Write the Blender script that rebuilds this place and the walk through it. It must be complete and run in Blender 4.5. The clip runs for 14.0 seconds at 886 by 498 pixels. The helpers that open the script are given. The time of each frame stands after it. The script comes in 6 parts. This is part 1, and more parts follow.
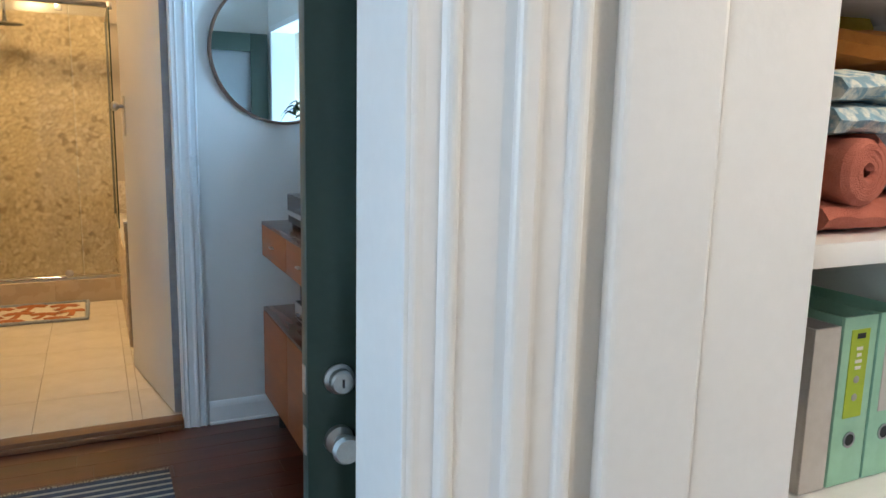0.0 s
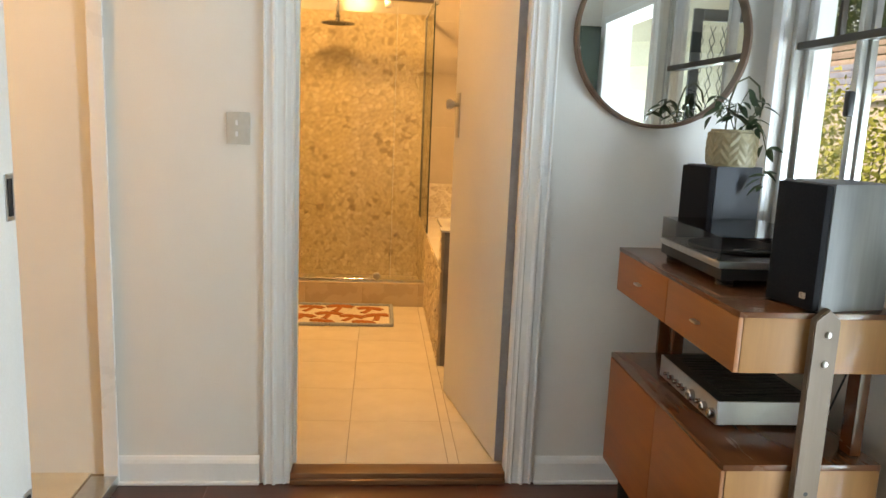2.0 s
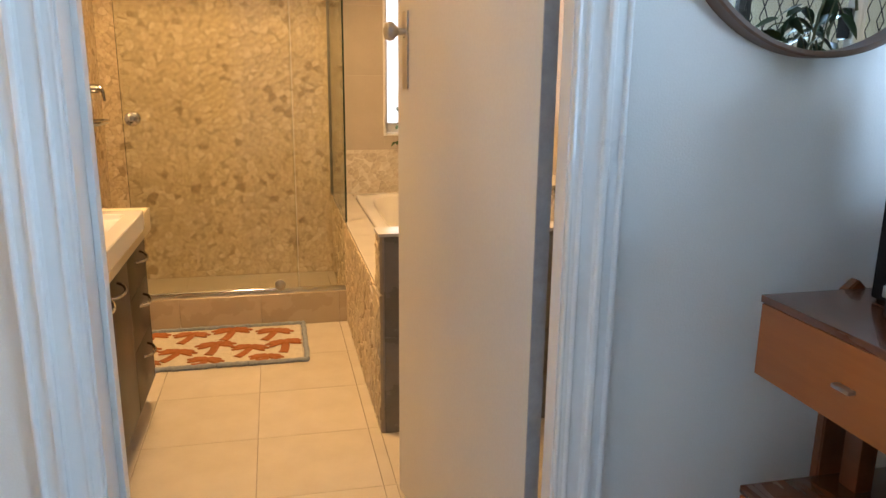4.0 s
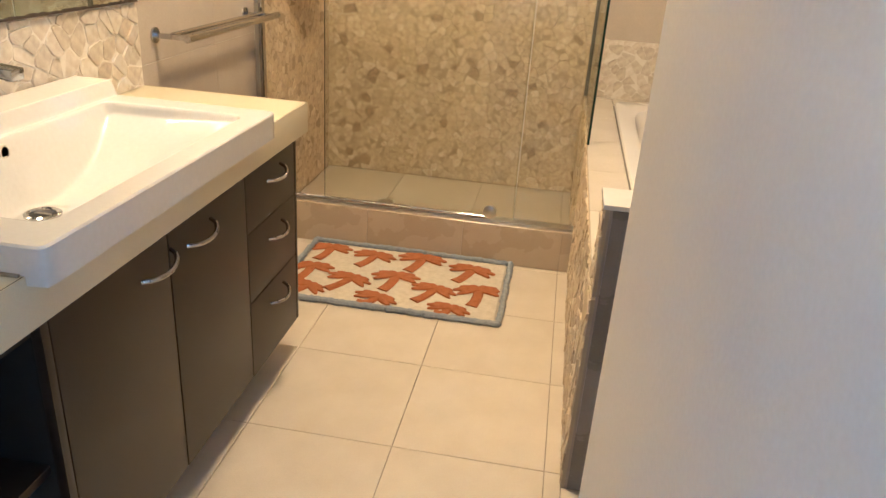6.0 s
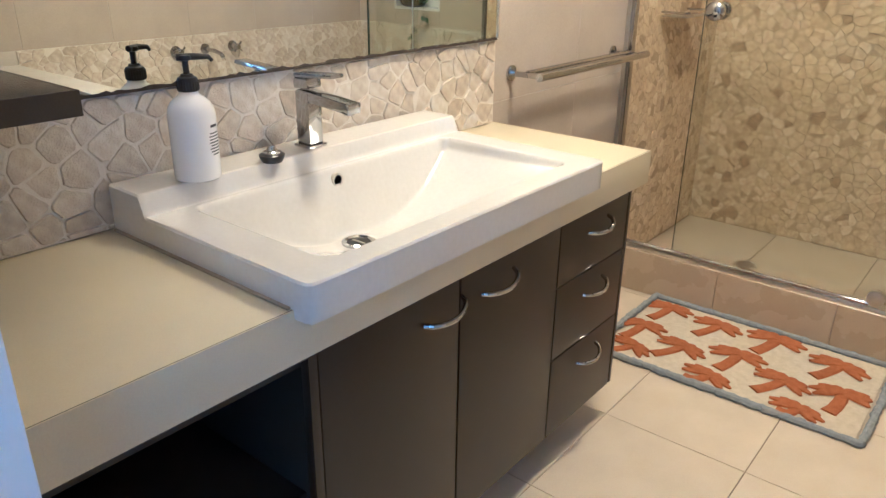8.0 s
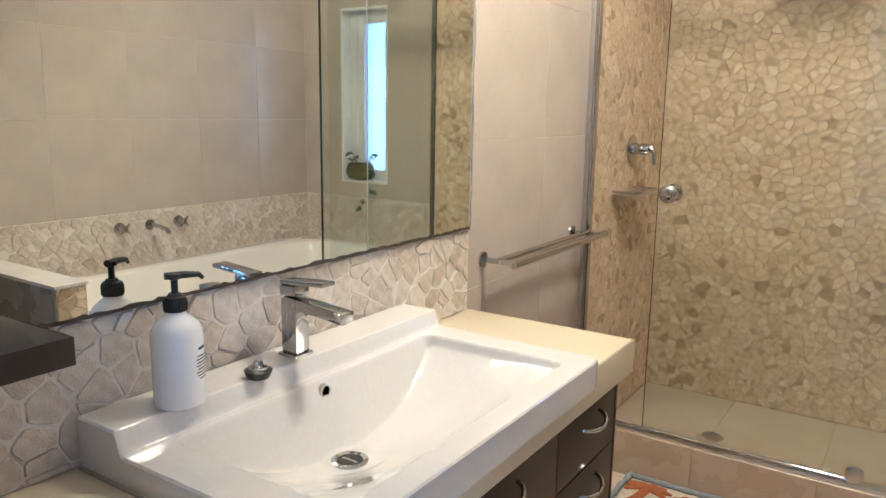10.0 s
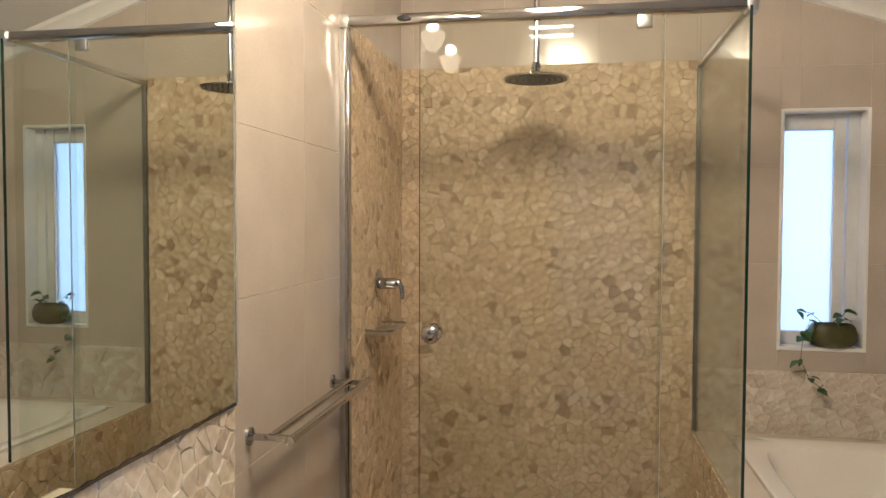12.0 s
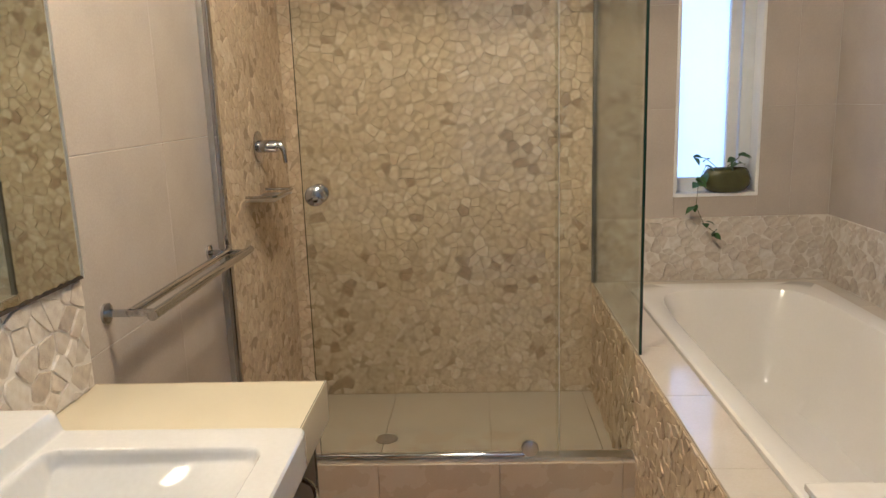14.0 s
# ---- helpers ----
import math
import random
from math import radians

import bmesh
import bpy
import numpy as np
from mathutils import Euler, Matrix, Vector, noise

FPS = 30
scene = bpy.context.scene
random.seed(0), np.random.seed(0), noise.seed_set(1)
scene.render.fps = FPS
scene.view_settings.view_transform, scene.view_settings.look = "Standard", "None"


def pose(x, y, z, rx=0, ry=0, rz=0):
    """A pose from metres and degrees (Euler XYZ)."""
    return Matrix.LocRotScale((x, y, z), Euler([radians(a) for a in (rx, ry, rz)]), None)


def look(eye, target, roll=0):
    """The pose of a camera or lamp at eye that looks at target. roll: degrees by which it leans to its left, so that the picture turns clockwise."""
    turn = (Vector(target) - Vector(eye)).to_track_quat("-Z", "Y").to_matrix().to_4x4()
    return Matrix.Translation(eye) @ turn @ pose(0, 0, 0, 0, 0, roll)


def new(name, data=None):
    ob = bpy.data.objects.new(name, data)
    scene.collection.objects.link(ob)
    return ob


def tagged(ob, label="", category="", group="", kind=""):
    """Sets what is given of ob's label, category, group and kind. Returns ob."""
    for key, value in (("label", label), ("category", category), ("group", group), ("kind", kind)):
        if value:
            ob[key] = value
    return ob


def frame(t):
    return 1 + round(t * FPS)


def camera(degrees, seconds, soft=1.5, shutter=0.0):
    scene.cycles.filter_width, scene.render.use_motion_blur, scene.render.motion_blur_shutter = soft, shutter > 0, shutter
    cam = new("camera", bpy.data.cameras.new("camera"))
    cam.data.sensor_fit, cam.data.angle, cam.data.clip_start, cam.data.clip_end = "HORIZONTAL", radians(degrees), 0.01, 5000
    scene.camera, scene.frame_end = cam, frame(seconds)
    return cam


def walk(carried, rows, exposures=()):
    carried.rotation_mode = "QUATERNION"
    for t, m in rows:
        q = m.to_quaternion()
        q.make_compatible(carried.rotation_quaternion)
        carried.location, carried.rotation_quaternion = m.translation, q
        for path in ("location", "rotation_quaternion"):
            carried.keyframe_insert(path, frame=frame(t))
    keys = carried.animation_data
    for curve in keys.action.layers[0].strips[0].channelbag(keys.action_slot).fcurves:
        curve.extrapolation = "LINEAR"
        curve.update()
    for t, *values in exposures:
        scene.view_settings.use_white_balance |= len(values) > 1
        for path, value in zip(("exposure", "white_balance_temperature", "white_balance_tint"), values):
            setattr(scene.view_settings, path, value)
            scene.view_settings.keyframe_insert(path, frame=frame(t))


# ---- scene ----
cam = camera(62.2, 14.0)
PATH = [
    (0, (0.27, 0.374, 1.412), (1.117, 2.154, 1.076), 1.3),
    (0.5, (0.228, 0.542, 1.411), (0.892, 2.398, 1.075), 2.0),
    (1, (0.192, 0.688, 1.403), (0.631, 2.61, 1.061), 2.4),
    (1.5, (0.109, 0.873, 1.411), (0.362, 2.827, 1.066), 2.6),
    (2, (0.057, 1.144, 1.387), (0.236, 3.106, 1.043), 2.4),
    (2.2, (0.029, 1.287, 1.388), (0.207, 3.249, 1.044), 2.3),
    (4.3, (0.08, 2.794, 1.351), (0.528, 4.675, 0.837), 0.7),
    (4.5, (0.101, 2.924, 1.346), (0.538, 4.797, 0.798), 0.9),
    (5, (0.187, 3.206, 1.325), (0.539, 5.063, 0.671), 1.9),
    (5.5, (0.245, 3.435, 1.315), (0.336, 5.287, 0.565), 2.9),
    (6, (0.284, 3.62, 1.321), (0.026, 5.432, 0.513), 4.0),
    (6.5, (0.311, 3.765, 1.321), (-0.325, 5.464, 0.477), 4.4),
    (7, (0.335, 3.847, 1.308), (-0.596, 5.396, 0.45), 4.5),
    (7.2, (0.336, 3.856, 1.306), (-0.681, 5.347, 0.446), 4.4),
    (9.3, (0.25, 3.846, 1.366), (-0.983, 5.319, 0.812), 0.4),
    (9.5, (0.229, 3.84, 1.381), (-0.973, 5.356, 0.873), 0.6),
    (10, (0.153, 3.856, 1.396), (-0.928, 5.498, 1.028), 0.9),
    (10.5, (0.038, 3.934, 1.431), (-0.862, 5.702, 1.181), 1.4),
    (11, (-0.006, 3.974, 1.476), (-0.721, 5.835, 1.309), 0.9),
    (11.5, (-0.089, 3.995, 1.504), (-0.604, 5.924, 1.395), 0.7),
    (12, (-0.137, 3.993, 1.512), (-0.483, 5.962, 1.437), 0.2),
    (12.5, (-0.143, 3.984, 1.521), (-0.372, 5.969, 1.43), -0.4),
    (13, (-0.14, 3.993, 1.513), (-0.297, 5.981, 1.36), -0.9),
    (13.5, (-0.135, 4.045, 1.457), (-0.26, 6.023, 1.193), -1.5),
    (14, (-0.104, 4.182, 1.412), (-0.199, 6.138, 1.008), -1.9),
]
walk(cam, [(t, look(eye, target, roll)) for t, eye, target, roll in PATH],
     [(0, 1.25, 6400, 11), (0.5, 1.35, 8000, 16), (1, 1.5, 9000, 17), (1.5, 1.52, 10800, 20), (2.2, 1.48, 10800, 22), (4.5, 1.4, 6900, 18), (5, 1.5, 6900, 17), (5.5, 1.58, 6700, 18), (6, 1.65, 5200, 12), (6.5, 1.75, 4650, 10), (9.5, 1.5, 4350, 11), (10.5, 1.4, 4300, 11), (11.2, 1.15, 4300, 11), (12, 0.95, 4700, 12), (13, 0.95, 4800, 13), (14, 1.05, 4500, 11)])


# ---- light ----
def lamp(name, kind, energy, colour, m, size=0.0, size_y=0.0):
    data = bpy.data.lights.new(name, kind)
    data.energy, data.color = energy, colour
    if kind == "AREA":
        data.shape, data.size, data.size_y = "RECTANGLE", size, size_y
    elif kind == "POINT":
        data.shadow_soft_size = size
    elif kind == "SUN":
        data.angle = size
    ob = new(name, data)
    ob.matrix_world = m
    return ob


world = bpy.data.worlds.new("sky")
scene.world = world
world.use_nodes = True
wn, wl = world.node_tree.nodes, world.node_tree.links
sky = wn.new("ShaderNodeTexSky")
sky.sky_type, sky.sun_disc = "NISHITA", False
sky.sun_elevation, sky.sun_rotation = radians(60), radians(264)
wl.new(sky.outputs[0], wn["Background"].inputs[0])
wn["Background"].inputs[1].default_value = 0.09
lamp("sun", "SUN", 3.0, (1.0, 0.95, 0.88), look((0, 0, 0), (0.50, 0.05, -0.86)), radians(0.5))
DAY = (0.62, 0.80, 1.0)
WARM = (1.0, 0.66, 0.30)
# daylight in the open outer doorway and behind the frosted bathroom window
lamp("daylight_door", "AREA", 76, (0.37, 0.65, 1.0), look((2.45, 2.20, 0.62), (0.0, 2.75, 1.05)), 1.1, 1.3)
lamp("daylight_bath_window", "AREA", 3.8, (0.76, 0.81, 1.0), look((0.96, 7.80, 1.55), (0.96, 6.0, 1.50)), 0.9, 1.6)
# wall lights over the vanity mirror, the tubes over the door, the ceiling light, and the lights of the other two rooms
for sy in (4.72, 5.28):
    lamp("sconce_bulb", "POINT", 3.2, WARM, pose(-0.86, sy, 2.53), 0.03)
for tz in (2.745, 2.805):
    lamp("wall_tube", "AREA", 0.4, (1.0, 0.76, 0.46), look((-0.287, 4.094, tz), (-0.287, 6.0, tz - 1.0)), 0.29, 0.024)
down = lamp("oyster_bulb", "SPOT", 69, (1.0, 0.68, 0.33), look((-0.22, 5.62, 2.66), (-0.24, 6.70, 1.10)))
down.data.spot_size, down.data.spot_blend, down.data.shadow_soft_size = radians(160), 0.55, 0.15
lamp("side_room_bulb", "POINT", 7.5, (1.0, 0.68, 0.34), pose(-1.9, 3.0, 2.2), 0.08)
lamp("start_room_daylight", "AREA", 25, (0.66, 0.84, 1.0), look((-2.4, -0.6, 1.5), (1.0, 0.9, 1.2)), 1.4, 1.3)
lamp("start_room_bulb", "POINT", 12, (1.0, 0.83, 0.64), pose(1.5, 0.1, 2.2), 0.12)

# ---- materials ----
def material(name, colour, rough=0.5, metal=0.0, coat=0.0, spec=0.5):
    mat = bpy.data.materials.new(name)
    mat.use_nodes = True
    b = mat.node_tree.nodes["Principled BSDF"]
    b.inputs["Base Color"].default_value = (*colour, 1)
    b.inputs["Roughness"].default_value = rough
    b.inputs["Metallic"].default_value = metal
    b.inputs["Coat Weight"].default_value = coat
    b.inputs["Specular IOR Level"].default_value = spec
    return mat


def nodes_of(mat):
    t = mat.node_tree
    return t.nodes, t.links, t.nodes["Principled BSDF"]


def mottled(name, a, b, scale=8.0, rough=0.5, rough_to=None, bump=0.0, bump_scale=60.0, stretch=(1, 1, 1), per_piece=0.0, metal=0.0, coat=0.0, detail=6.0, spread=0.5):
    """Two colours mixed by noise at real size, a finer grain on top, relief, and a shift from piece to piece."""
    mat = material(name, a, rough, metal, coat)
    n, l, p = nodes_of(mat)
    co, mp = n.new("ShaderNodeTexCoord"), n.new("ShaderNodeMapping")
    mp.inputs["Scale"].default_value = stretch
    l.new(co.outputs["Object"], mp.inputs["Vector"])
    big, fine = n.new("ShaderNodeTexNoise"), n.new("ShaderNodeTexNoise")
    big.inputs["Scale"].default_value, big.inputs["Detail"].default_value = scale, detail
    fine.inputs["Scale"].default_value, fine.inputs["Detail"].default_value = bump_scale, 4
    for tex in (big, fine):
        l.new(mp.outputs[0], tex.inputs["Vector"])
    ramp = n.new("ShaderNodeValToRGB")
    ramp.color_ramp.elements[0].position, ramp.color_ramp.elements[1].position = 0.5 - spread / 2, 0.5 + spread / 2
    ramp.color_ramp.elements[0].color, ramp.color_ramp.elements[1].color = (*a, 1), (*b, 1)
    l.new(big.outputs[0], ramp.inputs[0])
    grain = n.new("ShaderNodeMix")
    grain.data_type, grain.blend_type = "RGBA", "OVERLAY"
    grain.inputs["Factor"].default_value = 0.12
    l.new(ramp.outputs[0], grain.inputs["A"])
    l.new(fine.outputs[0], grain.inputs["B"])
    out = grain.outputs["Result"]
    if per_piece:
        info, hsv = n.new("ShaderNodeObjectInfo"), n.new("ShaderNodeHueSaturation")
        rng = n.new("ShaderNodeMapRange")
        rng.inputs["To Min"].default_value, rng.inputs["To Max"].default_value = 1 - per_piece, 1 + per_piece
        l.new(info.outputs["Random"], rng.inputs["Value"])
        l.new(rng.outputs[0], hsv.inputs["Value"])
        l.new(out, hsv.inputs["Color"])
        out = hsv.outputs[0]
    l.new(out, p.inputs["Base Color"])
    rr = n.new("ShaderNodeMapRange")
    rr.inputs["To Min"].default_value, rr.inputs["To Max"].default_value = rough, rough if rough_to is None else rough_to
    l.new(big.outputs[0], rr.inputs["Value"])
    l.new(rr.outputs[0], p.inputs["Roughness"])
    if bump:
        bp = n.new("ShaderNodeBump")
        bp.inputs["Strength"].default_value, bp.inputs["Distance"].default_value = 1.0, bump
        l.new(fine.outputs[0], bp.inputs["Height"])
        l.new(bp.outputs[0], p.inputs["Normal"])
    return mat


def wood(name, dark, light, along="y", rough=0.35, coat=0.2, per_piece=0.0, scale=5.0):
    """Timber: long streaks along one axis and a fine pore grain."""
    s = {"x": (0.09, 1, 1), "y": (1, 0.09, 1), "z": (1, 1, 0.09)}[along]
    return mottled(name, dark, light, scale * 2.2, rough, rough + 0.12, 0.0004, 90, s, per_piece, 0, coat, 9, 0.55)


def stone_material(name, tones, joined):
    """Split stone chips: one tone for each chip, with veins and dust within it."""
    mat = material(name, tones[0], 0.5)
    n, l, p = nodes_of(mat)
    if joined:
        src = n.new("ShaderNodeNewGeometry").outputs["Random Per Island"]
    else:
        src = n.new("ShaderNodeObjectInfo").outputs["Random"]
    ramp = n.new("ShaderNodeValToRGB")
    ramp.color_ramp.interpolation = "CONSTANT"
    e = ramp.color_ramp.elements
    e[0].color, e[0].position = (*tones[0], 1), 0
    e[1].color, e[1].position = (*tones[1], 1), 0.26
    for pos, c in zip((0.46, 0.64, 0.84, 0.955), tones[2:]):
        e.new(pos).color = (*c, 1)
    l.new(src, ramp.inputs[0])
    co = n.new("ShaderNodeTexCoord")
    noise_a, noise_b = n.new("ShaderNodeTexNoise"), n.new("ShaderNodeTexNoise")
    noise_a.inputs["Scale"].default_value, noise_a.inputs["Detail"].default_value = 45, 6
    noise_b.inputs["Scale"].default_value, noise_b.inputs["Detail"].default_value = 260, 3
    mix = n.new("ShaderNodeMix")
    mix.data_type, mix.blend_type = "RGBA", "OVERLAY"
    mix.inputs["Factor"].default_value = 0.5
    l.new(co.outputs["Object"], noise_a.inputs["Vector"])
    l.new(co.outputs["Object"], noise_b.inputs["Vector"])
    l.new(ramp.outputs[0], mix.inputs["A"])
    l.new(noise_a.outputs[0], mix.inputs["B"])
    l.new(mix.outputs["Result"], p.inputs["Base Color"])
    bp = n.new("ShaderNodeBump")
    bp.inputs["Distance"].default_value, bp.inputs["Strength"].default_value = 0.0022, 0.9
    add = n.new("ShaderNodeMath")
    l.new(noise_a.outputs[0], add.inputs[0])
    l.new(noise_b.outputs[0], add.inputs[1])
    l.new(add.outputs[0], bp.inputs["Height"])
    l.new(bp.outputs[0], p.inputs["Normal"])
    return mat


def pane(name, tint, ior=1.45, body=1.0):
    """A thin sheet of glass: light goes straight through, tinted, and the surface mirrors by the angle."""
    mat = bpy.data.materials.new(name)
    mat.use_nodes = True
    n, l = mat.node_tree.nodes, mat.node_tree.links
    n.remove(n["Principled BSDF"])
    clear, gloss, lay, mix = n.new("ShaderNodeBsdfTransparent"), n.new("ShaderNodeBsdfGlossy"), n.new("ShaderNodeLayerWeight"), n.new("ShaderNodeMixShader")
    power, fres = n.new("ShaderNodeMath"), n.new("ShaderNodeMath")
    clear.inputs[0].default_value = (*tint, 1)
    gloss.inputs["Roughness"].default_value = 0.01
    f0 = ((ior - 1) / (ior + 1)) ** 2
    power.operation, fres.operation = "POWER", "MULTIPLY_ADD"
    power.inputs[1].default_value, fres.inputs[1].default_value, fres.inputs[2].default_value = 5.0, 1 - f0, f0
    l.new(lay.outputs["Facing"], power.inputs[0])
    l.new(power.outputs[0], fres.inputs[0])
    l.new(fres.outputs[0], mix.inputs[0])
    l.new(clear.outputs[0], mix.inputs[1])
    l.new(gloss.outputs[0], mix.inputs[2])
    l.new(mix.outputs[0], n["Material Output"].inputs[0])
    return mat


def glow(name, colour, strength):
    mat = material(name, colour, 0.4)
    b = mat.node_tree.nodes["Principled BSDF"]
    b.inputs["Emission Color"].default_value = (*colour, 1)
    b.inputs["Emission Strength"].default_value = strength
    return mat


PAINT = mottled("wall_paint", (0.74, 0.72, 0.68), (0.79, 0.77, 0.73), 2.5, 0.55, 0.7, 0.0006, 240)
CEIL = mottled("ceiling_paint", (0.80, 0.80, 0.79), (0.84, 0.84, 0.83), 2.0, 0.8, 0.9, 0.0004, 200)
TRIM = mottled("gloss_trim_paint", (0.78, 0.78, 0.77), (0.83, 0.83, 0.82), 5, 0.22, 0.4, 0.0004, 70)
DOOR_PAINT = mottled("door_paint", (0.66, 0.63, 0.585), (0.71, 0.68, 0.635), 3, 0.3, 0.45, 0.0003, 120)
DOOR_EDGE = mottled("door_edge_primer", (0.30, 0.30, 0.31), (0.40, 0.40, 0.41), 20, 0.6, 0.8, 0.0004, 120)
FLOOR_TILE = mottled("cream_floor_tile", (0.60, 0.52, 0.40), (0.68, 0.60, 0.48), 7, 0.10, 0.24, 0.0, 300, per_piece=0.03)
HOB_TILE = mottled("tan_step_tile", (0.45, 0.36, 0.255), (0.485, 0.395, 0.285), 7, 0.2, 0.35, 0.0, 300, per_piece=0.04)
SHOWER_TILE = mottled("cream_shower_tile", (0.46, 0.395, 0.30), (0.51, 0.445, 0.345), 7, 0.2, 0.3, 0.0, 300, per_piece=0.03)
WALL_TILE = mottled("taupe_wall_tile", (0.44, 0.388, 0.33), (0.51, 0.452, 0.39), 4, 0.10, 0.22, 0.0, 220, per_piece=0.025)
NIB_TILE = mottled("grey_nib_tile", (0.20, 0.175, 0.15), (0.26, 0.235, 0.205), 6, 0.2, 0.35, 0.0, 220, per_piece=0.03)
GROUT = mottled("tile_grout", (0.30, 0.25, 0.19), (0.40, 0.34, 0.27), 14, 0.8, 0.95, 0.0006, 400)
GROUT_PALE = mottled("pale_grout", (0.50, 0.46, 0.41), (0.58, 0.54, 0.49), 14, 0.8, 0.95, 0.0006, 400)
STONE_TONES = [(0.58, 0.465, 0.305), (0.61, 0.495, 0.335), (0.53, 0.42, 0.275), (0.56, 0.45, 0.29), (0.66, 0.55, 0.39), (0.36, 0.27, 0.165)]
STONE_PALE = [(0.57, 0.51, 0.43), (0.62, 0.56, 0.48), (0.54, 0.475, 0.39), (0.60, 0.53, 0.445), (0.66, 0.61, 0.54), (0.49, 0.42, 0.34)]
STONE, STONE_J = stone_material("tan_stone_chip", STONE_TONES, False), stone_material("tan_stone_chips", STONE_TONES, True)
PALE, PALE_J = stone_material("pale_stone_chip", STONE_PALE, False), stone_material("pale_stone_chips", STONE_PALE, True)
STONE_GROUT = mottled("stone_grout", (0.40, 0.315, 0.205), (0.47, 0.375, 0.25), 20, 0.85, 0.95, 0.001, 300)
PALE_GROUT = mottled("pale_stone_grout", (0.68, 0.63, 0.56), (0.75, 0.71, 0.64), 20, 0.85, 0.95, 0.001, 300)
CERAMIC = mottled("white_ceramic", (0.66, 0.65, 0.63), (0.69, 0.68, 0.66), 3, 0.06, 0.10, 0.0, 100, coat=0.4)
ENAMEL = mottled("white_bath_enamel", (0.80, 0.77, 0.71), (0.84, 0.81, 0.76), 3, 0.10, 0.2, 0.0, 100, coat=0.3)
LAMINATE = mottled("cream_laminate", (0.60, 0.535, 0.385), (0.65, 0.585, 0.43), 6, 0.28, 0.4, 0.0002, 400)
DARK = mottled("dark_brown_laminate", (0.030, 0.021, 0.015), (0.042, 0.030, 0.022), 5, 0.32, 0.45, 0.0002, 300)
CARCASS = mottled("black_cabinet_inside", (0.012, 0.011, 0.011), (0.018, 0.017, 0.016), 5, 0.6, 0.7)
CHROME = material("chrome", (0.45, 0.45, 0.46), 0.06, 1.0)
BRUSHED = mottled("brushed_steel", (0.50, 0.48, 0.45), (0.60, 0.58, 0.55), 30, 0.22, 0.38, 0.0, 200, metal=1.0)
ALU = mottled("white_aluminium", (0.70, 0.71, 0.72), (0.76, 0.77, 0.78), 9, 0.35, 0.5)
SILVER = mottled("silver_aluminium", (0.55, 0.55, 0.54), (0.64, 0.64, 0.63), 20, 0.25, 0.38, metal=1.0)
DULL_ALU = mottled("dull_aluminium", (0.15, 0.145, 0.13), (0.21, 0.20, 0.18), 20, 0.45, 0.6, metal=0.6)
MIRROR = material("mirror_silver", (0.85, 0.88, 0.85), 0.004, 1.0)
MIRROR_EDGE = mottled("corroded_mirror_edge", (0.02, 0.014, 0.01), (0.08, 0.06, 0.045), 40, 0.5, 0.8)
SHOWER_GLASS = pane("shower_glass", (0.955, 0.972, 0.95), 1.5)
GLASS_EDGE = material("glass_edge_green", (0.012, 0.03, 0.026), 0.15)
WINDOW_GLASS = pane("window_glass", (0.96, 0.97, 0.97), 1.4)
ACRYLIC = pane("smoked_acrylic", (0.74, 0.72, 0.72), 1.35)
FROSTED = mottled("frosted_glass", (0.80, 0.84, 0.86), (0.86, 0.90, 0.92), 120, 0.35, 0.5, 0.001, 160)
FROSTED.node_tree.nodes["Principled BSDF"].inputs["Transmission Weight"].default_value = 0.9
BOARD = wood("dark_red_floorboard", (0.042, 0.0105, 0.006), (0.112, 0.029, 0.015), "x", 0.24, 0.3, 0.22, 4)
TEAK = wood("oiled_teak", (0.24, 0.064, 0.014), (0.38, 0.118, 0.028), "y", 0.42, 0.08)
TEAK_TOP = wood("dark_teak_top", (0.095, 0.028, 0.011), (0.165, 0.052, 0.019), "y", 0.20, 0.35)
TEAK_END = wood("pale_teak_end", (0.29, 0.112, 0.032), (0.43, 0.185, 0.060), "z", 0.42, 0.08)
POST_WOOD = wood("worn_post_wood", (0.115, 0.068, 0.043), (0.185, 0.115, 0.075), "z", 0.5, 0.05)
DARK_STEEL = mottled("dark_nickel_face", (0.10, 0.10, 0.095), (0.16, 0.155, 0.15), 30, 0.3, 0.4, metal=1.0)
STEP_WOOD = wood("dark_stained_step", (0.13, 0.055, 0.024), (0.22, 0.10, 0.046), "x", 0.3, 0.2)
FRAME_WOOD = wood("walnut_mirror_frame", (0.11, 0.060, 0.038), (0.18, 0.10, 0.065), "x", 0.4, 0.1)
ASH = wood("black_ash_veneer", (0.11, 0.115, 0.12), (0.22, 0.225, 0.23), "z", 0.5, 0.0)
BLACK = mottled("black_plastic", (0.010, 0.010, 0.011), (0.016, 0.016, 0.017), 20, 0.35, 0.5)
CLOTH = mottled("black_speaker_cloth", (0.012, 0.012, 0.014), (0.02, 0.02, 0.022), 300, 0.9, 0.95, 0.0006, 900)
CLOTH.node_tree.nodes["Principled BSDF"].inputs["Specular IOR Level"].default_value = 0.1
GREEN = mottled("dark_green_door_paint", (0.030, 0.052, 0.040), (0.040, 0.066, 0.050), 6, 0.28, 0.42, 0.0004, 60)
WHITE_PLASTIC = material("white_plastic", (0.80, 0.80, 0.80), 0.25)

# ---- building blocks ----
ORIGIN = {}


def bm_new():
    return bmesh.new()


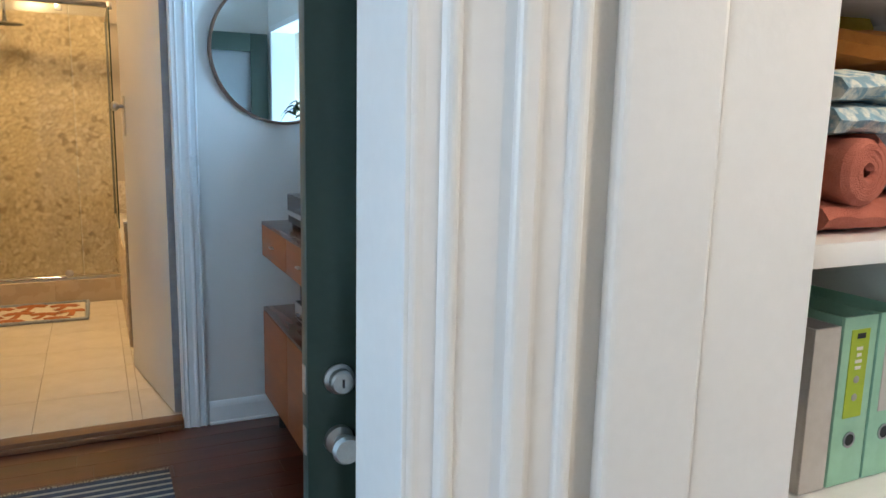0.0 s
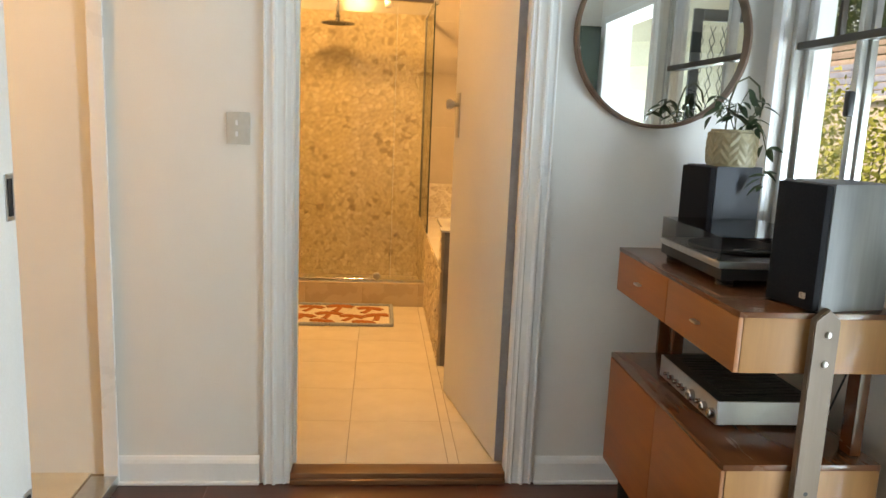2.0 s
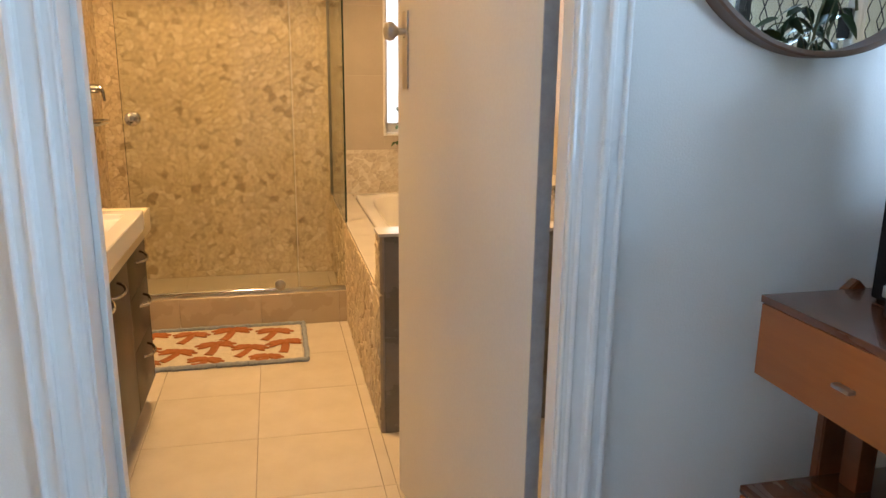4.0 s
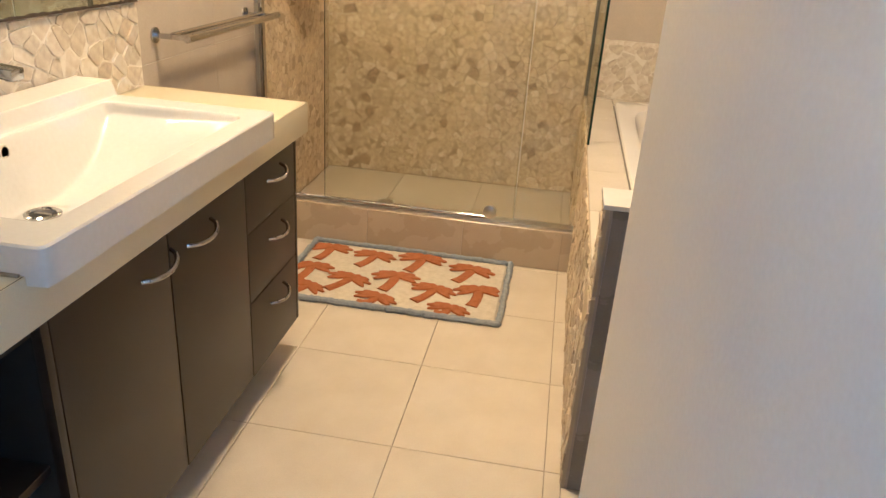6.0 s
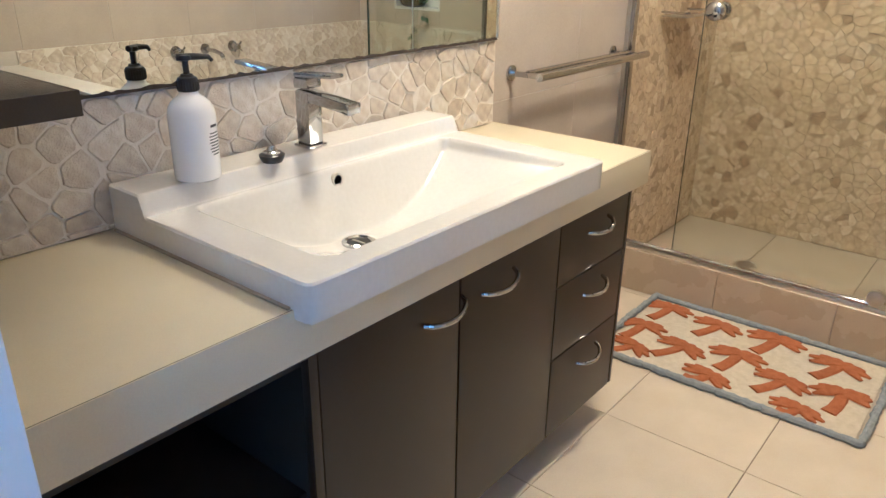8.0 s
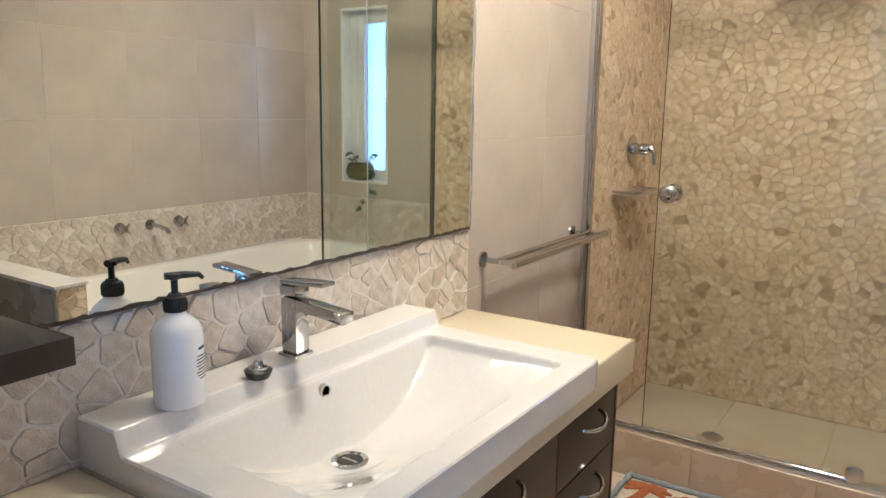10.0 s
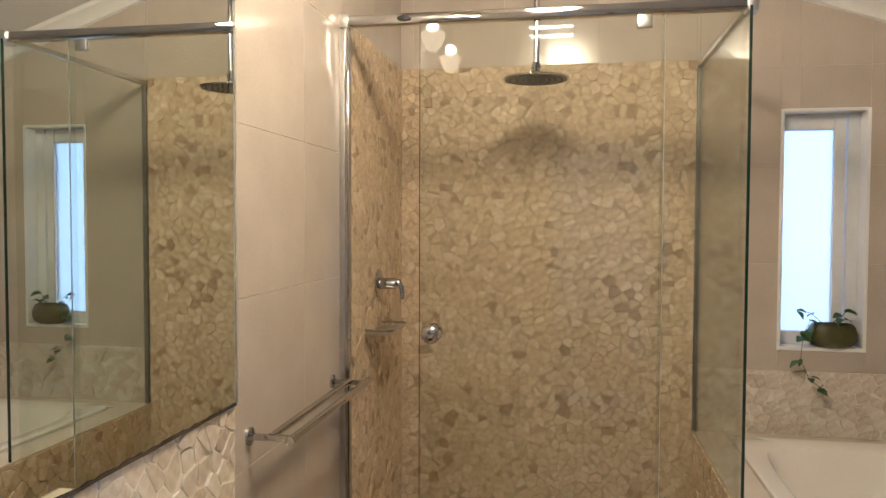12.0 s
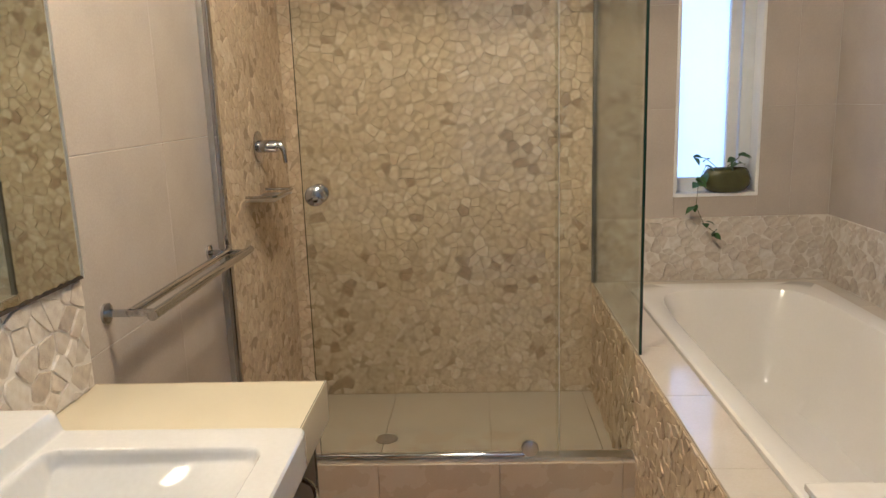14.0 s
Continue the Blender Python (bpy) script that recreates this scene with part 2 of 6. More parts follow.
def box(bm, x0, x1, y0, y1, z0, z1, bevel=0.0, seg=2):
    r = bmesh.ops.create_cube(bm, size=1.0)
    vs = r["verts"]
    for v in vs:
        v.co = Vector(((x0 + x1) / 2 + v.co.x * (x1 - x0), (y0 + y1) / 2 + v.co.y * (y1 - y0), (z0 + z1) / 2 + v.co.z * (z1 - z0)))
    if bevel:
        es = {e for v in vs for e in v.link_edges}
        bmesh.ops.bevel(bm, geom=list(es), offset=bevel, segments=seg, affect="EDGES", profile=0.6)
    return bm


def rod(bm, a, b, r, seg=16, r2=None, cap=True):
    a, b = Vector(a), Vector(b)
    d = b - a
    m = Matrix.Translation((a + b) / 2) @ d.to_track_quat("Z", "Y").to_matrix().to_4x4()
    bmesh.ops.create_cone(bm, cap_ends=cap, segments=seg, radius1=r, radius2=r if r2 is None else r2, depth=d.length, matrix=m)
    return bm


def tube(bm, pts, r, seg=8, caps=True, radii=None):
    """A round bar along a line of points."""
    pts = [Vector(p) for p in pts]
    rings = []
    up = Vector((0, 0, 1))
    for i, p in enumerate(pts):
        d = (pts[min(i + 1, len(pts) - 1)] - pts[max(i - 1, 0)]).normalized()
        side = d.cross(up)
        if side.length < 0.05:
            side = d.cross(Vector((1, 0, 0)))
        side.normalize()
        over = side.cross(d).normalized()
        rr = radii[i] if radii else r
        rings.append([bm.verts.new(p + rr * (math.cos(6.28319 * k / seg) * side + math.sin(6.28319 * k / seg) * over)) for k in range(seg)])
    for a, b in zip(rings, rings[1:]):
        for k in range(seg):
            bm.faces.new((a[k], a[(k + 1) % seg], b[(k + 1) % seg], b[k]))
    if caps:
        bm.faces.new(rings[0][::-1])
        bm.faces.new(rings[-1])
    return bm


def lathe(bm, profile, centre, seg=32, axis="z", sx=1.0, sy=1.0):
    """Turns (radius, height) pairs round an axis through centre."""
    cx, cy, cz = centre
    rings = []
    for r, h in profile:
        ring = []
        for k in range(seg):
            a = 6.283185 * k / seg
            u, w = r * math.cos(a) * sx, r * math.sin(a) * sy
            co = {"z": (cx + u, cy + w, cz + h), "y": (cx + u, cy + h, cz + w), "x": (cx + h, cy + u, cz + w)}[axis]
            ring.append(bm.verts.new(co))
        rings.append(ring)
    for a, b in zip(rings, rings[1:]):
        for k in range(seg):
            bm.faces.new((a[k], a[(k + 1) % seg], b[(k + 1) % seg], b[k]))
    bm.faces.new(rings[0][::-1])
    bm.faces.new(rings[-1])
    bmesh.ops.recalc_face_normals(bm, faces=bm.faces)
    return bm


def sweep(bm, profile, start, end, u, w):
    """A moulding: a closed profile of (a, b) pairs on the axes u and w, drawn from start to end."""
    s, e, u, w = Vector(start), Vector(end), Vector(u), Vector(w)
    r0 = [bm.verts.new(s + a * u + b * w) for a, b in profile]
    r1 = [bm.verts.new(e + a * u + b * w) for a, b in profile]
    k = len(profile)
    for i in range(k):
        bm.faces.new((r0[i], r0[(i + 1) % k], r1[(i + 1) % k], r1[i]))
    bm.faces.new(r0[::-1])
    bm.faces.new(r1)
    bmesh.ops.recalc_face_normals(bm, faces=bm.faces)
    return bm


def finish(name, bm, mat, origin, smooth):
    me = bpy.data.meshes.new(name)
    if origin.length:
        bmesh.ops.translate(bm, verts=bm.verts, vec=-origin)
    bm.to_mesh(me)
    bm.free()
    me.materials.append(mat)
    if smooth:
        me.polygons.foreach_set("use_smooth", [True] * len(me.polygons))
        me.set_sharp_from_angle(angle=radians(38))
    return me


def part(name, bm, mat, parent, label="", smooth=True):
    """One mesh under a thing or under a part."""
    o = ORIGIN[parent.as_pointer()]
    ob = new(name, finish(name, bm, mat, o, smooth))
    ob.parent = parent
    ORIGIN[ob.as_pointer()] = o
    if label:
        ob["label"] = label
    return ob


def thing(name, at, label, category, group="", kind=""):
    ob = new(name)
    ob.empty_display_size = 0.1
    ob.location = at
    ORIGIN[ob.as_pointer()] = Vector(at)
    return tagged(ob, label, category, group, kind)


def solid(name, bm, mat, label, category, kind="", group="", smooth=True):
    """A thing, or a piece of the setting, that is one mesh."""
    ob = new(name, finish(name, bm, mat, Vector((0, 0, 0)), smooth))
    ORIGIN[ob.as_pointer()] = Vector((0, 0, 0))
    return tagged(ob, label, category, group, kind)


def structure(name, bm, mat, label, category, smooth=False):
    return solid(name, bm, mat, label, category, "structure", smooth=smooth)


def bx(*a, **k):
    return box(bm_new(), *a, **k)


F = -0.04          # hall floor
H = 2.55           # hall ceiling
YW = 3.875         # hall face of the bathroom wall
YB = 4.030         # bathroom face of it
XL = -0.955        # vanity wall
XR = 1.45          # bath wall
YE = 7.47          # shower wall
JL, JR = -0.257, 0.590   # bathroom doorway
HD = 2.03          # door height

# ---- the setting: bathroom ----
floor_bath = structure("floor_bathroom", bx(-1.10, 1.60, 3.89, 7.6, -0.14, -0.006), GROUT, "cream floor tiles with dark narrow joints", "floor")
wall = bm_new()
box(wall, XL - 0.12, XL - 0.0015, YW + 0.06, YE + 0.12, -0.14, 3.4)
wall_vanity = structure("wall_west", wall, GROUT_PALE, "bathroom wall behind the vanity, taupe tiles with pale joints", "wall")
wall = bm_new()
WX0, WX1, WZ0, WZ1 = 0.770, 1.135, 0.945, 2.013
box(wall, XL - 0.12, WX0, YE + 0.0015, YE + 0.16, -0.14, 3.4)
box(wall, WX1, XR + 0.12, YE + 0.0015, YE + 0.16, -0.14, 3.4)
box(wall, WX0, WX1, YE + 0.0015, YE + 0.16, -0.14, WZ0)
box(wall, WX0, WX1, YE + 0.0015, YE + 0.16, WZ1, 3.4)
wall_end = structure("wall_north", wall, GROUT_PALE, "bathroom end wall of stone chips and taupe tiles with a narrow window", "wall")
wall_bath = structure("wall_east", bx(XR + 0.0015, XR + 0.12, YW + 0.06, YE + 0.12, -0.14, 3.4), GROUT_PALE, "taupe tiled wall beside the bath", "wall")
# raking ceiling, low over the bath
rake = bm_new()
sl = 0.34
zc = lambda x: 2.36 + (XR - x) * sl
vs = [rake.verts.new((x, y, zc(x) + dz)) for x in (XL - 0.12, XR + 0.12) for y in (YW + 0.1, YE + 0.16) for dz in (0, 0.08)]
bmesh.ops.convex_hull(rake, input=vs)
structure("ceiling_bathroom", rake, CEIL, "white raking plaster ceiling of the bathroom", "ceiling")
cove = [(0, 0), (0.075, 0), (0.07, 0.02), (0.05, 0.03), (0.03, 0.05), (0.02, 0.07), (0, 0.075)]
cor = bm_new()
ang = math.atan(sl)
sweep(cor, [(a, -b) for a, b in cove], (XL, YE, zc(XL)), (XR, YE, zc(XR)), (0, -1, 0), (math.sin(ang), 0, math.cos(ang)))
sweep(cor, [(a, -b) for a, b in cove], (XR, YB, zc(XR)), (XR, YE, zc(XR)), (-1, 0, 0), (0, 0, 1))
structure("trim_cornice", cor, CEIL, "white plaster cove cornice along the ceiling", "cornice", smooth=True)

# ---- the setting: hall ----
wall = bm_new()
box(wall, -2.6, JL - 0.02, YW, YB, -0.14, 3.4)
box(wall, JL - 0.02, JR + 0.02, YW, YB, HD + 0.02, 3.4)
structure("wall_hall_north", wall, PAINT, "off-white painted wall between hall and bathroom", "wall")
structure("wall_hall_north_east", bx(JR + 0.02, XR + 0.30, YW, YW + 0.048, -0.14, 3.4), PAINT, "off-white painted wall beside the bathroom doorway", "wall")
structure("wall_hall_north_core", bx(JR + 0.105, XR + 0.30, YW + 0.048, YB, -0.14, 3.4), PAINT, "plain wall behind the open bathroom door", "wall")
structure("wall_hall_north_head", bx(JR + 0.02, JR + 0.105, YW + 0.048, YB, HD + 0.02, 3.4), PAINT, "plain wall over the hinge side of the doorway", "wall")
XE = 1.50           # outer wall of the hall
DY0, DY1 = 1.775, 2.62   # outer door
VY0, VY1, VZ0, VZ1 = 2.72, 3.775, 1.04, 2.15   # hall window
wall = bm_new()
for y0, y1, z0, z1 in ((0.9, DY0, F - 0.1, 2.7), (DY0, DY1, 2.05, 2.7), (DY1, VY0, F - 0.1, 2.7), (VY0, VY1, F - 0.1, VZ0), (VY0, VY1, VZ1, 2.7), (VY1, YW, F - 0.1, 2.7)):
    box(wall, XE, XE + 0.14, y0, y1, z0, z1)
structure("wall_hall_east", wall, PAINT, "white painted outer wall with a window and an open door", "wall")
SX, SY0, SY1 = -0.912, 2.95, 3.858   # side doorway
wall = bm_new()
box(wall, SX - 0.10, SX, 0.99, SY0, F - 0.1, 2.7)
box(wall, SX - 0.045, SX, SY1, YW, F - 0.1, 2.7)
box(wall, SX - 0.10, SX, SY0, SY1, 2.05, 2.7)
structure("wall_hall_west", wall, PAINT, "off-white wall with a doorway to a side room", "wall")
NX0, NX1 = -0.36, 0.482      # doorway from the first room
for name_, boxes_, label_ in (
        ("wall_hall_south_west", ((-2.6, NX0 - 0.02, 0.90, 0.99, F - 0.1, 2.7),), "off-white wall beside the first doorway"),
        ("wall_hall_south_pier", ((NX1 + 0.02, 0.66, 0.90, 0.99, F - 0.1, 2.7),), "off-white pier beside the first doorway"),
        ("wall_hall_south_lintel", ((NX0 - 0.02, NX1 + 0.02, 0.90, 0.99, 2.06, 2.7),), "off-white wall over the first doorway"),
        ("wall_cupboard_front", ((0.66, 0.95, 0.905, 0.99, F - 0.1, 2.7),), "off-white wall beside the linen cupboard"),
        ("wall_cupboard_lintel", ((0.95, 2.2, 0.90, 0.99, 2.3, 2.7),), "off-white wall over the linen cupboard"),
        ("wall_cupboard_side", ((0.702, 0.80, 0.99, 1.62, F - 0.1, 2.7),), "off-white side wall of the linen cupboard"),
        ("wall_cupboard_back", ((0.80, XE, 1.54, 1.62, F - 0.1, 2.7),), "off-white back wall of the linen cupboard"),
        ("wall_cupboard_plinth", ((0.95, 2.2, 0.90, 0.99, F - 0.1, 0.2),), "off-white plinth under the linen cupboard")):
    wall = bm_new()
    for q in boxes_:
        box(wall, *q)
    structure(name_, wall, PAINT, label_, "wall")
shell = bm_new()
box(shell, -2.7, -2.6, -2.5, 4.0, F - 0.1, 2.7)
box(shell, 2.2, 2.3, -2.5, 1.62, F - 0.1, 2.7)
box(shell, -2.6, 2.3, -2.6, -2.5, F - 0.1, 2.7)
structure("wall_outer", shell, PAINT, "plain off-white walls of the first room and side room", "wall")
structure("wall_side_room", bx(-2.6, SX - 0.10, 2.0, 2.1, F - 0.1, 2.7), PAINT, "cream wall of the side room", "wall")
ceil = bm_new()
box(ceil, -2.7, XE + 0.14, -2.6, YW, H, H + 0.1)
box(ceil, XE + 0.14, 2.3, -2.6, 1.62, H, H + 0.1)
structure("ceiling_hall", ceil, CEIL, "flat white plaster ceiling of the hall", "ceiling")
floor_hall = structure("floor_hall", bx(-2.7, XE + 0.14, -2.6, 3.89, F - 0.12, F - 0.004), BOARD, "dark red-brown polished floorboards", "floor")
floor_side = structure("floor_side_room", bx(-2.6, SX - 0.005, 2.0, YW, F - 0.002, F + 0.035), GROUT, "cream tiles of the side room floor", "floor")

# ---- trims, doors and windows ----
# architrave: stepped and rounded, 0.115 wide
bulge = lambda x, y, r, a0, a1, n=6: [(x + r * math.cos(radians(a0 + (a1 - a0) * k / n)), y + r * math.sin(radians(a0 + (a1 - a0) * k / n))) for k in range(n + 1)]
ARCH = [(0, 0), (0.115, 0), (0.115, 0.016)] + bulge(0.109, 0.018, 0.006, 0, 180) + [(0.1015, 0.0165), (0.098, 0.0165)] + bulge(0.086, 0.0275, 0.011, 260, 180, 5) + [(0.074, 0.0275)] + bulge(0.068, 0.0215, 0.006, 90, 200, 5) + [(0.056, 0.0165), (0.036, 0.0145), (0.030, 0.0145)] + bulge(0.025, 0.0145, 0.005, 20, 170, 5) + [(0.018, 0.0125), (0.009, 0.0120)] + bulge(0.0045, 0.0085, 0.0045, 90, 180, 4) + [(0, 0.006)]


def architrave(name, x_in, x_sign, y, y_sign, z0, z1, label, wide=1.0):
    bm = sweep(bm_new(), [(a * wide, b) for a, b in ARCH], (x_in, y, z0), (x_in, y, z1), (x_sign, 0, 0), (0, y_sign, 0))
    return structure(name, bm, TRIM, label, "architrave", smooth=False)


architrave("trim_architrave", JL - 0.004, -1, YW, -1, F, HD + 0.11, "white gloss moulded architrave of the bathroom doorway", 0.87)
architrave("trim_architrave", JR + 0.004, 1, YW, -1, F, HD + 0.11, "white gloss moulded architrave of the bathroom doorway", 0.90)
structure("trim_architrave", sweep(bm_new(), ARCH, (JL - 0.004, YW, HD), (JR + 0.004, YW, HD), (0, 0, 1), (0, -1, 0)), TRIM, "white gloss moulded head of the bathroom doorway", "architrave")
lin = bm_new()
box(lin, JL - 0.022, JL, YW - 0.001, YB + 0.001, 0.002, HD, 0.002)
box(lin, JR, JR + 0.022, YW - 0.001, YW + 0.050, 0.002, HD, 0.002)      # stop; the door hangs in the rebate behind it
box(lin, JR + 0.022, JR + 0.085, YW + 0.0485, YW + 0.060, 0.002, HD, 0.002)
box(lin, JR + 0.085, JR + 0.1045, YW + 0.0485, YB + 0.001, 0.002, HD, 0.002)
box(lin, JL - 0.02, JR + 0.10, YW - 0.001, YB + 0.001, HD, HD + 0.02, 0.002)
box(lin, JL, JL + 0.012, YB - 0.078, YB - 0.042, 0.002, HD, 0.002)
structure("trim_door_lining", lin, TRIM, "white gloss lining and stop of the bathroom doorway", "door lining")
step = bm_new()
box(step, JL - 0.002, JR + 0.002, YW - 0.012, 3.946, F, 0.002, 0.004)
box(step, JL - 0.002, JR + 0.002, YW - 0.030, YW - 0.012, F, F + 0.022, 0.004)
structure("trim_threshold", step, STEP_WOOD, "dark stained timber step under the bathroom doorway", "threshold", smooth=True)
SK = [(0, 0), (0.016, 0), (0.016, 0.085), (0.012, 0.098), (0.006, 0.108), (0, 0.112)]
for x0, x1 in ((SX, JL - 0.12), (JR + 0.12, XE)):
    structure("baseboard", sweep(bm_new(), SK, (x0, YW, F), (x1, YW, F), (0, -1, 0), (0, 0, 1)), TRIM, "white gloss skirting board along the hall wall", "skirting")
    structure("baseboard", bx(x0, x1, YW - 0.030, YW - 0.016, F, F + 0.014, bevel=0.004), TRIM, "white quarter bead at the foot of the skirting", "skirting")

# bathroom door, standing open
HX, HY = 0.593, 3.954
swing = math.atan2(0.142, 0.80)
door = thing("door_bathroom", (HX, HY, 0.012), "flush white painted bathroom door standing open", "door", kind="structure")
leaf = part("leaf", box(bm_new(), HX - 0.034, HX, HY, HY + 0.815, 0.012, HD - 0.004, 0.002), DOOR_PAINT, door)
part("edge_strip", box(bm_new(), HX - 0.0335, HX - 0.0005, HY - 0.003, HY - 0.0004, 0.014, HD - 0.006), DOOR_EDGE, door, "grey primed hinge edge of the door")
hp = HY + 0.745
plate = part("handle_plate", box(bm_new(), HX - 0.039, HX - 0.034, hp - 0.02, hp + 0.02, 1.31, 1.52, 0.003), BRUSHED, door, "brushed steel long handle plate")
lev = lathe(bm_new(), [(0.010, 0), (0.010, -0.02), (0.016, -0.026), (0.024, -0.034), (0.026, -0.044), (0.022, -0.054), (0.012, -0.058)], (HX - 0.039, hp, 1.465), 20, "x")
part("knob", lev, BRUSHED, door, "brushed steel round door knob")
for hz in (0.25, 1.75):
    part("hinge", rod(bm_new(), (HX + 0.004, HY - 0.006, hz), (HX + 0.004, HY - 0.006, hz + 0.09), 0.006, 10), BRUSHED, door, "steel butt hinge")
door.rotation_euler = (0, 0, swing)

# side doorway: lining, cavity sliding door
lin = bm_new()
box(lin, SX - 0.045, SX + 0.010, SY1 - 0.012, SY1, F, 2.05, 0.003)
box(lin, SX - 0.115, SX + 0.014, SY0 - 0.02, SY0, F, 2.05, 0.004)
structure("trim_side_doorway", lin, TRIM, "white gloss lining of the side doorway", "door lining")
slide = thing("door_sliding", (SX - 0.05, 2.6, F), "flush white sliding door drawn half across the side doorway", "door", kind="structure")
part("leaf", bx(SX + 0.006, SX + 0.036, 2.32, 3.118, F + 0.045, 2.03, bevel=0.003), DOOR_PAINT, slide)
for z0, z1 in ((1.09, 1.21), (0.245, 0.345)):
    pl = part("flush_pull", bx(SX + 0.036, SX + 0.039, 3.065, 3.105, z0, z1, bevel=0.004), SILVER, slide, "satin steel flush pull")
    part("recess", bx(SX + 0.0385, SX + 0.040, 3.074, 3.096, z0 + 0.012, z1 - 0.012, bevel=0.003), BLACK, pl)
structure("trim_side_sill", bx(SX - 0.09, SX + 0.008, SY0, SY1 - 0.014, F, F + 0.042, bevel=0.003), SILVER, "metal edge strip of the side room floor", "threshold")

# first doorway: lining and architraves near the camera
lin = bm_new()
box(lin, NX1, NX1 + 0.02, 0.889, 1.006, F, 2.04, 0.003)
box(lin, NX0 - 0.02, NX0, 0.889, 1.006, F, 2.04, 0.003)
structure("trim_first_lining", lin, TRIM, "white gloss lining of the first doorway", "door lining")
architrave("trim_architrave", NX1 + 0.003, 1, 0.90, -1, F, 2.15, "white gloss moulded architrave of the first doorway", 1.36)
architrave("trim_architrave", NX0 - 0.004, -1, 0.90, -1, F, 2.15, "white gloss moulded architrave of the first doorway")
structure("trim_cupboard_architrave", bx(0.682, 0.796, 0.886, 0.9045, F, 2.4, bevel=0.006), TRIM, "white gloss flat architrave of the linen cupboard", "architrave")
structure("trim_cupboard_jamb", bx(0.7985, 0.950, 0.893, 0.9045, F, 2.3, bevel=0.003), TRIM, "cream painted flat board beside the linen cupboard", "trim")

# outer door, dark green, open against the cupboard wall
green = thing("door_outer", (XE, 1.73, F), "dark green panelled outer door with frosted glass, standing open", "door", kind="structure")
gx0, gx1, gy0, gy1 = 0.616, 1.47, 1.690, 1.730
frame_bm = bm_new()
box(frame_bm, gx0, gx0 + 0.108, gy0, gy1, F + 0.01, 2.03, 0.003)
box(frame_bm, gx1 - 0.125, gx1, gy0, gy1, F + 0.01, 2.03, 0.003)
box(frame_bm, gx0 + 0.108, gx1 - 0.125, gy0, gy1, F + 0.01, 1.02, 0.003)
box(frame_bm, gx0 + 0.108, gx1 - 0.125, gy0, gy1, 1.90, 2.03, 0.003)
part("frame", frame_bm, GREEN, green)
part("glass", bx(gx0 + 0.108, gx1 - 0.125, gy0 + 0.014, gy0 + 0.020, 1.02, 1.90), FROSTED, green, "frosted glass pane")
bead = bm_new()
for z in (1.02, 1.888):
    box(bead, gx0 + 0.108, gx1 - 0.125, gy0 + 0.002, gy0 + 0.013, z, z + 0.012, 0.003)
part("glazing_bead", bead, GREEN, green)
for kz, kind in ((0.920, "deadlock"), (0.795, "knob")):
    prof = [(0.030, 0), (0.030, -0.006), (0.024, -0.012), (0.024, -0.028), (0.020, -0.032)] if kind == "deadlock" else [(0.030, 0), (0.028, -0.008), (0.013, -0.014), (0.013, -0.03), (0.026, -0.04), (0.029, -0.054), (0.024, -0.064), (0.010, -0.066)]
    k = part(kind, lathe(bm_new(), prof, (gx0 + 0.062, gy0, kz), 28, "y"), BRUSHED, green, "brushed steel " + ("cylinder deadlock" if kind == "deadlock" else "door knob with keyhole"))
    if kind == "deadlock":
        part("keyway", bx(gx0 + 0.060, gx0 + 0.064, gy0 - 0.0345, gy0 - 0.032, kz - 0.008, kz + 0.008), BLACK, k)
    part("latch_plate", bx(gx0 - 0.002, gx0 + 0.002, gy0 + 0.009, gy0 + 0.031, kz - 0.028, kz + 0.028, bevel=0.001), BRUSHED, green, "worn steel latch plate")
frame_bm = bm_new()
for y0, y1 in ((DY0 - 0.035, DY0 + 0.008), (DY1 - 0.008, DY1 + 0.035)):
    box(frame_bm, XE - 0.018, XE + 0.16, y0, y1, F, 2.042, 0.004)
box(frame_bm, XE - 0.018, XE + 0.16, DY0 - 0.035, DY1 + 0.035, 2.042, 2.085, 0.004)
structure("trim_outer_door_frame", frame_bm, TRIM, "white gloss frame of the outer doorway", "door frame")
# screen door standing open outside
screen = thing("door_screen", (XE + 0.16, DY1 + 0.02, F), "black security screen door with diamond mesh, open outside", "door", kind="structure")
sx0, sx1, sy = XE + 0.18, XE + 0.98, DY1 + 0.05
fr = bm_new()
for x0, x1 in ((sx0, sx0 + 0.05), (sx1 - 0.05, sx1)):
    box(fr, x0, x1, sy, sy + 0.025, F + 0.02, 2.02, 0.003)
for z0, z1 in ((F + 0.02, F + 0.09), (0.95, 1.0), (1.96, 2.02)):
    box(fr, sx0 + 0.05, sx1 - 0.05, sy, sy + 0.025, z0, z1, 0.003)
part("frame", fr, BLACK, screen)
mesh_bm = bm_new()
for i in range(12):
    for s in (1, -1):
        x0 = sx0 + 0.05 + i * 0.062
        pts = [(x0 + s * 0.016 * math.cos(3.14159 * j), sy + 0.012, 0.06 + j * 0.075) for j in range(26)]
        tube(mesh_bm, pts, 0.0028, 4)
part("diamond_mesh", mesh_bm, BLACK, screen, "black diamond mesh grille")

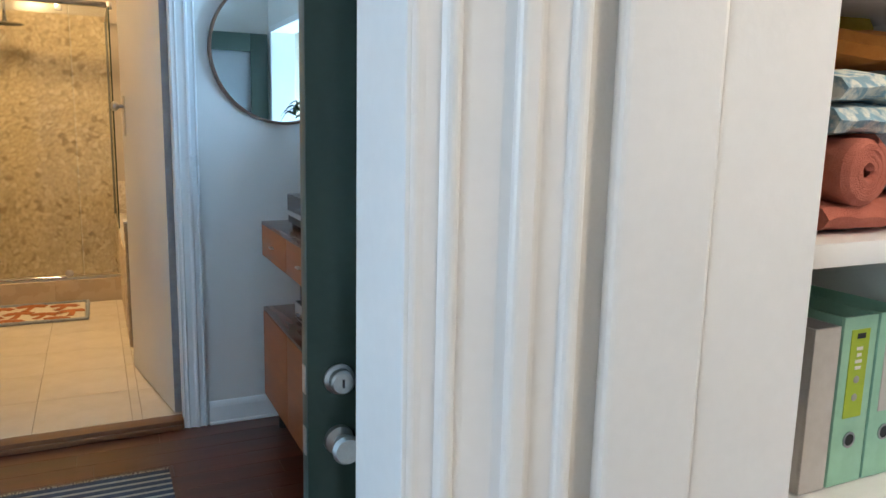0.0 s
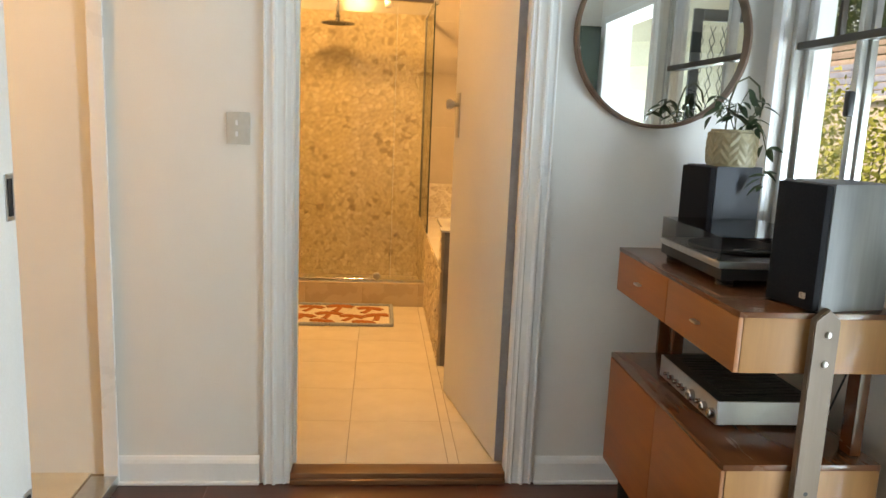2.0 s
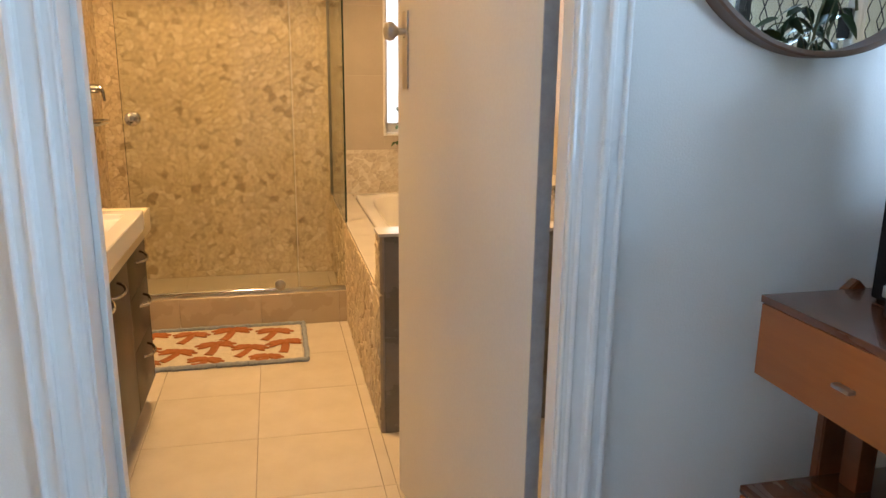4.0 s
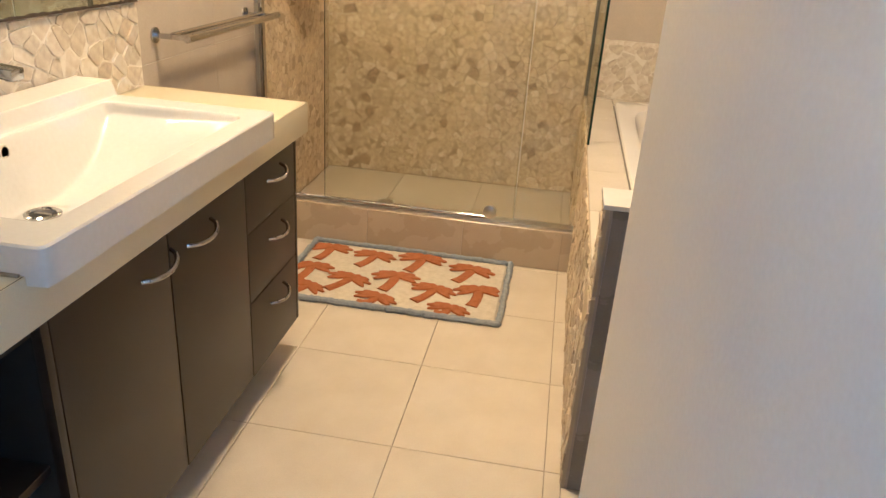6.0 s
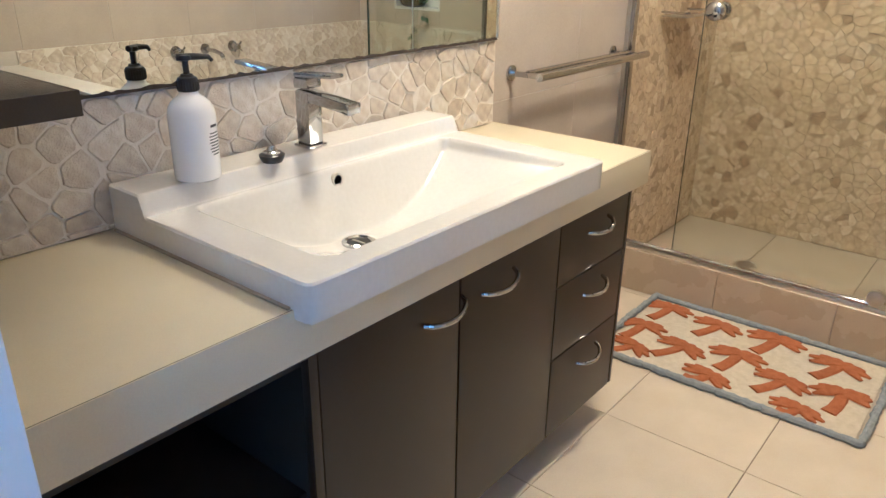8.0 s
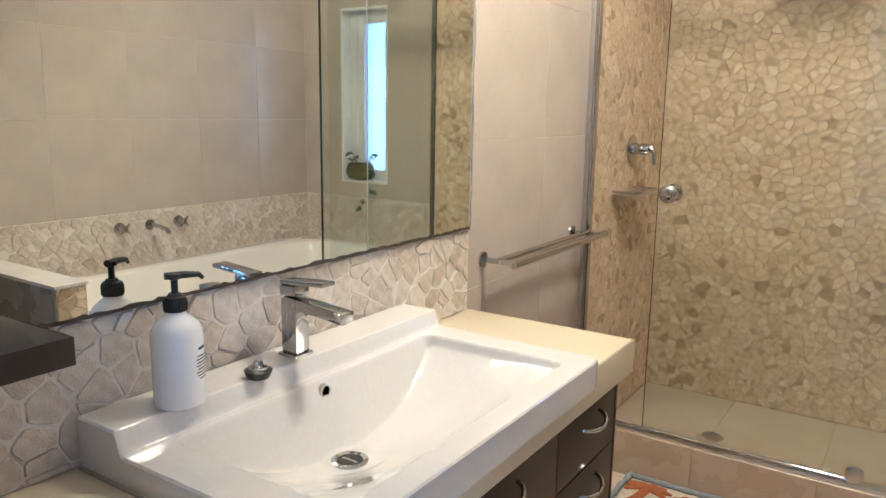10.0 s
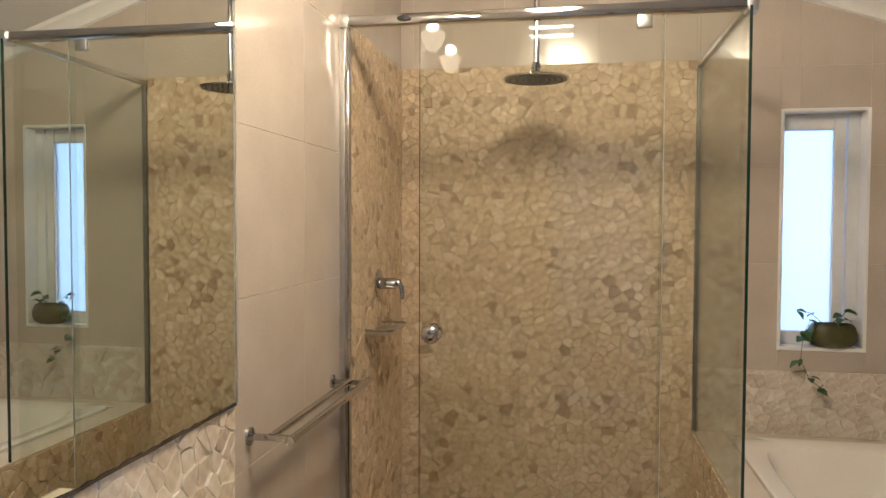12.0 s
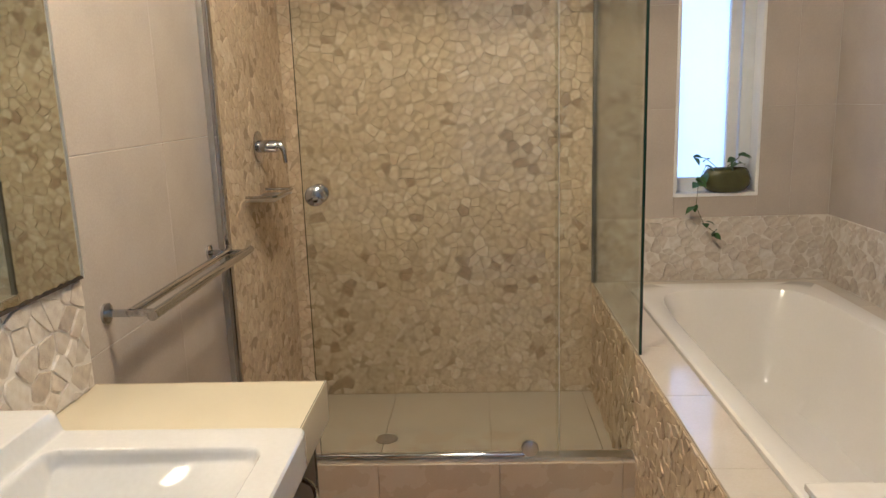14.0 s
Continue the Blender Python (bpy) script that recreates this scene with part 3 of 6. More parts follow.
# windows
win = thing("window_hall", (XE, VY0, VZ0), "aluminium sliding window with black latch over the shelf unit", "window", kind="structure")
for nm, a in (("sill", (XE - 0.03, XE + 0.10, VY0 - 0.05, VY1 + 0.05, VZ0 - 0.03, VZ0)),):
    part(nm, bx(*a, bevel=0.004), TRIM, win)
for y0, y1 in ((VY0 - 0.06, VY0), (VY1, VY1 + 0.06)):
    part("architrave", bx(XE - 0.018, XE, y0, y1, VZ0 - 0.03, VZ1 + 0.06, bevel=0.004), TRIM, win)
part("architrave", bx(XE - 0.018, XE, VY0, VY1, VZ1, VZ1 + 0.06, bevel=0.004), TRIM, win)
fr = bm_new()
for y0, y1 in ((VY0, VY0 + 0.03), (VY1 - 0.03, VY1)):
    box(fr, XE + 0.03, XE + 0.10, y0, y1, VZ0, VZ1, 0.002)
for z0, z1 in ((VZ0, VZ0 + 0.03), (VZ1 - 0.03, VZ1)):
    box(fr, XE + 0.03, XE + 0.10, VY0 + 0.03, VY1 - 0.03, z0, z1, 0.002)
part("window_frame", fr, SILVER, win, "silver aluminium frame")
ym = 3.392
for y0, y1, xo in ((VY0 + 0.03, ym + 0.02, 0.040), (ym - 0.02, VY1 - 0.03, 0.066)):
    sash = bm_new()
    for a, b in ((y0, y0 + 0.028), (y1 - 0.028, y1)):
        box(sash, XE + xo, XE + xo + 0.022, a, b, VZ0 + 0.03, VZ1 - 0.03, 0.002)
    for a, b in ((VZ0 + 0.03, VZ0 + 0.06), (VZ1 - 0.06, VZ1 - 0.03)):
        box(sash, XE + xo, XE + xo + 0.022, y0 + 0.028, y1 - 0.028, a, b, 0.002)
    s = part("sash", sash, SILVER, win, "silver aluminium sash")
    g = part("pane", bx(XE + xo + 0.009, XE + xo + 0.013, y0 + 0.028, y1 - 0.028, VZ0 + 0.06, VZ1 - 0.06), WINDOW_GLASS, s)
    g.visible_shadow = False
part("transom", bx(XE + 0.036, XE + 0.090, VY0 + 0.03, VY1 - 0.03, 1.688, 1.714, bevel=0.002), DARK, win, "dark grey transom bar")
part("mullion", bx(XE + 0.070, XE + 0.092, 3.555, 3.573, 1.714, VZ1 - 0.03, bevel=0.002), DARK, win, "dark grey mullion")
part("latch", bx(XE + 0.018, XE + 0.040, ym - 0.015, ym + 0.015, 1.452, 1.532, bevel=0.008), BLACK, win, "black plastic sash latch")

bw = thing("window_bathroom", (WX0, YE, WZ0), "narrow white bathroom window with frosted glass in a deep reveal", "window", kind="structure")
rev = bm_new()
box(rev, WX0 - 0.002, WX0 + 0.012, YE - 0.004, YE + 0.14, WZ0, WZ1, 0.001)
box(rev, WX1 - 0.012, WX1 + 0.002, YE - 0.004, YE + 0.14, WZ0, WZ1, 0.001)
box(rev, WX0 + 0.012, WX1 - 0.012, YE - 0.004, YE + 0.14, WZ1 - 0.012, WZ1 + 0.002, 0.001)
part("reveal", rev, TRIM, bw, "white painted reveal")
part("sill", bx(WX0 - 0.002, WX1 + 0.002, YE - 0.006, YE + 0.14, WZ0 - 0.002, WZ0 + 0.014, bevel=0.003), TRIM, bw, "white sill board")
fr = bm_new()
for x0, x1 in ((WX0 + 0.012, WX0 + 0.035), (WX1 - 0.119, WX1 - 0.072), (WX1 - 0.064, WX1 - 0.012)):
    box(fr, x0, x1, YE + 0.075, YE + 0.115, WZ0 + 0.014, WZ1 - 0.012, 0.003)
for z0, z1 in ((WZ0 + 0.014, WZ0 + 0.075), (WZ1 - 0.085, WZ1 - 0.012)):
    box(fr, WX0 + 0.035, WX1 - 0.119, YE + 0.078, YE + 0.115, z0, z1, 0.003)
part("window_frame", fr, ALU, bw, "white aluminium frame")
g = part("pane", bx(WX0 + 0.035, WX1 - 0.119, YE + 0.092, YE + 0.097, WZ0 + 0.075, WZ1 - 0.085), FROSTED, bw, "frosted glass pane lit by daylight")
g.visible_shadow = False

# ---- bathroom things ----
def handle(y, z, parent, w=0.10):
    """A bow handle of flat chrome, with both feet on the front at x = -0.46."""
    bm = bm_new()
    pts = []
    for i in range(13):
        a = i / 12
        pts.append((-0.458 + 0.034 * math.sin(math.pi * a) ** 0.55, y - w / 2 + w * a, z - 0.010 + 0.020 * a ** 2))
    tube(bm, pts, 0.0052, 8)
    return part("handle", bm, CHROME, parent, "chrome bow handle")


XF = -0.462
vanity = thing("vanity_cabinet", (-0.70, 4.8, 0.12), "wall-hung dark brown vanity cabinet with chrome bow handles", "vanity")
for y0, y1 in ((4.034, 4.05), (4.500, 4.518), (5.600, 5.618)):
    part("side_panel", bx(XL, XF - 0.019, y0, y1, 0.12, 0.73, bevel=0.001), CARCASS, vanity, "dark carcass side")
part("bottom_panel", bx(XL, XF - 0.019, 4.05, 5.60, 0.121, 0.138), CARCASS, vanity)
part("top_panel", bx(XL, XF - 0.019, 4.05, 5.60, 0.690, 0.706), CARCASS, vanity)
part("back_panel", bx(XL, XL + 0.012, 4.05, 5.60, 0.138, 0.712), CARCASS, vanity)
part("shelf", bx(XL + 0.012, XF - 0.03, 4.05, 4.50, 0.415, 0.433, bevel=0.001), DARK, vanity, "dark open shelf")
edge = bm_new()
box(edge, XF - 0.019, XF, 4.498, 4.516, 0.12, 0.73, 0.001)
box(edge, XF - 0.019, XF, 4.034, 4.498, 0.712, 0.73, 0.001)
part("shelf_edging", edge, DARK, vanity)
for y0, y1, hy in ((4.519, 4.883, 4.83), (4.888, 5.263, 5.01)):
    d = part("door", bx(XF - 0.018, XF, y0, y1, 0.12, 0.728, bevel=0.0015), DARK, vanity, "dark brown laminate door")
    handle(hy, 0.668, d, 0.115)
for z0, z1 in ((0.555, 0.728), (0.354, 0.551), (0.12, 0.350)):
    d = part("drawer", bx(XF - 0.018, XF, 5.268, 5.612, z0, z1, bevel=0.0015), DARK, vanity, "dark brown laminate drawer front")
    handle(5.445, min(z1 - 0.048, 0.672), d, 0.10)
part("end_panel", bx(XL, XF, 5.6185, 5.63, 0.12, 0.73, bevel=0.001), DARK, vanity)

top = thing("worktop", (-0.70, 4.85, 0.732), "thick cream laminate vanity worktop with a square edge", "worktop")
slab = bm_new()
box(slab, XL + 0.002, -0.4405, 4.034, 4.50, 0.732, 0.819, 0.001)
box(slab, XL + 0.002, -0.4405, 5.29, 5.668, 0.732, 0.819, 0.001)
box(slab, XL + 0.002, -0.80, 4.50, 5.29, 0.732, 0.819)
box(slab, -0.452, -0.4405, 4.50, 5.29, 0.732, 0.819)
part("slab", slab, LAMINATE, top)
part("front_edging", bx(-0.4402, -0.438, 4.034, 5.670, 0.732, 0.820, bevel=0.0006), LAMINATE, top, "laminate front edging with a thin dark seam")
part("end_edging", bx(XL + 0.002, -0.4405, 5.6683, 5.670, 0.732, 0.820, bevel=0.0006), LAMINATE, top)
part("seam", bx(-0.4422, -0.4405, 4.034, 5.668, 0.8188, 0.8196), DARK, top, "dark glue line along the front edge")
part("silicone_bead", bx(XL + 0.02, -0.445, 4.452, 4.459, 0.8192, 0.8235, bevel=0.001), GROUT, top, "grubby silicone bead along the basin")

# basin: outer block, raised back deck, sloped bowl
basin = thing("washbasin", (-0.66, 4.92, 0.79), "wide rectangular white ceramic basin on the worktop", "basin")
BX0, BX1, BY0, BY1 = -0.938, -0.402, 4.458, 5.335
RIM, DECK = 0.870, 0.908
OX0, OX1, OY0, OY1 = -0.818, -0.452, 4.540, 5.264   # opening of the bowl
DX, DYY = -0.715, 4.860
smooth_to = lambda a: (lambda q: q * q * (3 - 2 * q))(min(max(a, 0.0), 1.0))


def basin_z(x, y):
    """Deck at the back, flat rim, and a scoop that is deepest at the waste and rises to front and ends."""
    z = RIM + (DECK - RIM) * smooth_to((-0.824 - x) / 0.018)
    dx, dy = min(x - OX0, OX1 - x), min(y - OY0, OY1 - y)
    r = 0.035
    inside = min(dx, dy) if (dx > r or dy > r) else r - math.hypot(r - dx, r - dy)
    if inside <= 0:
        return z
    f = max(0.0, (x - DX) / (OX1 - DX))
    s = abs(2 * (y - OY0) / (OY1 - OY0) - 1)
    depth = 0.016 + 0.128 * (1 - s ** 2.3) * (1 - f ** 1.5)
    wall_back = smooth_to((x - OX0) / (0.012 + 0.055 * (1 - s ** 2.3)))
    z -= (depth * wall_back + 0.004 * (1 - wall_back)) * smooth_to(inside / 0.012)
    flat = smooth_to((0.075 - math.hypot(x - DX, y - DYY)) / 0.04)   # level seat of the waste
    return z + (0.731 - z) * flat


def steps(lo, hi, n):
    return [lo + (hi - lo) * i / n for i in range(n + 1)]


xs = sorted({round(q, 4) for q in [BX0, BX0 + 0.003, BX1 - 0.010, BX1 - 0.003, BX1, -0.4375, -0.4365, -0.43] + steps(-0.92, -0.86, 4) + steps(-0.85, -0.70, 45) + steps(-0.70, OX1 - 0.015, 28) + steps(OX1 - 0.014, OX1 + 0.004, 8)})
ys = sorted({round(q, 4) for q in [BY0, BY0 + 0.003, BY0 + 0.010, BY0 + 0.03, BY1 - 0.03, BY1 - 0.010, BY1 - 0.003, BY1] + steps(OY0 - 0.004, OY0 + 0.05, 16) + steps(OY0 + 0.06, OY1 - 0.06, 56) + steps(OY1 - 0.05, OY1 + 0.004, 16)})
bm = bm_new()


def eased(x, y):
    """Rounds the two front corners of the outline."""
    r = 0.018
    for cy, sgn in ((BY0 + r, -1), (BY1 - r, 1)):
        a, b = x - (BX1 - r), (y - cy) * sgn
        if a > 0 and b > 0 and max(a, b) > 0:
            k = max(a, b) / math.hypot(a, b)
            return x - a + a * k, y + (b * k - b) * sgn
    return x, y


grid = []
for x in xs:
    row = []
    for y in ys:
        edge_d = min(BX1 - x, y - BY0, BY1 - y)
        row.append(bm.verts.new((*eased(x, y), basin_z(x, y) - (0.004 * (1 - edge_d / 0.004) ** 2 if edge_d < 0.004 else 0))))
    grid.append(row)
for a, b in zip(grid, grid[1:]):
    for i in range(len(ys) - 1):
        bm.faces.new((a[i], b[i], b[i + 1], a[i + 1]))
border = grid[0][:] + [g[-1] for g in grid[1:]] + grid[-1][-2::-1] + [grid[i][0] for i in range(len(xs) - 2, 0, -1)]
low = [bm.verts.new((v.co.x, v.co.y, 0.8205 if v.co.x < -0.437 else 0.806)) for v in border]
for i in range(len(border)):
    j = (i + 1) % len(border)
    bm.faces.new((border[i], border[j], low[j], low[i]))
bmesh.ops.recalc_face_normals(bm, faces=bm.faces)
bowl = part("bowl", bm, CERAMIC, basin)
part("skirt", bx(-0.4375, BX1 - 0.004, BY0 + 0.006, BY1 - 0.006, 0.804, 0.8065), CERAMIC, basin)
DZZ = basin_z(DX, DYY)
part("waste", lathe(bm_new(), [(0.036, -0.004), (0.036, 0.004), (0.030, 0.006), (0.025, 0.003), (0.024, -0.001)], (DX, DYY, DZZ), 32), CHROME, basin, "chrome waste ring")
part("waste_hole", lathe(bm_new(), [(0.0245, 0.0005), (0.012, 0.002), (0.001, 0.002)], (DX, DYY, DZZ), 24), BLACK, basin, "dark waste hole")
part("waste_cross", bx(DX - 0.018, DX + 0.018, DYY - 0.002, DYY + 0.002, DZZ + 0.001, DZZ + 0.0035), BRUSHED, basin)
OVX = next(q for q in steps(OX0, OX0 + 0.06, 120) if basin_z(q, 4.885) < 0.846)
part("overflow", lathe(bm_new(), [(0.0145, -0.006), (0.0145, 0.004), (0.011, 0.005), (0.010, 0.002)], (OVX, 4.885, 0.846), 24, "x"), BRUSHED, basin, "small round overflow ring")
part("overflow_hole", lathe(bm_new(), [(0.0105, 0.0035), (0.001, 0.0035)], (OVX, 4.885, 0.846), 20, "x"), BLACK, basin, "dark overflow hole")

tap_shift = Vector((0.011, -0.025, 0.004))
tap = thing("mixer_tap", (-0.884, 4.905, 0.905), "square chrome basin mixer tap", "tap")
part("base", bx(-0.909, -0.859, 4.880, 4.930, 0.905, 0.912, bevel=0.002), CHROME, tap)
part("body", bx(-0.904, -0.864, 4.886, 4.924, 0.912, 1.024, bevel=0.003), CHROME, tap)
sp = bm_new()
box(sp, -0.90, -0.745, 4.887, 4.923, 1.006, 1.028, 0.003)
bmesh.ops.rotate(sp, verts=sp.verts, cent=(-0.9, 4.905, 1.015), matrix=Matrix.Rotation(radians(5), 3, "Y"))
spout = part("spout", sp, CHROME, tap)
part("aerator", rod(bm_new(), (-0.762, 4.905, 0.990), (-0.762, 4.905, 1.000), 0.011, 16), CHROME, spout)
hd = bm_new()
box(hd, -0.906, -0.862, 4.885, 4.925, 1.030, 1.052, 0.004)
box(hd, -0.906, -0.790, 4.887, 4.923, 1.052, 1.061, 0.003)
bmesh.ops.rotate(hd, verts=hd.verts, cent=(-0.884, 4.905, 1.03), matrix=Matrix.Rotation(radians(-4), 3, "Y"))
part("lever", hd, CHROME, tap)
tap.location += tap_shift

plug = thing("basin_plug", (-0.838, 4.748, 0.908), "black rubber basin plug with chrome cap on the basin deck", "plug")
part("rubber", lathe(bm_new(), [(0.020, 0), (0.022, 0.004), (0.025, 0.010), (0.026, 0.015), (0.018, 0.018)], (-0.838, 4.748, 0.908), 24), BLACK, plug)
part("cap", lathe(bm_new(), [(0.018, 0.018), (0.018, 0.021), (0.010, 0.024), (0.008, 0.032), (0.004, 0.033)], (-0.838, 4.748, 0.908), 24), CHROME, plug, "chrome cap")

SBX, SBY, SBZ = -0.852, 4.588, 0.908
bottle = thing("soap_bottle", (SBX, SBY, SBZ), "white pump soap bottle with black pump and fine print", "soap bottle")
part("body", lathe(bm_new(), [(0.037, 0), (0.041, 0.003), (0.042, 0.008), (0.042, 0.118), (0.040, 0.130), (0.034, 0.141), (0.025, 0.149), (0.018, 0.154), (0.0165, 0.158), (0.0165, 0.162)], (SBX, SBY, SBZ), 40), WHITE_PLASTIC, bottle)
collar = lathe(bm_new(), [(0.0165, 0.160), (0.0185, 0.161), (0.0185, 0.180), (0.0165, 0.184), (0.012, 0.186), (0.010, 0.190)], (SBX, SBY, SBZ), 28)
for k in range(24):
    a = 6.28319 * k / 24
    rod(collar, (SBX + 0.0186 * math.cos(a), SBY + 0.0186 * math.sin(a), SBZ + 0.163), (SBX + 0.0186 * math.cos(a), SBY + 0.0186 * math.sin(a), SBZ + 0.179), 0.0009, 5)
part("collar", collar, BLACK, bottle, "ribbed black pump collar")
pump = lathe(bm_new(), [(0.0055, 0.186), (0.0055, 0.212), (0.0105, 0.214), (0.0115, 0.218), (0.010, 0.222), (0.004, 0.223)], (SBX, SBY, SBZ), 24)
tube(pump, [(SBX - 0.008, SBY - 0.012, SBZ + 0.219), (SBX + 0.006, SBY + 0.016, SBZ + 0.219), (SBX + 0.014, SBY + 0.038, SBZ + 0.217), (SBX + 0.016, SBY + 0.044, SBZ + 0.210)], 0.005, 10, radii=[0.0062, 0.0062, 0.0046, 0.0036])
part("pump", pump, BLACK, bottle, "black pump head with a long spout")
INK = material("dark_print", (0.05, 0.05, 0.055), 0.6)
for i in range(9):
    a = radians(8 + 18)
    w = (0.012, 0.016, 0.018, 0.017, 0.018, 0.015, 0.018, 0.016, 0.011)[i]
    z = SBZ + 0.098 - i * 0.0055 - (0.006 if i > 0 else 0)
    bm = bm_new()
    vs = []
    for zz in (z, z + (0.0050 if i == 0 else 0.0022)):
        for k in range(5):
            t = a + (k / 4 - 0.5) * w / 0.041 * 1.6
            vs.append(bm.verts.new((SBX + 0.0424 * math.cos(t), SBY + 0.0424 * math.sin(t), zz)))
    for k in range(4):
        bm.faces.new((vs[k], vs[k + 1], vs[k + 6], vs[k + 5]))
    part("print_line", bm, INK, bottle)

mir = thing("wall_mirror", (XL, 4.85, 1.06), "large frameless wall mirror with a corroded lower edge above the basin", "mirror")
part("glass", bx(XL + 0.010, XL + 0.016, 4.034, 5.650, 1.064, 2.20), MIRROR, mir)
part("backing", bx(XL + 0.003, XL + 0.0095, 4.034, 5.655, 1.062, 2.20), BLACK, mir)
part("side_edge", bx(XL + 0.009, XL + 0.017, 5.6502, 5.660, 1.064, 2.20), FROSTED, mir, "bright ground glass edge")
ce = bm_new()
rnd = random.Random(4)
y, hts = 4.034, []
while y < 5.655:
    hts.append((y, 0.003 + 0.005 * rnd.random() ** 2))
    y += 0.008 + 0.014 * rnd.random()
hts.append((5.655, 0.003))
for (ya, ha), (yb, hb) in zip(hts, hts[1:]):
    v = [ce.verts.new(p) for p in ((XL + 0.0175, ya, 1.0625), (XL + 0.0175, yb, 1.0625), (XL + 0.0175, yb, 1.0645 + hb), (XL + 0.0175, ya, 1.0645 + ha), (XL + 0.006, ya, 1.0605), (XL + 0.006, yb, 1.0605))]
    ce.faces.new(v[:4])
    ce.faces.new((v[4], v[5], v[1], v[0]))
part("corroded_edge", ce, MIRROR_EDGE, mir, "brown corroded lower edge")

SH = 1.130
SHELF_TOP = mottled("black_shelf_laminate", (0.012, 0.012, 0.018), (0.02, 0.02, 0.028), 4, 0.2, 0.3)
shelf_b = thing("wall_shelf", (XL + 0.018, 4.18, SH - 0.034), "black gloss wall shelf at the end of the mirror", "shelf")
part("board", bx(XL + 0.018, -0.6625, 4.032, 4.3065, SH - 0.034, SH, bevel=0.0015), SHELF_TOP, shelf_b)
part("front_edging", bx(-0.662, -0.660, 4.032, 4.3085, SH - 0.0345, SH + 0.0003, bevel=0.0006), DARK, shelf_b, "dark glossy edge strip")
part("end_edging", bx(XL + 0.018, -0.6625, 4.3070, 4.3085, SH - 0.0345, SH + 0.0003, bevel=0.0006), DARK, shelf_b)
mug = thing("patterned_cup", (-0.72, 4.135, SH), "tall white cup with dark mottled print on the black shelf", "cup")
CUP = mottled("printed_ceramic", (0.74, 0.71, 0.70), (0.20, 0.12, 0.15), 95, 0.3, 0.4, detail=2, spread=0.12)
part("body", lathe(bm_new(), [(0.033, 0), (0.036, 0.003), (0.041, 0.11), (0.0415, 0.113), (0.039, 0.112), (0.034, 0.006)], (-0.72, 4.135, SH), 32), CUP, mug)
part("rim", lathe(bm_new(), [(0.0395, 0.1095), (0.0422, 0.1100), (0.0422, 0.1140), (0.0395, 0.1138)], (-0.72, 4.135, SH), 32), material("dark_glaze", (0.06, 0.04, 0.045), 0.2), mug, "dark glazed rim")

rail = thing("towel_rail", (XL, 6.06, 0.97), "double chrome towel rail on the tiled wall", "towel rail")
for yy in (5.758, 6.424):
    br = bm_new()
    lathe(br, [(0.024, 0), (0.024, 0.006), (0.010, 0.009)], (XL, yy, 0.955), 24, "x")
    box(br, XL + 0.004, XL + 0.130, yy - 0.008, yy + 0.008, 0.947, 0.963, 0.002)
    part("bracket", br, CHROME, rail)
part("bar", rod(bm_new(), (XL + 0.123, 5.725, 0.957), (XL + 0.123, 6.455, 0.957), 0.0125, 16), CHROME, rail)
part("bar", rod(bm_new(), (XL + 0.062, 5.758, 0.958), (XL + 0.062, 6.424, 0.958), 0.0105, 16), CHROME, rail)

# shower: step, floor, screen
DZ = 0.560    # bath deck
HY0, HY1, HZ = 6.50, 6.60, 0.178
BF = 0.420     # face of the bath surround
hob = structure("shower_step", bx(XL, BF, HY0 + 0.006, HY1, 0.0, HZ - 0.006), GROUT, "tan tiled step in front of the shower", "step")
shower_floor = structure("floor_shower", bx(XL, BF, HY1, YE + 0.006, 0.0, 0.028), GROUT, "tan tiled shower floor with a round drain", "floor")
dr = thing("shower_drain", (-0.50, 6.985, 0.037), "round chrome shower drain grate", "drain")
part("ring", lathe(bm_new(), [(0.046, 0), (0.046, 0.003), (0.036, 0.0035), (0.035, 0.001)], (-0.50, 6.985, 0.0365), 28), BRUSHED, dr)
for i in range(-2, 3):
    part("bar", bx(-0.50 - 0.034 + abs(i) * 0.006, -0.50 + 0.034 - abs(i) * 0.006, 6.985 + i * 0.013 - 0.003, 6.985 + i * 0.013 + 0.003, 0.0365, 0.040), BRUSHED, dr)
GT = 2.217
scr = thing("shower_screen", (0, 6.55, HZ), "frameless shower screen with a sliding door, chrome rail and wall channels", "shower screen")
def pane_part(name, x0, x1, y0, y1, z0, z1):
    g = part(name, bx(x0, x1, y0, y1, z0, z1), SHOWER_GLASS, scr, "clear greenish glass")
    g.visible_shadow = False
    return g


d = pane_part("sliding_door", -0.668, 0.160, 6.528, 6.534, HZ + 0.012, GT - 0.02)
for x in (-0.668, 0.1585):
    part("glass_edge", bx(x, x + 0.0015, 6.5279, 6.5341, HZ + 0.012, GT - 0.02), FROSTED if x > 0 else GLASS_EDGE, d)
pane_part("fixed_panel", 0.150, 0.418, 6.552, 6.558, HZ + 0.006, GT - 0.01)
sd = pane_part("side_panel", 0.418, 0.424, 6.505, YE - 0.01, DZ + 0.002, GT - 0.01)
part("glass_edge", bx(0.4165, 0.4255, 6.500, 6.5055, DZ + 0.002, GT - 0.01), GLASS_EDGE, sd, "dark green polished glass edge")
part("head_rail", bx(XL, 0.440, 6.512, 6.562, GT - 0.016, GT + 0.020, bevel=0.007), CHROME, scr, "polished aluminium head rail")
for x0, x1 in ((XL, XL + 0.034), (0.412, 0.446)):
    part("rail_end_cap", bx(x0, x1, 6.503, 6.571, GT - 0.026, GT + 0.026, bevel=0.006), SILVER, scr)
part("side_head_rail", bx(0.410, 0.432, 6.571, YE, GT - 0.014, GT + 0.008, bevel=0.003), SILVER, scr)
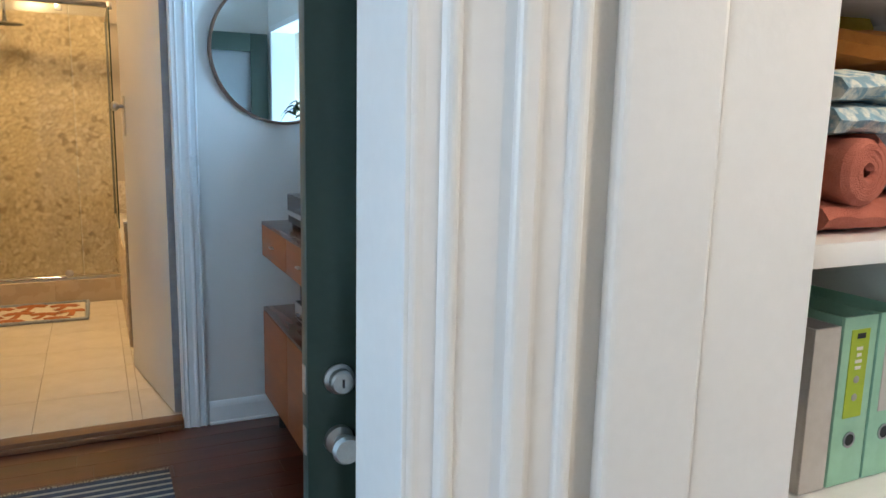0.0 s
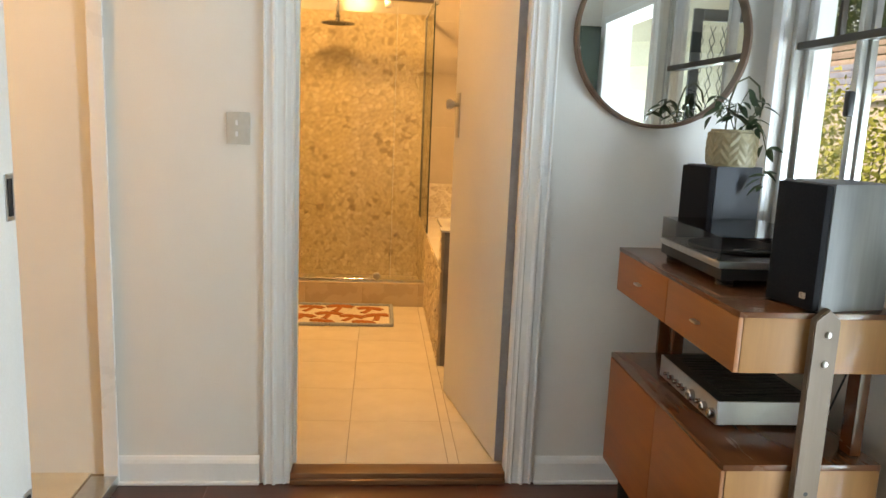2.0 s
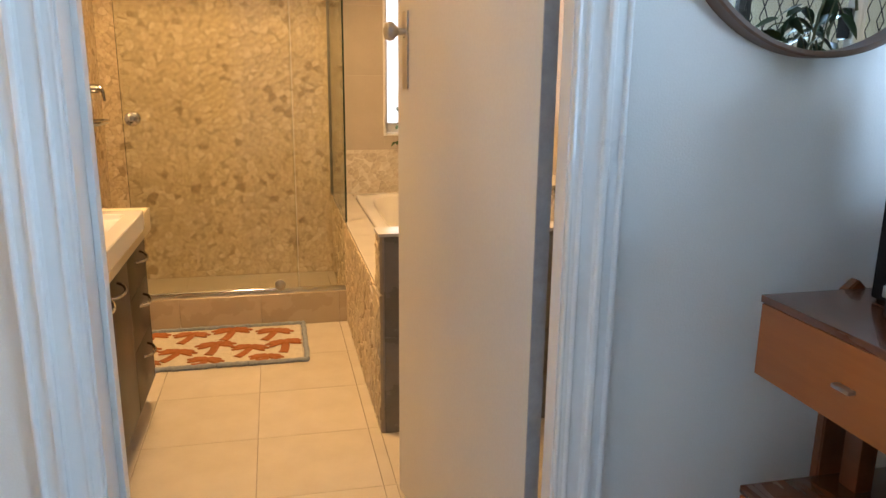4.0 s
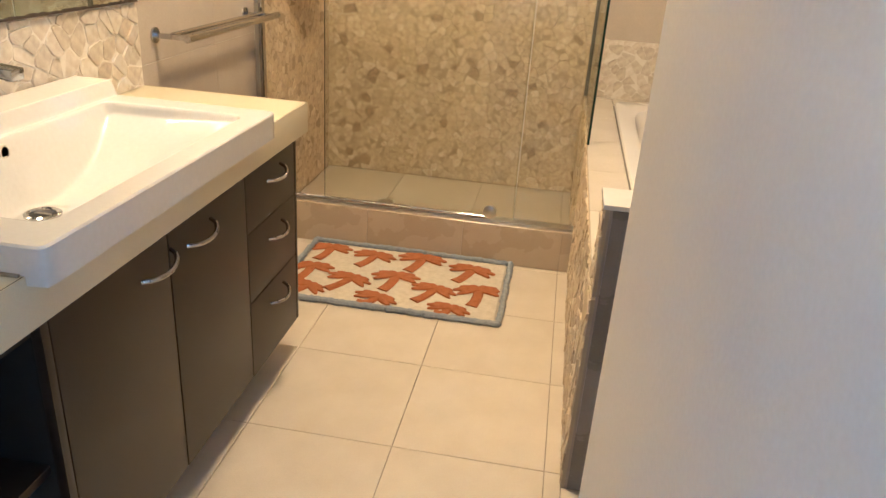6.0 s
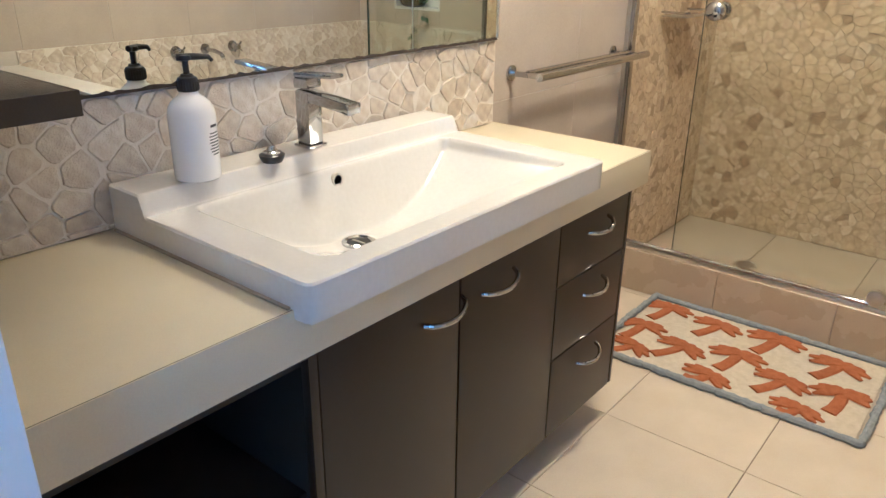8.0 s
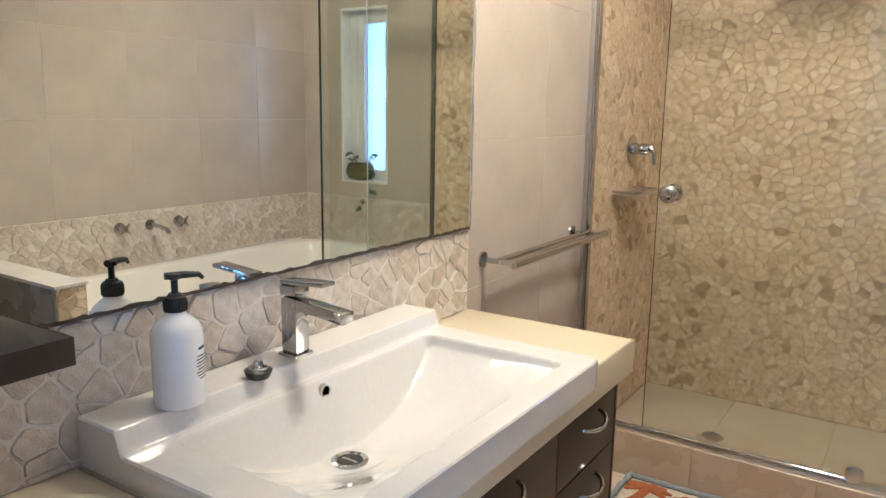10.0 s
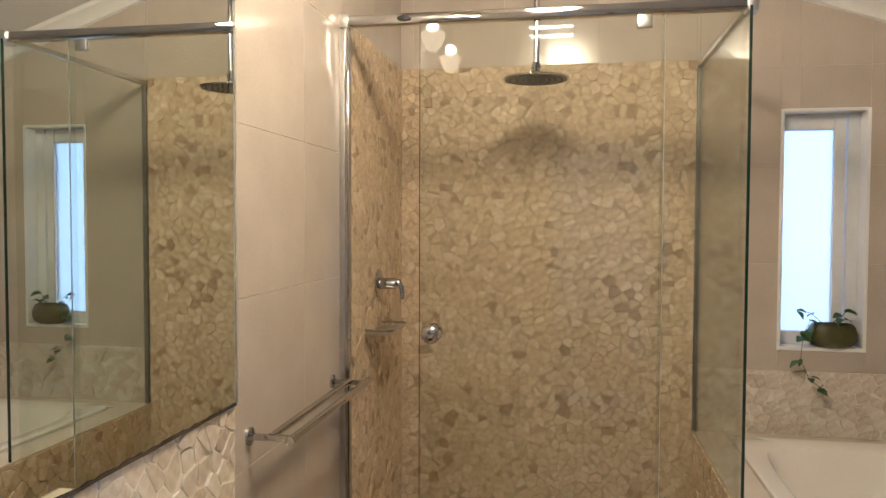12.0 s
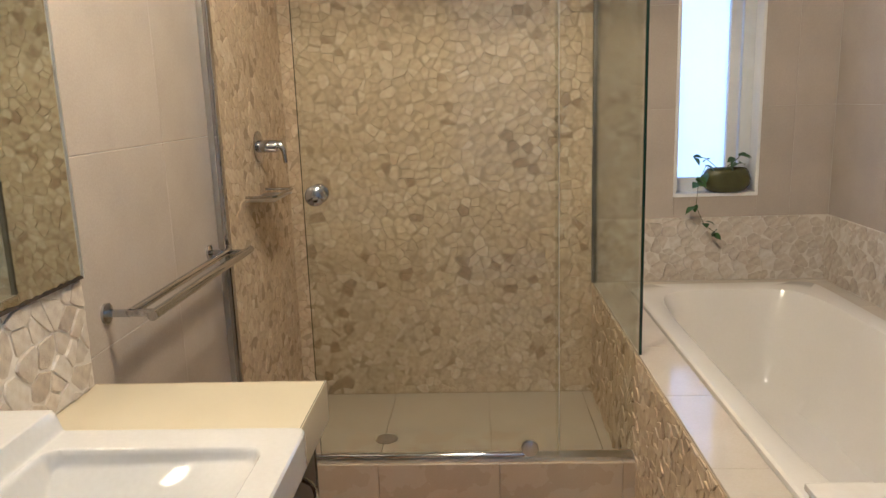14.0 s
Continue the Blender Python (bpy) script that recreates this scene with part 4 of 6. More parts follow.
part("badge", lathe(bm_new(), [(0.024, 0), (0.024, -0.002), (0.020, -0.003)], (-0.72, 6.508, GT), 24, "y", 1.0, 0.42), BLACK, scr, "small dark oval badge")
part("roller", bx(0.068, 0.118, 6.512, 6.528, GT - 0.066, GT - 0.020, bevel=0.007), SILVER, scr, "grey door roller housing")
wc = bm_new()
box(wc, XL, XL + 0.022, 6.512, 6.556, HZ, GT - 0.022, 0.003)
part("wall_channel", wc, SILVER, scr, "polished wall channel")
part("jamb_pole", bx(XL + 0.022, XL + 0.040, 6.500, 6.530, HZ, GT - 0.022, bevel=0.004), CHROME, scr)
part("wall_channel", bx(0.409, 0.433, YE - 0.024, YE, DZ + 0.004, GT - 0.014, bevel=0.003), DULL_ALU, scr, "dull wall channel")
part("bottom_rail", bx(XL + 0.03, 0.418, 6.512, 6.566, HZ, HZ + 0.014, bevel=0.003), SILVER, scr, "aluminium bottom guide")
part("bottom_bar", rod(bm_new(), (-0.92, 6.518, HZ + 0.024), (0.04, 6.518, HZ + 0.024), 0.008, 12), CHROME, scr)
part("bottom_guide", lathe(bm_new(), [(0.026, 0), (0.028, -0.004), (0.028, -0.018), (0.022, -0.022)], (0.058, 6.528, HZ + 0.048), 24, "y"), BRUSHED, scr, "round steel door guide")
kn = part("door_knob", lathe(bm_new(), [(0.016, 0), (0.016, -0.010), (0.028, -0.014), (0.033, -0.022), (0.033, -0.034), (0.026, -0.042), (0.012, -0.046)], (-0.621, 6.528, 1.116), 28, "y"), CHROME, scr, "round chrome knob")
part("door_knob", lathe(bm_new(), [(0.016, 0), (0.028, 0.014), (0.033, 0.022), (0.033, 0.034), (0.012, 0.046)], (-0.621, 6.534, 1.116), 28, "y"), CHROME, scr)

mx = thing("shower_mixer", (XL, 7.005, 1.249), "chrome single-lever shower mixer on the stone wall", "tap")
part("plate", lathe(bm_new(), [(0.060, 0.012), (0.060, 0.018), (0.052, 0.021), (0.030, 0.022)], (XL, 7.005, 1.249), 36, "x"), CHROME, mx)
part("body", lathe(bm_new(), [(0.024, 0.02), (0.024, 0.085), (0.020, 0.092)], (XL, 7.005, 1.249), 28, "x"), CHROME, mx)
part("lever", tube(bm_new(), [(XL + 0.075, 7.005, 1.254), (XL + 0.098, 7.005, 1.257), (XL + 0.112, 7.003, 1.234), (XL + 0.118, 7.0, 1.184)], 0.009, 10, radii=[0.016, 0.015, 0.010, 0.008]), CHROME, mx)
dish = thing("soap_shelf", (XL, 6.93, 1.065), "wire and plate chrome soap shelf in the shower", "shelf")
part("plate", bx(XL + 0.012, XL + 0.118, 6.80, 7.06, 1.060, 1.064, bevel=0.001), BRUSHED, dish)
tb = bm_new()
tube(tb, [(XL + 0.012, 6.80, 1.078), (XL + 0.110, 6.80, 1.078), (XL + 0.122, 6.812, 1.078), (XL + 0.122, 7.048, 1.078), (XL + 0.110, 7.06, 1.078), (XL + 0.012, 7.06, 1.078)], 0.005, 8)
part("guard", tb, CHROME, dish)
hz = 2.082
head = thing("rain_shower", (-0.285, 6.98, hz), "round chrome rain shower head on a ceiling arm", "shower head")
part("arm", rod(bm_new(), (-0.285, 6.98, hz + 0.06), (-0.285, 6.98, zc(-0.285)), 0.0115, 16), CHROME, head)
part("swivel", lathe(bm_new(), [(0.013, 0.012), (0.020, 0.018), (0.020, 0.03), (0.014, 0.034), (0.014, 0.044), (0.018, 0.046), (0.018, 0.062), (0.012, 0.066)], (-0.285, 6.98, hz), 24), CHROME, head)
part("plate", lathe(bm_new(), [(0.126, -0.002), (0.132, 0.001), (0.132, 0.004), (0.10, 0.008), (0.03, 0.012), (0.01, 0.014)], (-0.285, 6.98, hz), 48), CHROME, head)
nz = bm_new()
for r, k in ((0.03, 8), (0.055, 14), (0.08, 20), (0.105, 26)):
    for i in range(k):
        a = 6.28319 * i / k
        rod(nz, (-0.285 + r * math.cos(a), 6.98 + r * math.sin(a), hz - 0.0055), (-0.285 + r * math.cos(a), 6.98 + r * math.sin(a), hz - 0.001), 0.0036, 6)
part("nozzles", nz, BLACK, head, "rows of dark rubber nozzles")
part("faceplate", lathe(bm_new(), [(0.124, -0.0022), (0.124, -0.0010), (0.02, -0.0010)], (-0.285, 6.98, hz), 48), DARK_STEEL, head)

# bath: surround, nib wall, tub
sur = bm_new()
box(sur, BF + 0.006, BF + 0.10, 5.29, YE, 0.0, DZ - 0.008)
surround = structure("bath_surround", sur, GROUT, "bath surround faced with tan stone chips under pale deck tiles", "bath surround")
NY0, NY1, NZ = 5.160, 5.28, 0.788
nib = structure("wall_nib", bx(BF + 0.006, XR, NY0 + 0.006, NY1 - 0.004, 0.0, NZ - 0.012), GROUT, "low grey tiled wall at the end of the bath", "wall")
structure("trim_nib_cap", bx(BF - 0.010, XR, NY0 - 0.002, NY1 + 0.002, NZ - 0.012, NZ, bevel=0.002), mottled("white_cap_tile", (0.68, 0.65, 0.60), (0.74, 0.71, 0.66), 6, 0.12, 0.2), "white tile cap of the low wall", "trim")
tub = thing("bathtub", (0.98, 6.4, DZ), "white enamelled built-in bathtub", "bathtub")
tx0, tx1, ty0, ty1 = 0.555, 1.355, 5.40, 7.36
bm = bm_new()
def oval(f, z, pw):
    ring = []
    cx, cy, hx, hy = (tx0 + tx1) / 2, (ty0 + ty1) / 2, (tx1 - tx0) / 2 - f, (ty1 - ty0) / 2 - f * 1.25
    for k in range(72):
        a = 6.283185 * (k + 0.5) / 72
        c, s = math.cos(a), math.sin(a)
        ring.append(bm.verts.new((cx + hx * math.copysign(abs(c) ** pw, c), cy + hy * math.copysign(abs(s) ** pw, s), z)))
    return ring


rings = [oval(0, DZ - 0.006, 0.10), oval(0, DZ + 0.010, 0.10), oval(0.006, DZ + 0.016, 0.10), oval(0.060, DZ + 0.016, 0.22), oval(0.074, DZ + 0.008, 0.34), oval(0.090, DZ - 0.05, 0.42), oval(0.115, DZ - 0.20, 0.46), oval(0.150, DZ - 0.36, 0.5), oval(0.200, DZ - 0.41, 0.5), oval(0.30, DZ - 0.42, 0.55)]
for a, b in zip(rings, rings[1:]):
    for k in range(72):
        bm.faces.new((a[k], a[(k + 1) % 72], b[(k + 1) % 72], b[k]))
bm.faces.new(rings[-1])
bmesh.ops.recalc_face_normals(bm, faces=bm.faces)
part("tub", bm, ENAMEL, tub)
part("waste", lathe(bm_new(), [(0.03, 0), (0.03, 0.004), (0.02, 0.005)], (0.94, 6.1, DZ - 0.42), 24), CHROME, tub, "chrome waste")
bt = thing("bath_taps", (XR, 6.25, 0.76), "wall-mounted chrome bath spout with cross-handle taps", "tap")
for yy in (6.07, 6.43):
    t = part("tap_body", lathe(bm_new(), [(0.030, -0.012), (0.030, -0.018), (0.018, -0.022), (0.014, -0.06), (0.018, -0.066), (0.012, -0.075)], (XR, yy, 0.775), 24, "x"), CHROME, bt)
    c = bm_new()
    for i in range(4):
        a = radians(45 + 90 * i)
        rod(c, (XR - 0.066, yy, 0.775), (XR - 0.066, yy + 0.036 * math.cos(a), 0.775 + 0.036 * math.sin(a)), 0.005, 8)
    part("cross_handle", c, CHROME, t)
part("flange", lathe(bm_new(), [(0.028, -0.012), (0.028, -0.018), (0.014, -0.022)], (XR, 6.25, 0.775), 24, "x"), CHROME, bt)
part("spout", tube(bm_new(), [(XR - 0.018, 6.25, 0.775), (XR - 0.10, 6.25, 0.772), (XR - 0.16, 6.25, 0.760), (XR - 0.178, 6.25, 0.742)], 0.011, 12), CHROME, bt)

# plants
LEAF = mottled("green_leaf", (0.035, 0.085, 0.022), (0.065, 0.14, 0.035), 30, 0.4, 0.5, per_piece=0.25)
LEAF_DARK = mottled("dark_green_leaf", (0.015, 0.040, 0.016), (0.035, 0.075, 0.026), 30, 0.35, 0.5, per_piece=0.25)
STEM = mottled("plant_stem", (0.06, 0.08, 0.03), (0.11, 0.10, 0.05), 30, 0.6, 0.7)


def leaf_mesh(w, l, curl=0.25, notch=0.0):
    """A leaf along +y from its stalk, folded along the rib and drooping at the tip."""
    bm = bm_new()
    rows = []
    for i in range(7):
        t = i / 6
        hw = w * (math.sin(math.pi * min(t * 0.94 + 0.06, 1)) ** 0.8) * (1 - 0.35 * t) + 0.0004
        y = l * t - (notch if i == 0 else 0)
        z = -curl * l * t * t
        rows.append([bm.verts.new((-hw, y, z + hw * 0.35)), bm.verts.new((0, y, z)), bm.verts.new((hw, y, z + hw * 0.35))])
    for a, b in zip(rows, rows[1:]):
        for k in (0, 1):
            bm.faces.new((a[k], a[k + 1], b[k + 1], b[k]))
    me = bpy.data.meshes.new("leaf")
    bm.to_mesh(me)
    bm.free()
    me.polygons.foreach_set("use_smooth", [True] * len(me.polygons))
    return me


def add_leaf(me, mat, parent, at, yaw, pitch, roll, s):
    ob = new("leaf", me)
    if not me.materials:
        me.materials.append(mat)
    ob.parent = parent
    o = ORIGIN[parent.as_pointer()]
    ob.matrix_basis = Matrix.Translation(Vector(at) - o) @ Euler((radians(pitch), radians(roll), radians(yaw)), "XYZ").to_matrix().to_4x4() @ Matrix.Scale(s, 4)
    return ob


PX, PY, PZ = 1.005, YE + 0.022, WZ0 + 0.014
pot = thing("sill_plant", (PX, PY, PZ), "trailing ivy in a low olive glazed pot on the bathroom sill", "potted plant")
OLIVE = mottled("olive_glaze", (0.050, 0.052, 0.014), (0.085, 0.082, 0.026), 14, 0.12, 0.25, 0.0006, 80)
part("pot", lathe(bm_new(), [(0.062, 0), (0.085, 0.010), (0.104, 0.036), (0.106, 0.060), (0.097, 0.090), (0.086, 0.104), (0.080, 0.106), (0.078, 0.098), (0.082, 0.085)], (PX, PY, PZ), 40, "z", 1.0, 0.60), OLIVE, pot)
part("soil", lathe(bm_new(), [(0.0825, 0.083), (0.0825, 0.088), (0.02, 0.093)], (PX, PY, PZ), 24, "z", 1.0, 0.60), mottled("potting_soil", (0.02, 0.014, 0.01), (0.04, 0.03, 0.02), 60, 0.9, 1.0, 0.003, 200), pot)
ivy = leaf_mesh(0.024, 0.046, 0.3, 0.006)
rnd = random.Random(11)
for pts in ([(PX - 0.05, PY - 0.01, PZ + 0.09), (PX - 0.10, PY - 0.03, PZ + 0.12), (PX - 0.135, PY - 0.055, PZ + 0.06), (PX - 0.150, PY - 0.075, PZ - 0.05), (PX - 0.115, PY - 0.085, PZ - 0.13), (PX - 0.07, PY - 0.085, PZ - 0.165)],
            [(PX - 0.02, PY, PZ + 0.09), (PX - 0.09, PY, PZ + 0.15), (PX - 0.14, PY - 0.01, PZ + 0.165)],
            [(PX + 0.02, PY - 0.01, PZ + 0.09), (PX + 0.035, PY - 0.01, PZ + 0.14), (PX + 0.055, PY - 0.015, PZ + 0.165)],
            [(PX - 0.03, PY - 0.02, PZ + 0.09), (PX + 0.0, PY - 0.04, PZ + 0.125), (PX + 0.03, PY - 0.05, PZ + 0.13)],
            [(PX - 0.06, PY, PZ + 0.09), (PX - 0.105, PY - 0.02, PZ + 0.075), (PX - 0.12, PY - 0.03, PZ + 0.03)]):
    part("stem", tube(bm_new(), pts, 0.0016, 5), STEM, pot)
    for i, p in enumerate(pts[1:]):
        for k in range(2 if i else 1):
            add_leaf(ivy, LEAF, pot, (p[0] + rnd.uniform(-0.01, 0.01), p[1] - 0.004, p[2] + rnd.uniform(-0.012, 0.012)), rnd.uniform(100, 260), rnd.uniform(-50, 20), rnd.uniform(-40, 40), rnd.uniform(0.65, 1.1))

# bath mat: cream pile with rust palms and a blue-grey border
MX0, MX1, MY0, MY1 = -0.69, 0.172, 5.955, 6.492
CREAM = mottled("cream_pile", (0.62, 0.55, 0.42), (0.74, 0.67, 0.54), 60, 0.95, 1.0, 0.004, 420)
RUST = mottled("rust_pile", (0.34, 0.105, 0.030), (0.46, 0.165, 0.055), 50, 0.95, 1.0, 0.004, 420)
BLUEGREY = mottled("blue_grey_pile", (0.26, 0.29, 0.32), (0.38, 0.41, 0.44), 60, 0.95, 1.0, 0.004, 420)
mat_thing = thing("bath_mat", ((MX0 + MX1) / 2, (MY0 + MY1) / 2, 0.0), "tufted bath mat with rust palm trees and a blue-grey border", "bath mat")
bm = bm_new()
nu, nv = 90, 56
g = []
for i in range(nu + 1):
    row = []
    for j in range(nv + 1):
        x, y = MX0 + 0.02 + (MX1 - MX0 - 0.04) * i / nu, MY0 + 0.02 + (MY1 - MY0 - 0.04) * j / nv
        row.append(bm.verts.new((x, y, 0.0095 + 0.0025 * noise.noise((x * 40, y * 40, 1)) + 0.0015 * noise.noise((x * 110, y * 110, 3)))))
    g.append(row)
for a, b in zip(g, g[1:]):
    for j in range(nv):
        bm.faces.new((a[j], b[j], b[j + 1], a[j + 1]))
part("woven_ground", bm, CREAM, mat_thing)
bd = bm_new()
rnd = random.Random(5)
per = [((MX0, MY0), (MX1, MY0)), ((MX1, MY0), (MX1, MY1)), ((MX1, MY1), (MX0, MY1)), ((MX0, MY1), (MX0, MY0))]
for (ax, ay), (bx_, by_) in per:
    n = int(math.hypot(bx_ - ax, by_ - ay) / 0.012)
    pts = [(ax + (bx_ - ax) * i / n + rnd.uniform(-0.003, 0.003), ay + (by_ - ay) * i / n + rnd.uniform(-0.003, 0.003), 0.011) for i in range(n + 1)]
    tube(bd, pts, 0.013, 8, radii=[rnd.uniform(0.0095, 0.0145) for _ in pts])
for v in bd.verts:
    v.co.z = max(v.co.z, 0.0012)
part("border", bd, BLUEGREY, mat_thing, "blue-grey tufted border")


def palm(x, y, turn, s):
    """One tufted palm: a leaning trunk and a fan of fingered fronds."""
    bm = bm_new()
    z = 0.0160
    def blob(pts, widths, lift=0.0):
        rows = []
        for i, (px, py) in enumerate(pts):
            dx, dy = pts[min(i + 1, len(pts) - 1)][0] - pts[max(i - 1, 0)][0], pts[min(i + 1, len(pts) - 1)][1] - pts[max(i - 1, 0)][1]
            q = math.hypot(dx, dy) or 1
            nx, ny = -dy / q, dx / q
            w = widths[i]
            rows.append([bm.verts.new((px - nx * w, py - ny * w, z - 0.005 + lift)), bm.verts.new((px - nx * w * 0.7, py - ny * w * 0.7, z + lift)), bm.verts.new((px + nx * w * 0.7, py + ny * w * 0.7, z + lift)), bm.verts.new((px + nx * w, py + ny * w, z - 0.005 + lift))])
        for a, b in zip(rows, rows[1:]):
            for k in range(3):
                bm.faces.new((a[k], a[k + 1], b[k + 1], b[k]))
        bm.faces.new(rows[0][::-1])
        bm.faces.new(rows[-1])
    c, sn = math.cos(radians(turn)), math.sin(radians(turn))
    tr = lambda u, v: (min(max(x + s * (u * c - v * sn), MX0 + 0.022), MX1 - 0.022), min(max(y + s * (u * sn + v * c), MY0 + 0.022), MY1 - 0.022))
    blob([tr(0.0, 0.0), tr(-0.004, -0.03), tr(-0.012, -0.06), tr(-0.024, -0.088)], [0.014 * s, 0.0135 * s, 0.014 * s, 0.016 * s])
    for k, a in enumerate((-22, 6, 33, 62, 118, 147, 174, 202)):
        l = (0.060, 0.066, 0.058, 0.046, 0.046, 0.058, 0.066, 0.060)[k]
        pts = []
        for i in range(5):
            t = i / 4
            pts.append(tr(l * t * math.cos(radians(a)), l * t * math.sin(radians(a)) * 0.80 - 0.016 * t * t + 0.004))
        blob(pts, [0.0095 * s, 0.0120 * s, 0.0125 * s, 0.0100 * s, 0.0035 * s], 0.0003 + k * 0.00025)
    part("palm_motif", bm, RUST, mat_thing, "rust tufted palm")


for x, y, t, s in ((-0.60, 6.42, 4, 0.95), (-0.40, 6.40, -6, 0.95), (-0.20, 6.43, 0, 1.05), (0.02, 6.38, -8, 1.0),
                   (-0.62, 6.22, 6, 0.95), (-0.44, 6.16, -14, 0.95), (-0.27, 6.23, 4, 1.0), (-0.10, 6.16, -12, 0.95), (0.07, 6.20, 10, 1.0),
                   (-0.58, 6.05, -20, 0.85), (-0.30, 6.03, -16, 0.9), (-0.02, 6.02, -10, 0.85)):
    palm(x, y, t, s * 1.52)

# wall lights over the mirror, the twin-tube light over the door and the ceiling light
SHADE = glow("lit_glass_shade", (1.0, 0.70, 0.36), 4.0)
for sy in (4.72, 5.28):
    sc = thing("wall_light", (XL, sy, 2.40), "lit bell-shaped glass wall light above the mirror", "wall light", "wall lights")
    part("back_plate", lathe(bm_new(), [(0.045, 0.003), (0.045, 0.014), (0.03, 0.02)], (XL, sy, 2.40), 24, "x"), CHROME, sc)
    part("arm", tube(bm_new(), [(XL + 0.015, sy, 2.40), (XL + 0.07, sy, 2.385), (XL + 0.095, sy, 2.40)], 0.008, 8), CHROME, sc)
    part("shade", lathe(bm_new(), [(0.022, -0.02), (0.040, 0.0), (0.058, 0.035), (0.066, 0.075), (0.064, 0.075), (0.055, 0.035), (0.038, 0.004), (0.020, -0.015)], (XL + 0.095, sy, 2.415), 32), SHADE, sc, "glowing frosted glass shade")
TUBE = glow("lit_tube", (1.0, 0.86, 0.66), 1.3)
tl = thing("wall_tube_light", (-0.287, YB, 2.775), "twin-tube light on the wall above the bathroom door", "wall light")
part("backing", bx(-0.46, -0.114, YB, YB + 0.030, 2.762, 2.788, bevel=0.004), DOOR_EDGE, tl, "grey spine between the tubes")
for tz in (2.745, 2.805):
    part("tube", rod(bm_new(), (-0.432, YB + 0.046, tz), (-0.142, YB + 0.046, tz), 0.013, 14), TUBE, tl, "lit fluorescent tube")
    for xx in (-0.444, -0.130):
        part("tube_holder", bx(xx - 0.012, xx + 0.012, YB + 0.030, YB + 0.062, tz - 0.016, tz + 0.016, bevel=0.003), WHITE_PLASTIC, tl)
OX, OY, OZ = -0.22, 5.62, 2.78
oy = thing("ceiling_light", (OX, OY, OZ), "round lit oyster light hung under the raking ceiling", "ceiling light")
part("stem", rod(bm_new(), (OX, OY, OZ + 0.01), (OX, OY, zc(OX)), 0.012, 14), CHROME, oy)
part("ring", lathe(bm_new(), [(0.012, 0.020), (0.155, 0.018), (0.160, -0.004), (0.152, -0.012), (0.142, -0.006)], (OX, OY, OZ), 40), CHROME, oy)
part("diffuser", lathe(bm_new(), [(0.148, -0.004), (0.140, -0.026), (0.115, -0.046), (0.060, -0.060), (0.004, -0.064)], (OX, OY, OZ), 40), SHADE, oy, "glowing opal diffuser")

# ---- hall things ----
UX0, UX1, UY0, UY1 = 0.953, 1.385, 2.834, 3.760
unit = thing("shelf_unit", (1.18, 3.26, F), "mid-century teak wall unit with drawers above a low cupboard on posts", "shelf unit")
lowbox = part("cupboard", bx(UX0 + 0.012, UX1, UY0, UY1, 0.12, 0.531, bevel=0.003), TEAK_END, unit, "pale teak cupboard")
part("cupboard_top", bx(UX0 + 0.002, UX1, UY0 - 0.002, UY1 + 0.002, 0.531, 0.548, bevel=0.002), TEAK_TOP, lowbox, "dark polished teak top")
ym_ = (UY0 + UY1) / 2
for a, b in ((UY0 + 0.003, ym_ - 0.0015), (ym_ + 0.0015, UY1 - 0.003)):
    dd = part("cupboard_door", bx(UX0, UX0 + 0.012, a, b, 0.123, 0.529, bevel=0.0015), TEAK, lowbox, "teak door")
upbox = part("drawer_box", bx(UX0 + 0.014, UX1, UY0, UY1, 0.794, 0.938, bevel=0.003), TEAK_END, unit, "pale teak drawer case")
part("drawer_top", bx(UX0, UX1, UY0 - 0.002, UY1 + 0.002, 0.938, 0.953, bevel=0.002), TEAK_TOP, upbox, "dark teak top")
for a, b in ((UY0 + 0.002, 3.287), (3.294, UY1 - 0.003)):
    dd = part("drawer", bx(UX0, UX0 + 0.014, a, b, 0.795, 0.937, bevel=0.0015), TEAK, upbox, "teak drawer front")
    c = (a + b) / 2
    part("drawer_knob", bx(UX0 - 0.016, UX0, c - 0.020, c + 0.020, 0.860, 0.868, bevel=0.003), BRUSHED, upbox, "slim brass drawer pull")
for yy, s in ((UY0 - 0.026, 1), (UY1 + 0.002, 1)):
    pm = bm_new()
    prof = [(1.136, F), (1.204, F), (1.204, 0.940), (1.170, 0.970), (1.136, 0.940)]
    a = [pm.verts.new((x, yy, z)) for x, z in prof]
    b = [pm.verts.new((x, yy + 0.024, z)) for x, z in prof]
    for i in range(5):
        pm.faces.new((a[i], a[(i + 1) % 5], b[(i + 1) % 5], b[i]))
    pm.faces.new(a[::-1])
    pm.faces.new(b)
    bmesh.ops.recalc_face_normals(pm, faces=pm.faces)
    bmesh.ops.bevel(pm, geom=list(pm.edges), offset=0.003, segments=2, affect="EDGES")
    po = part("post", pm, POST_WOOD if yy < 3 else TEAK_TOP, unit, "worn teak post with a pointed top")
    if yy < 3:
        for zz in (0.904, 0.828):
            part("screw", lathe(bm_new(), [(0.009, 0), (0.008, -0.004), (0.004, -0.006)], (1.173, yy, zz), 16, "y"), BRUSHED, po, "domed steel screw")
        part("screw_hole", lathe(bm_new(), [(0.006, -0.0006), (0.006, 0.002), (0.002, 0.002)], (1.170, yy, 0.480), 14, "y"), BLACK, po)
for yy in (UY0 + 0.10, UY1 - 0.05):
    part("foot", rod(bm_new(), (1.03, yy, F), (1.03, yy, 0.122), 0.022, 16, 0.026), BLACK, unit, "black turned foot")
part("back_rail", bx(1.33, 1.36, UY0 + 0.05, UY0 + 0.10, 0.548, 0.80, bevel=0.002), TEAK_TOP, unit)
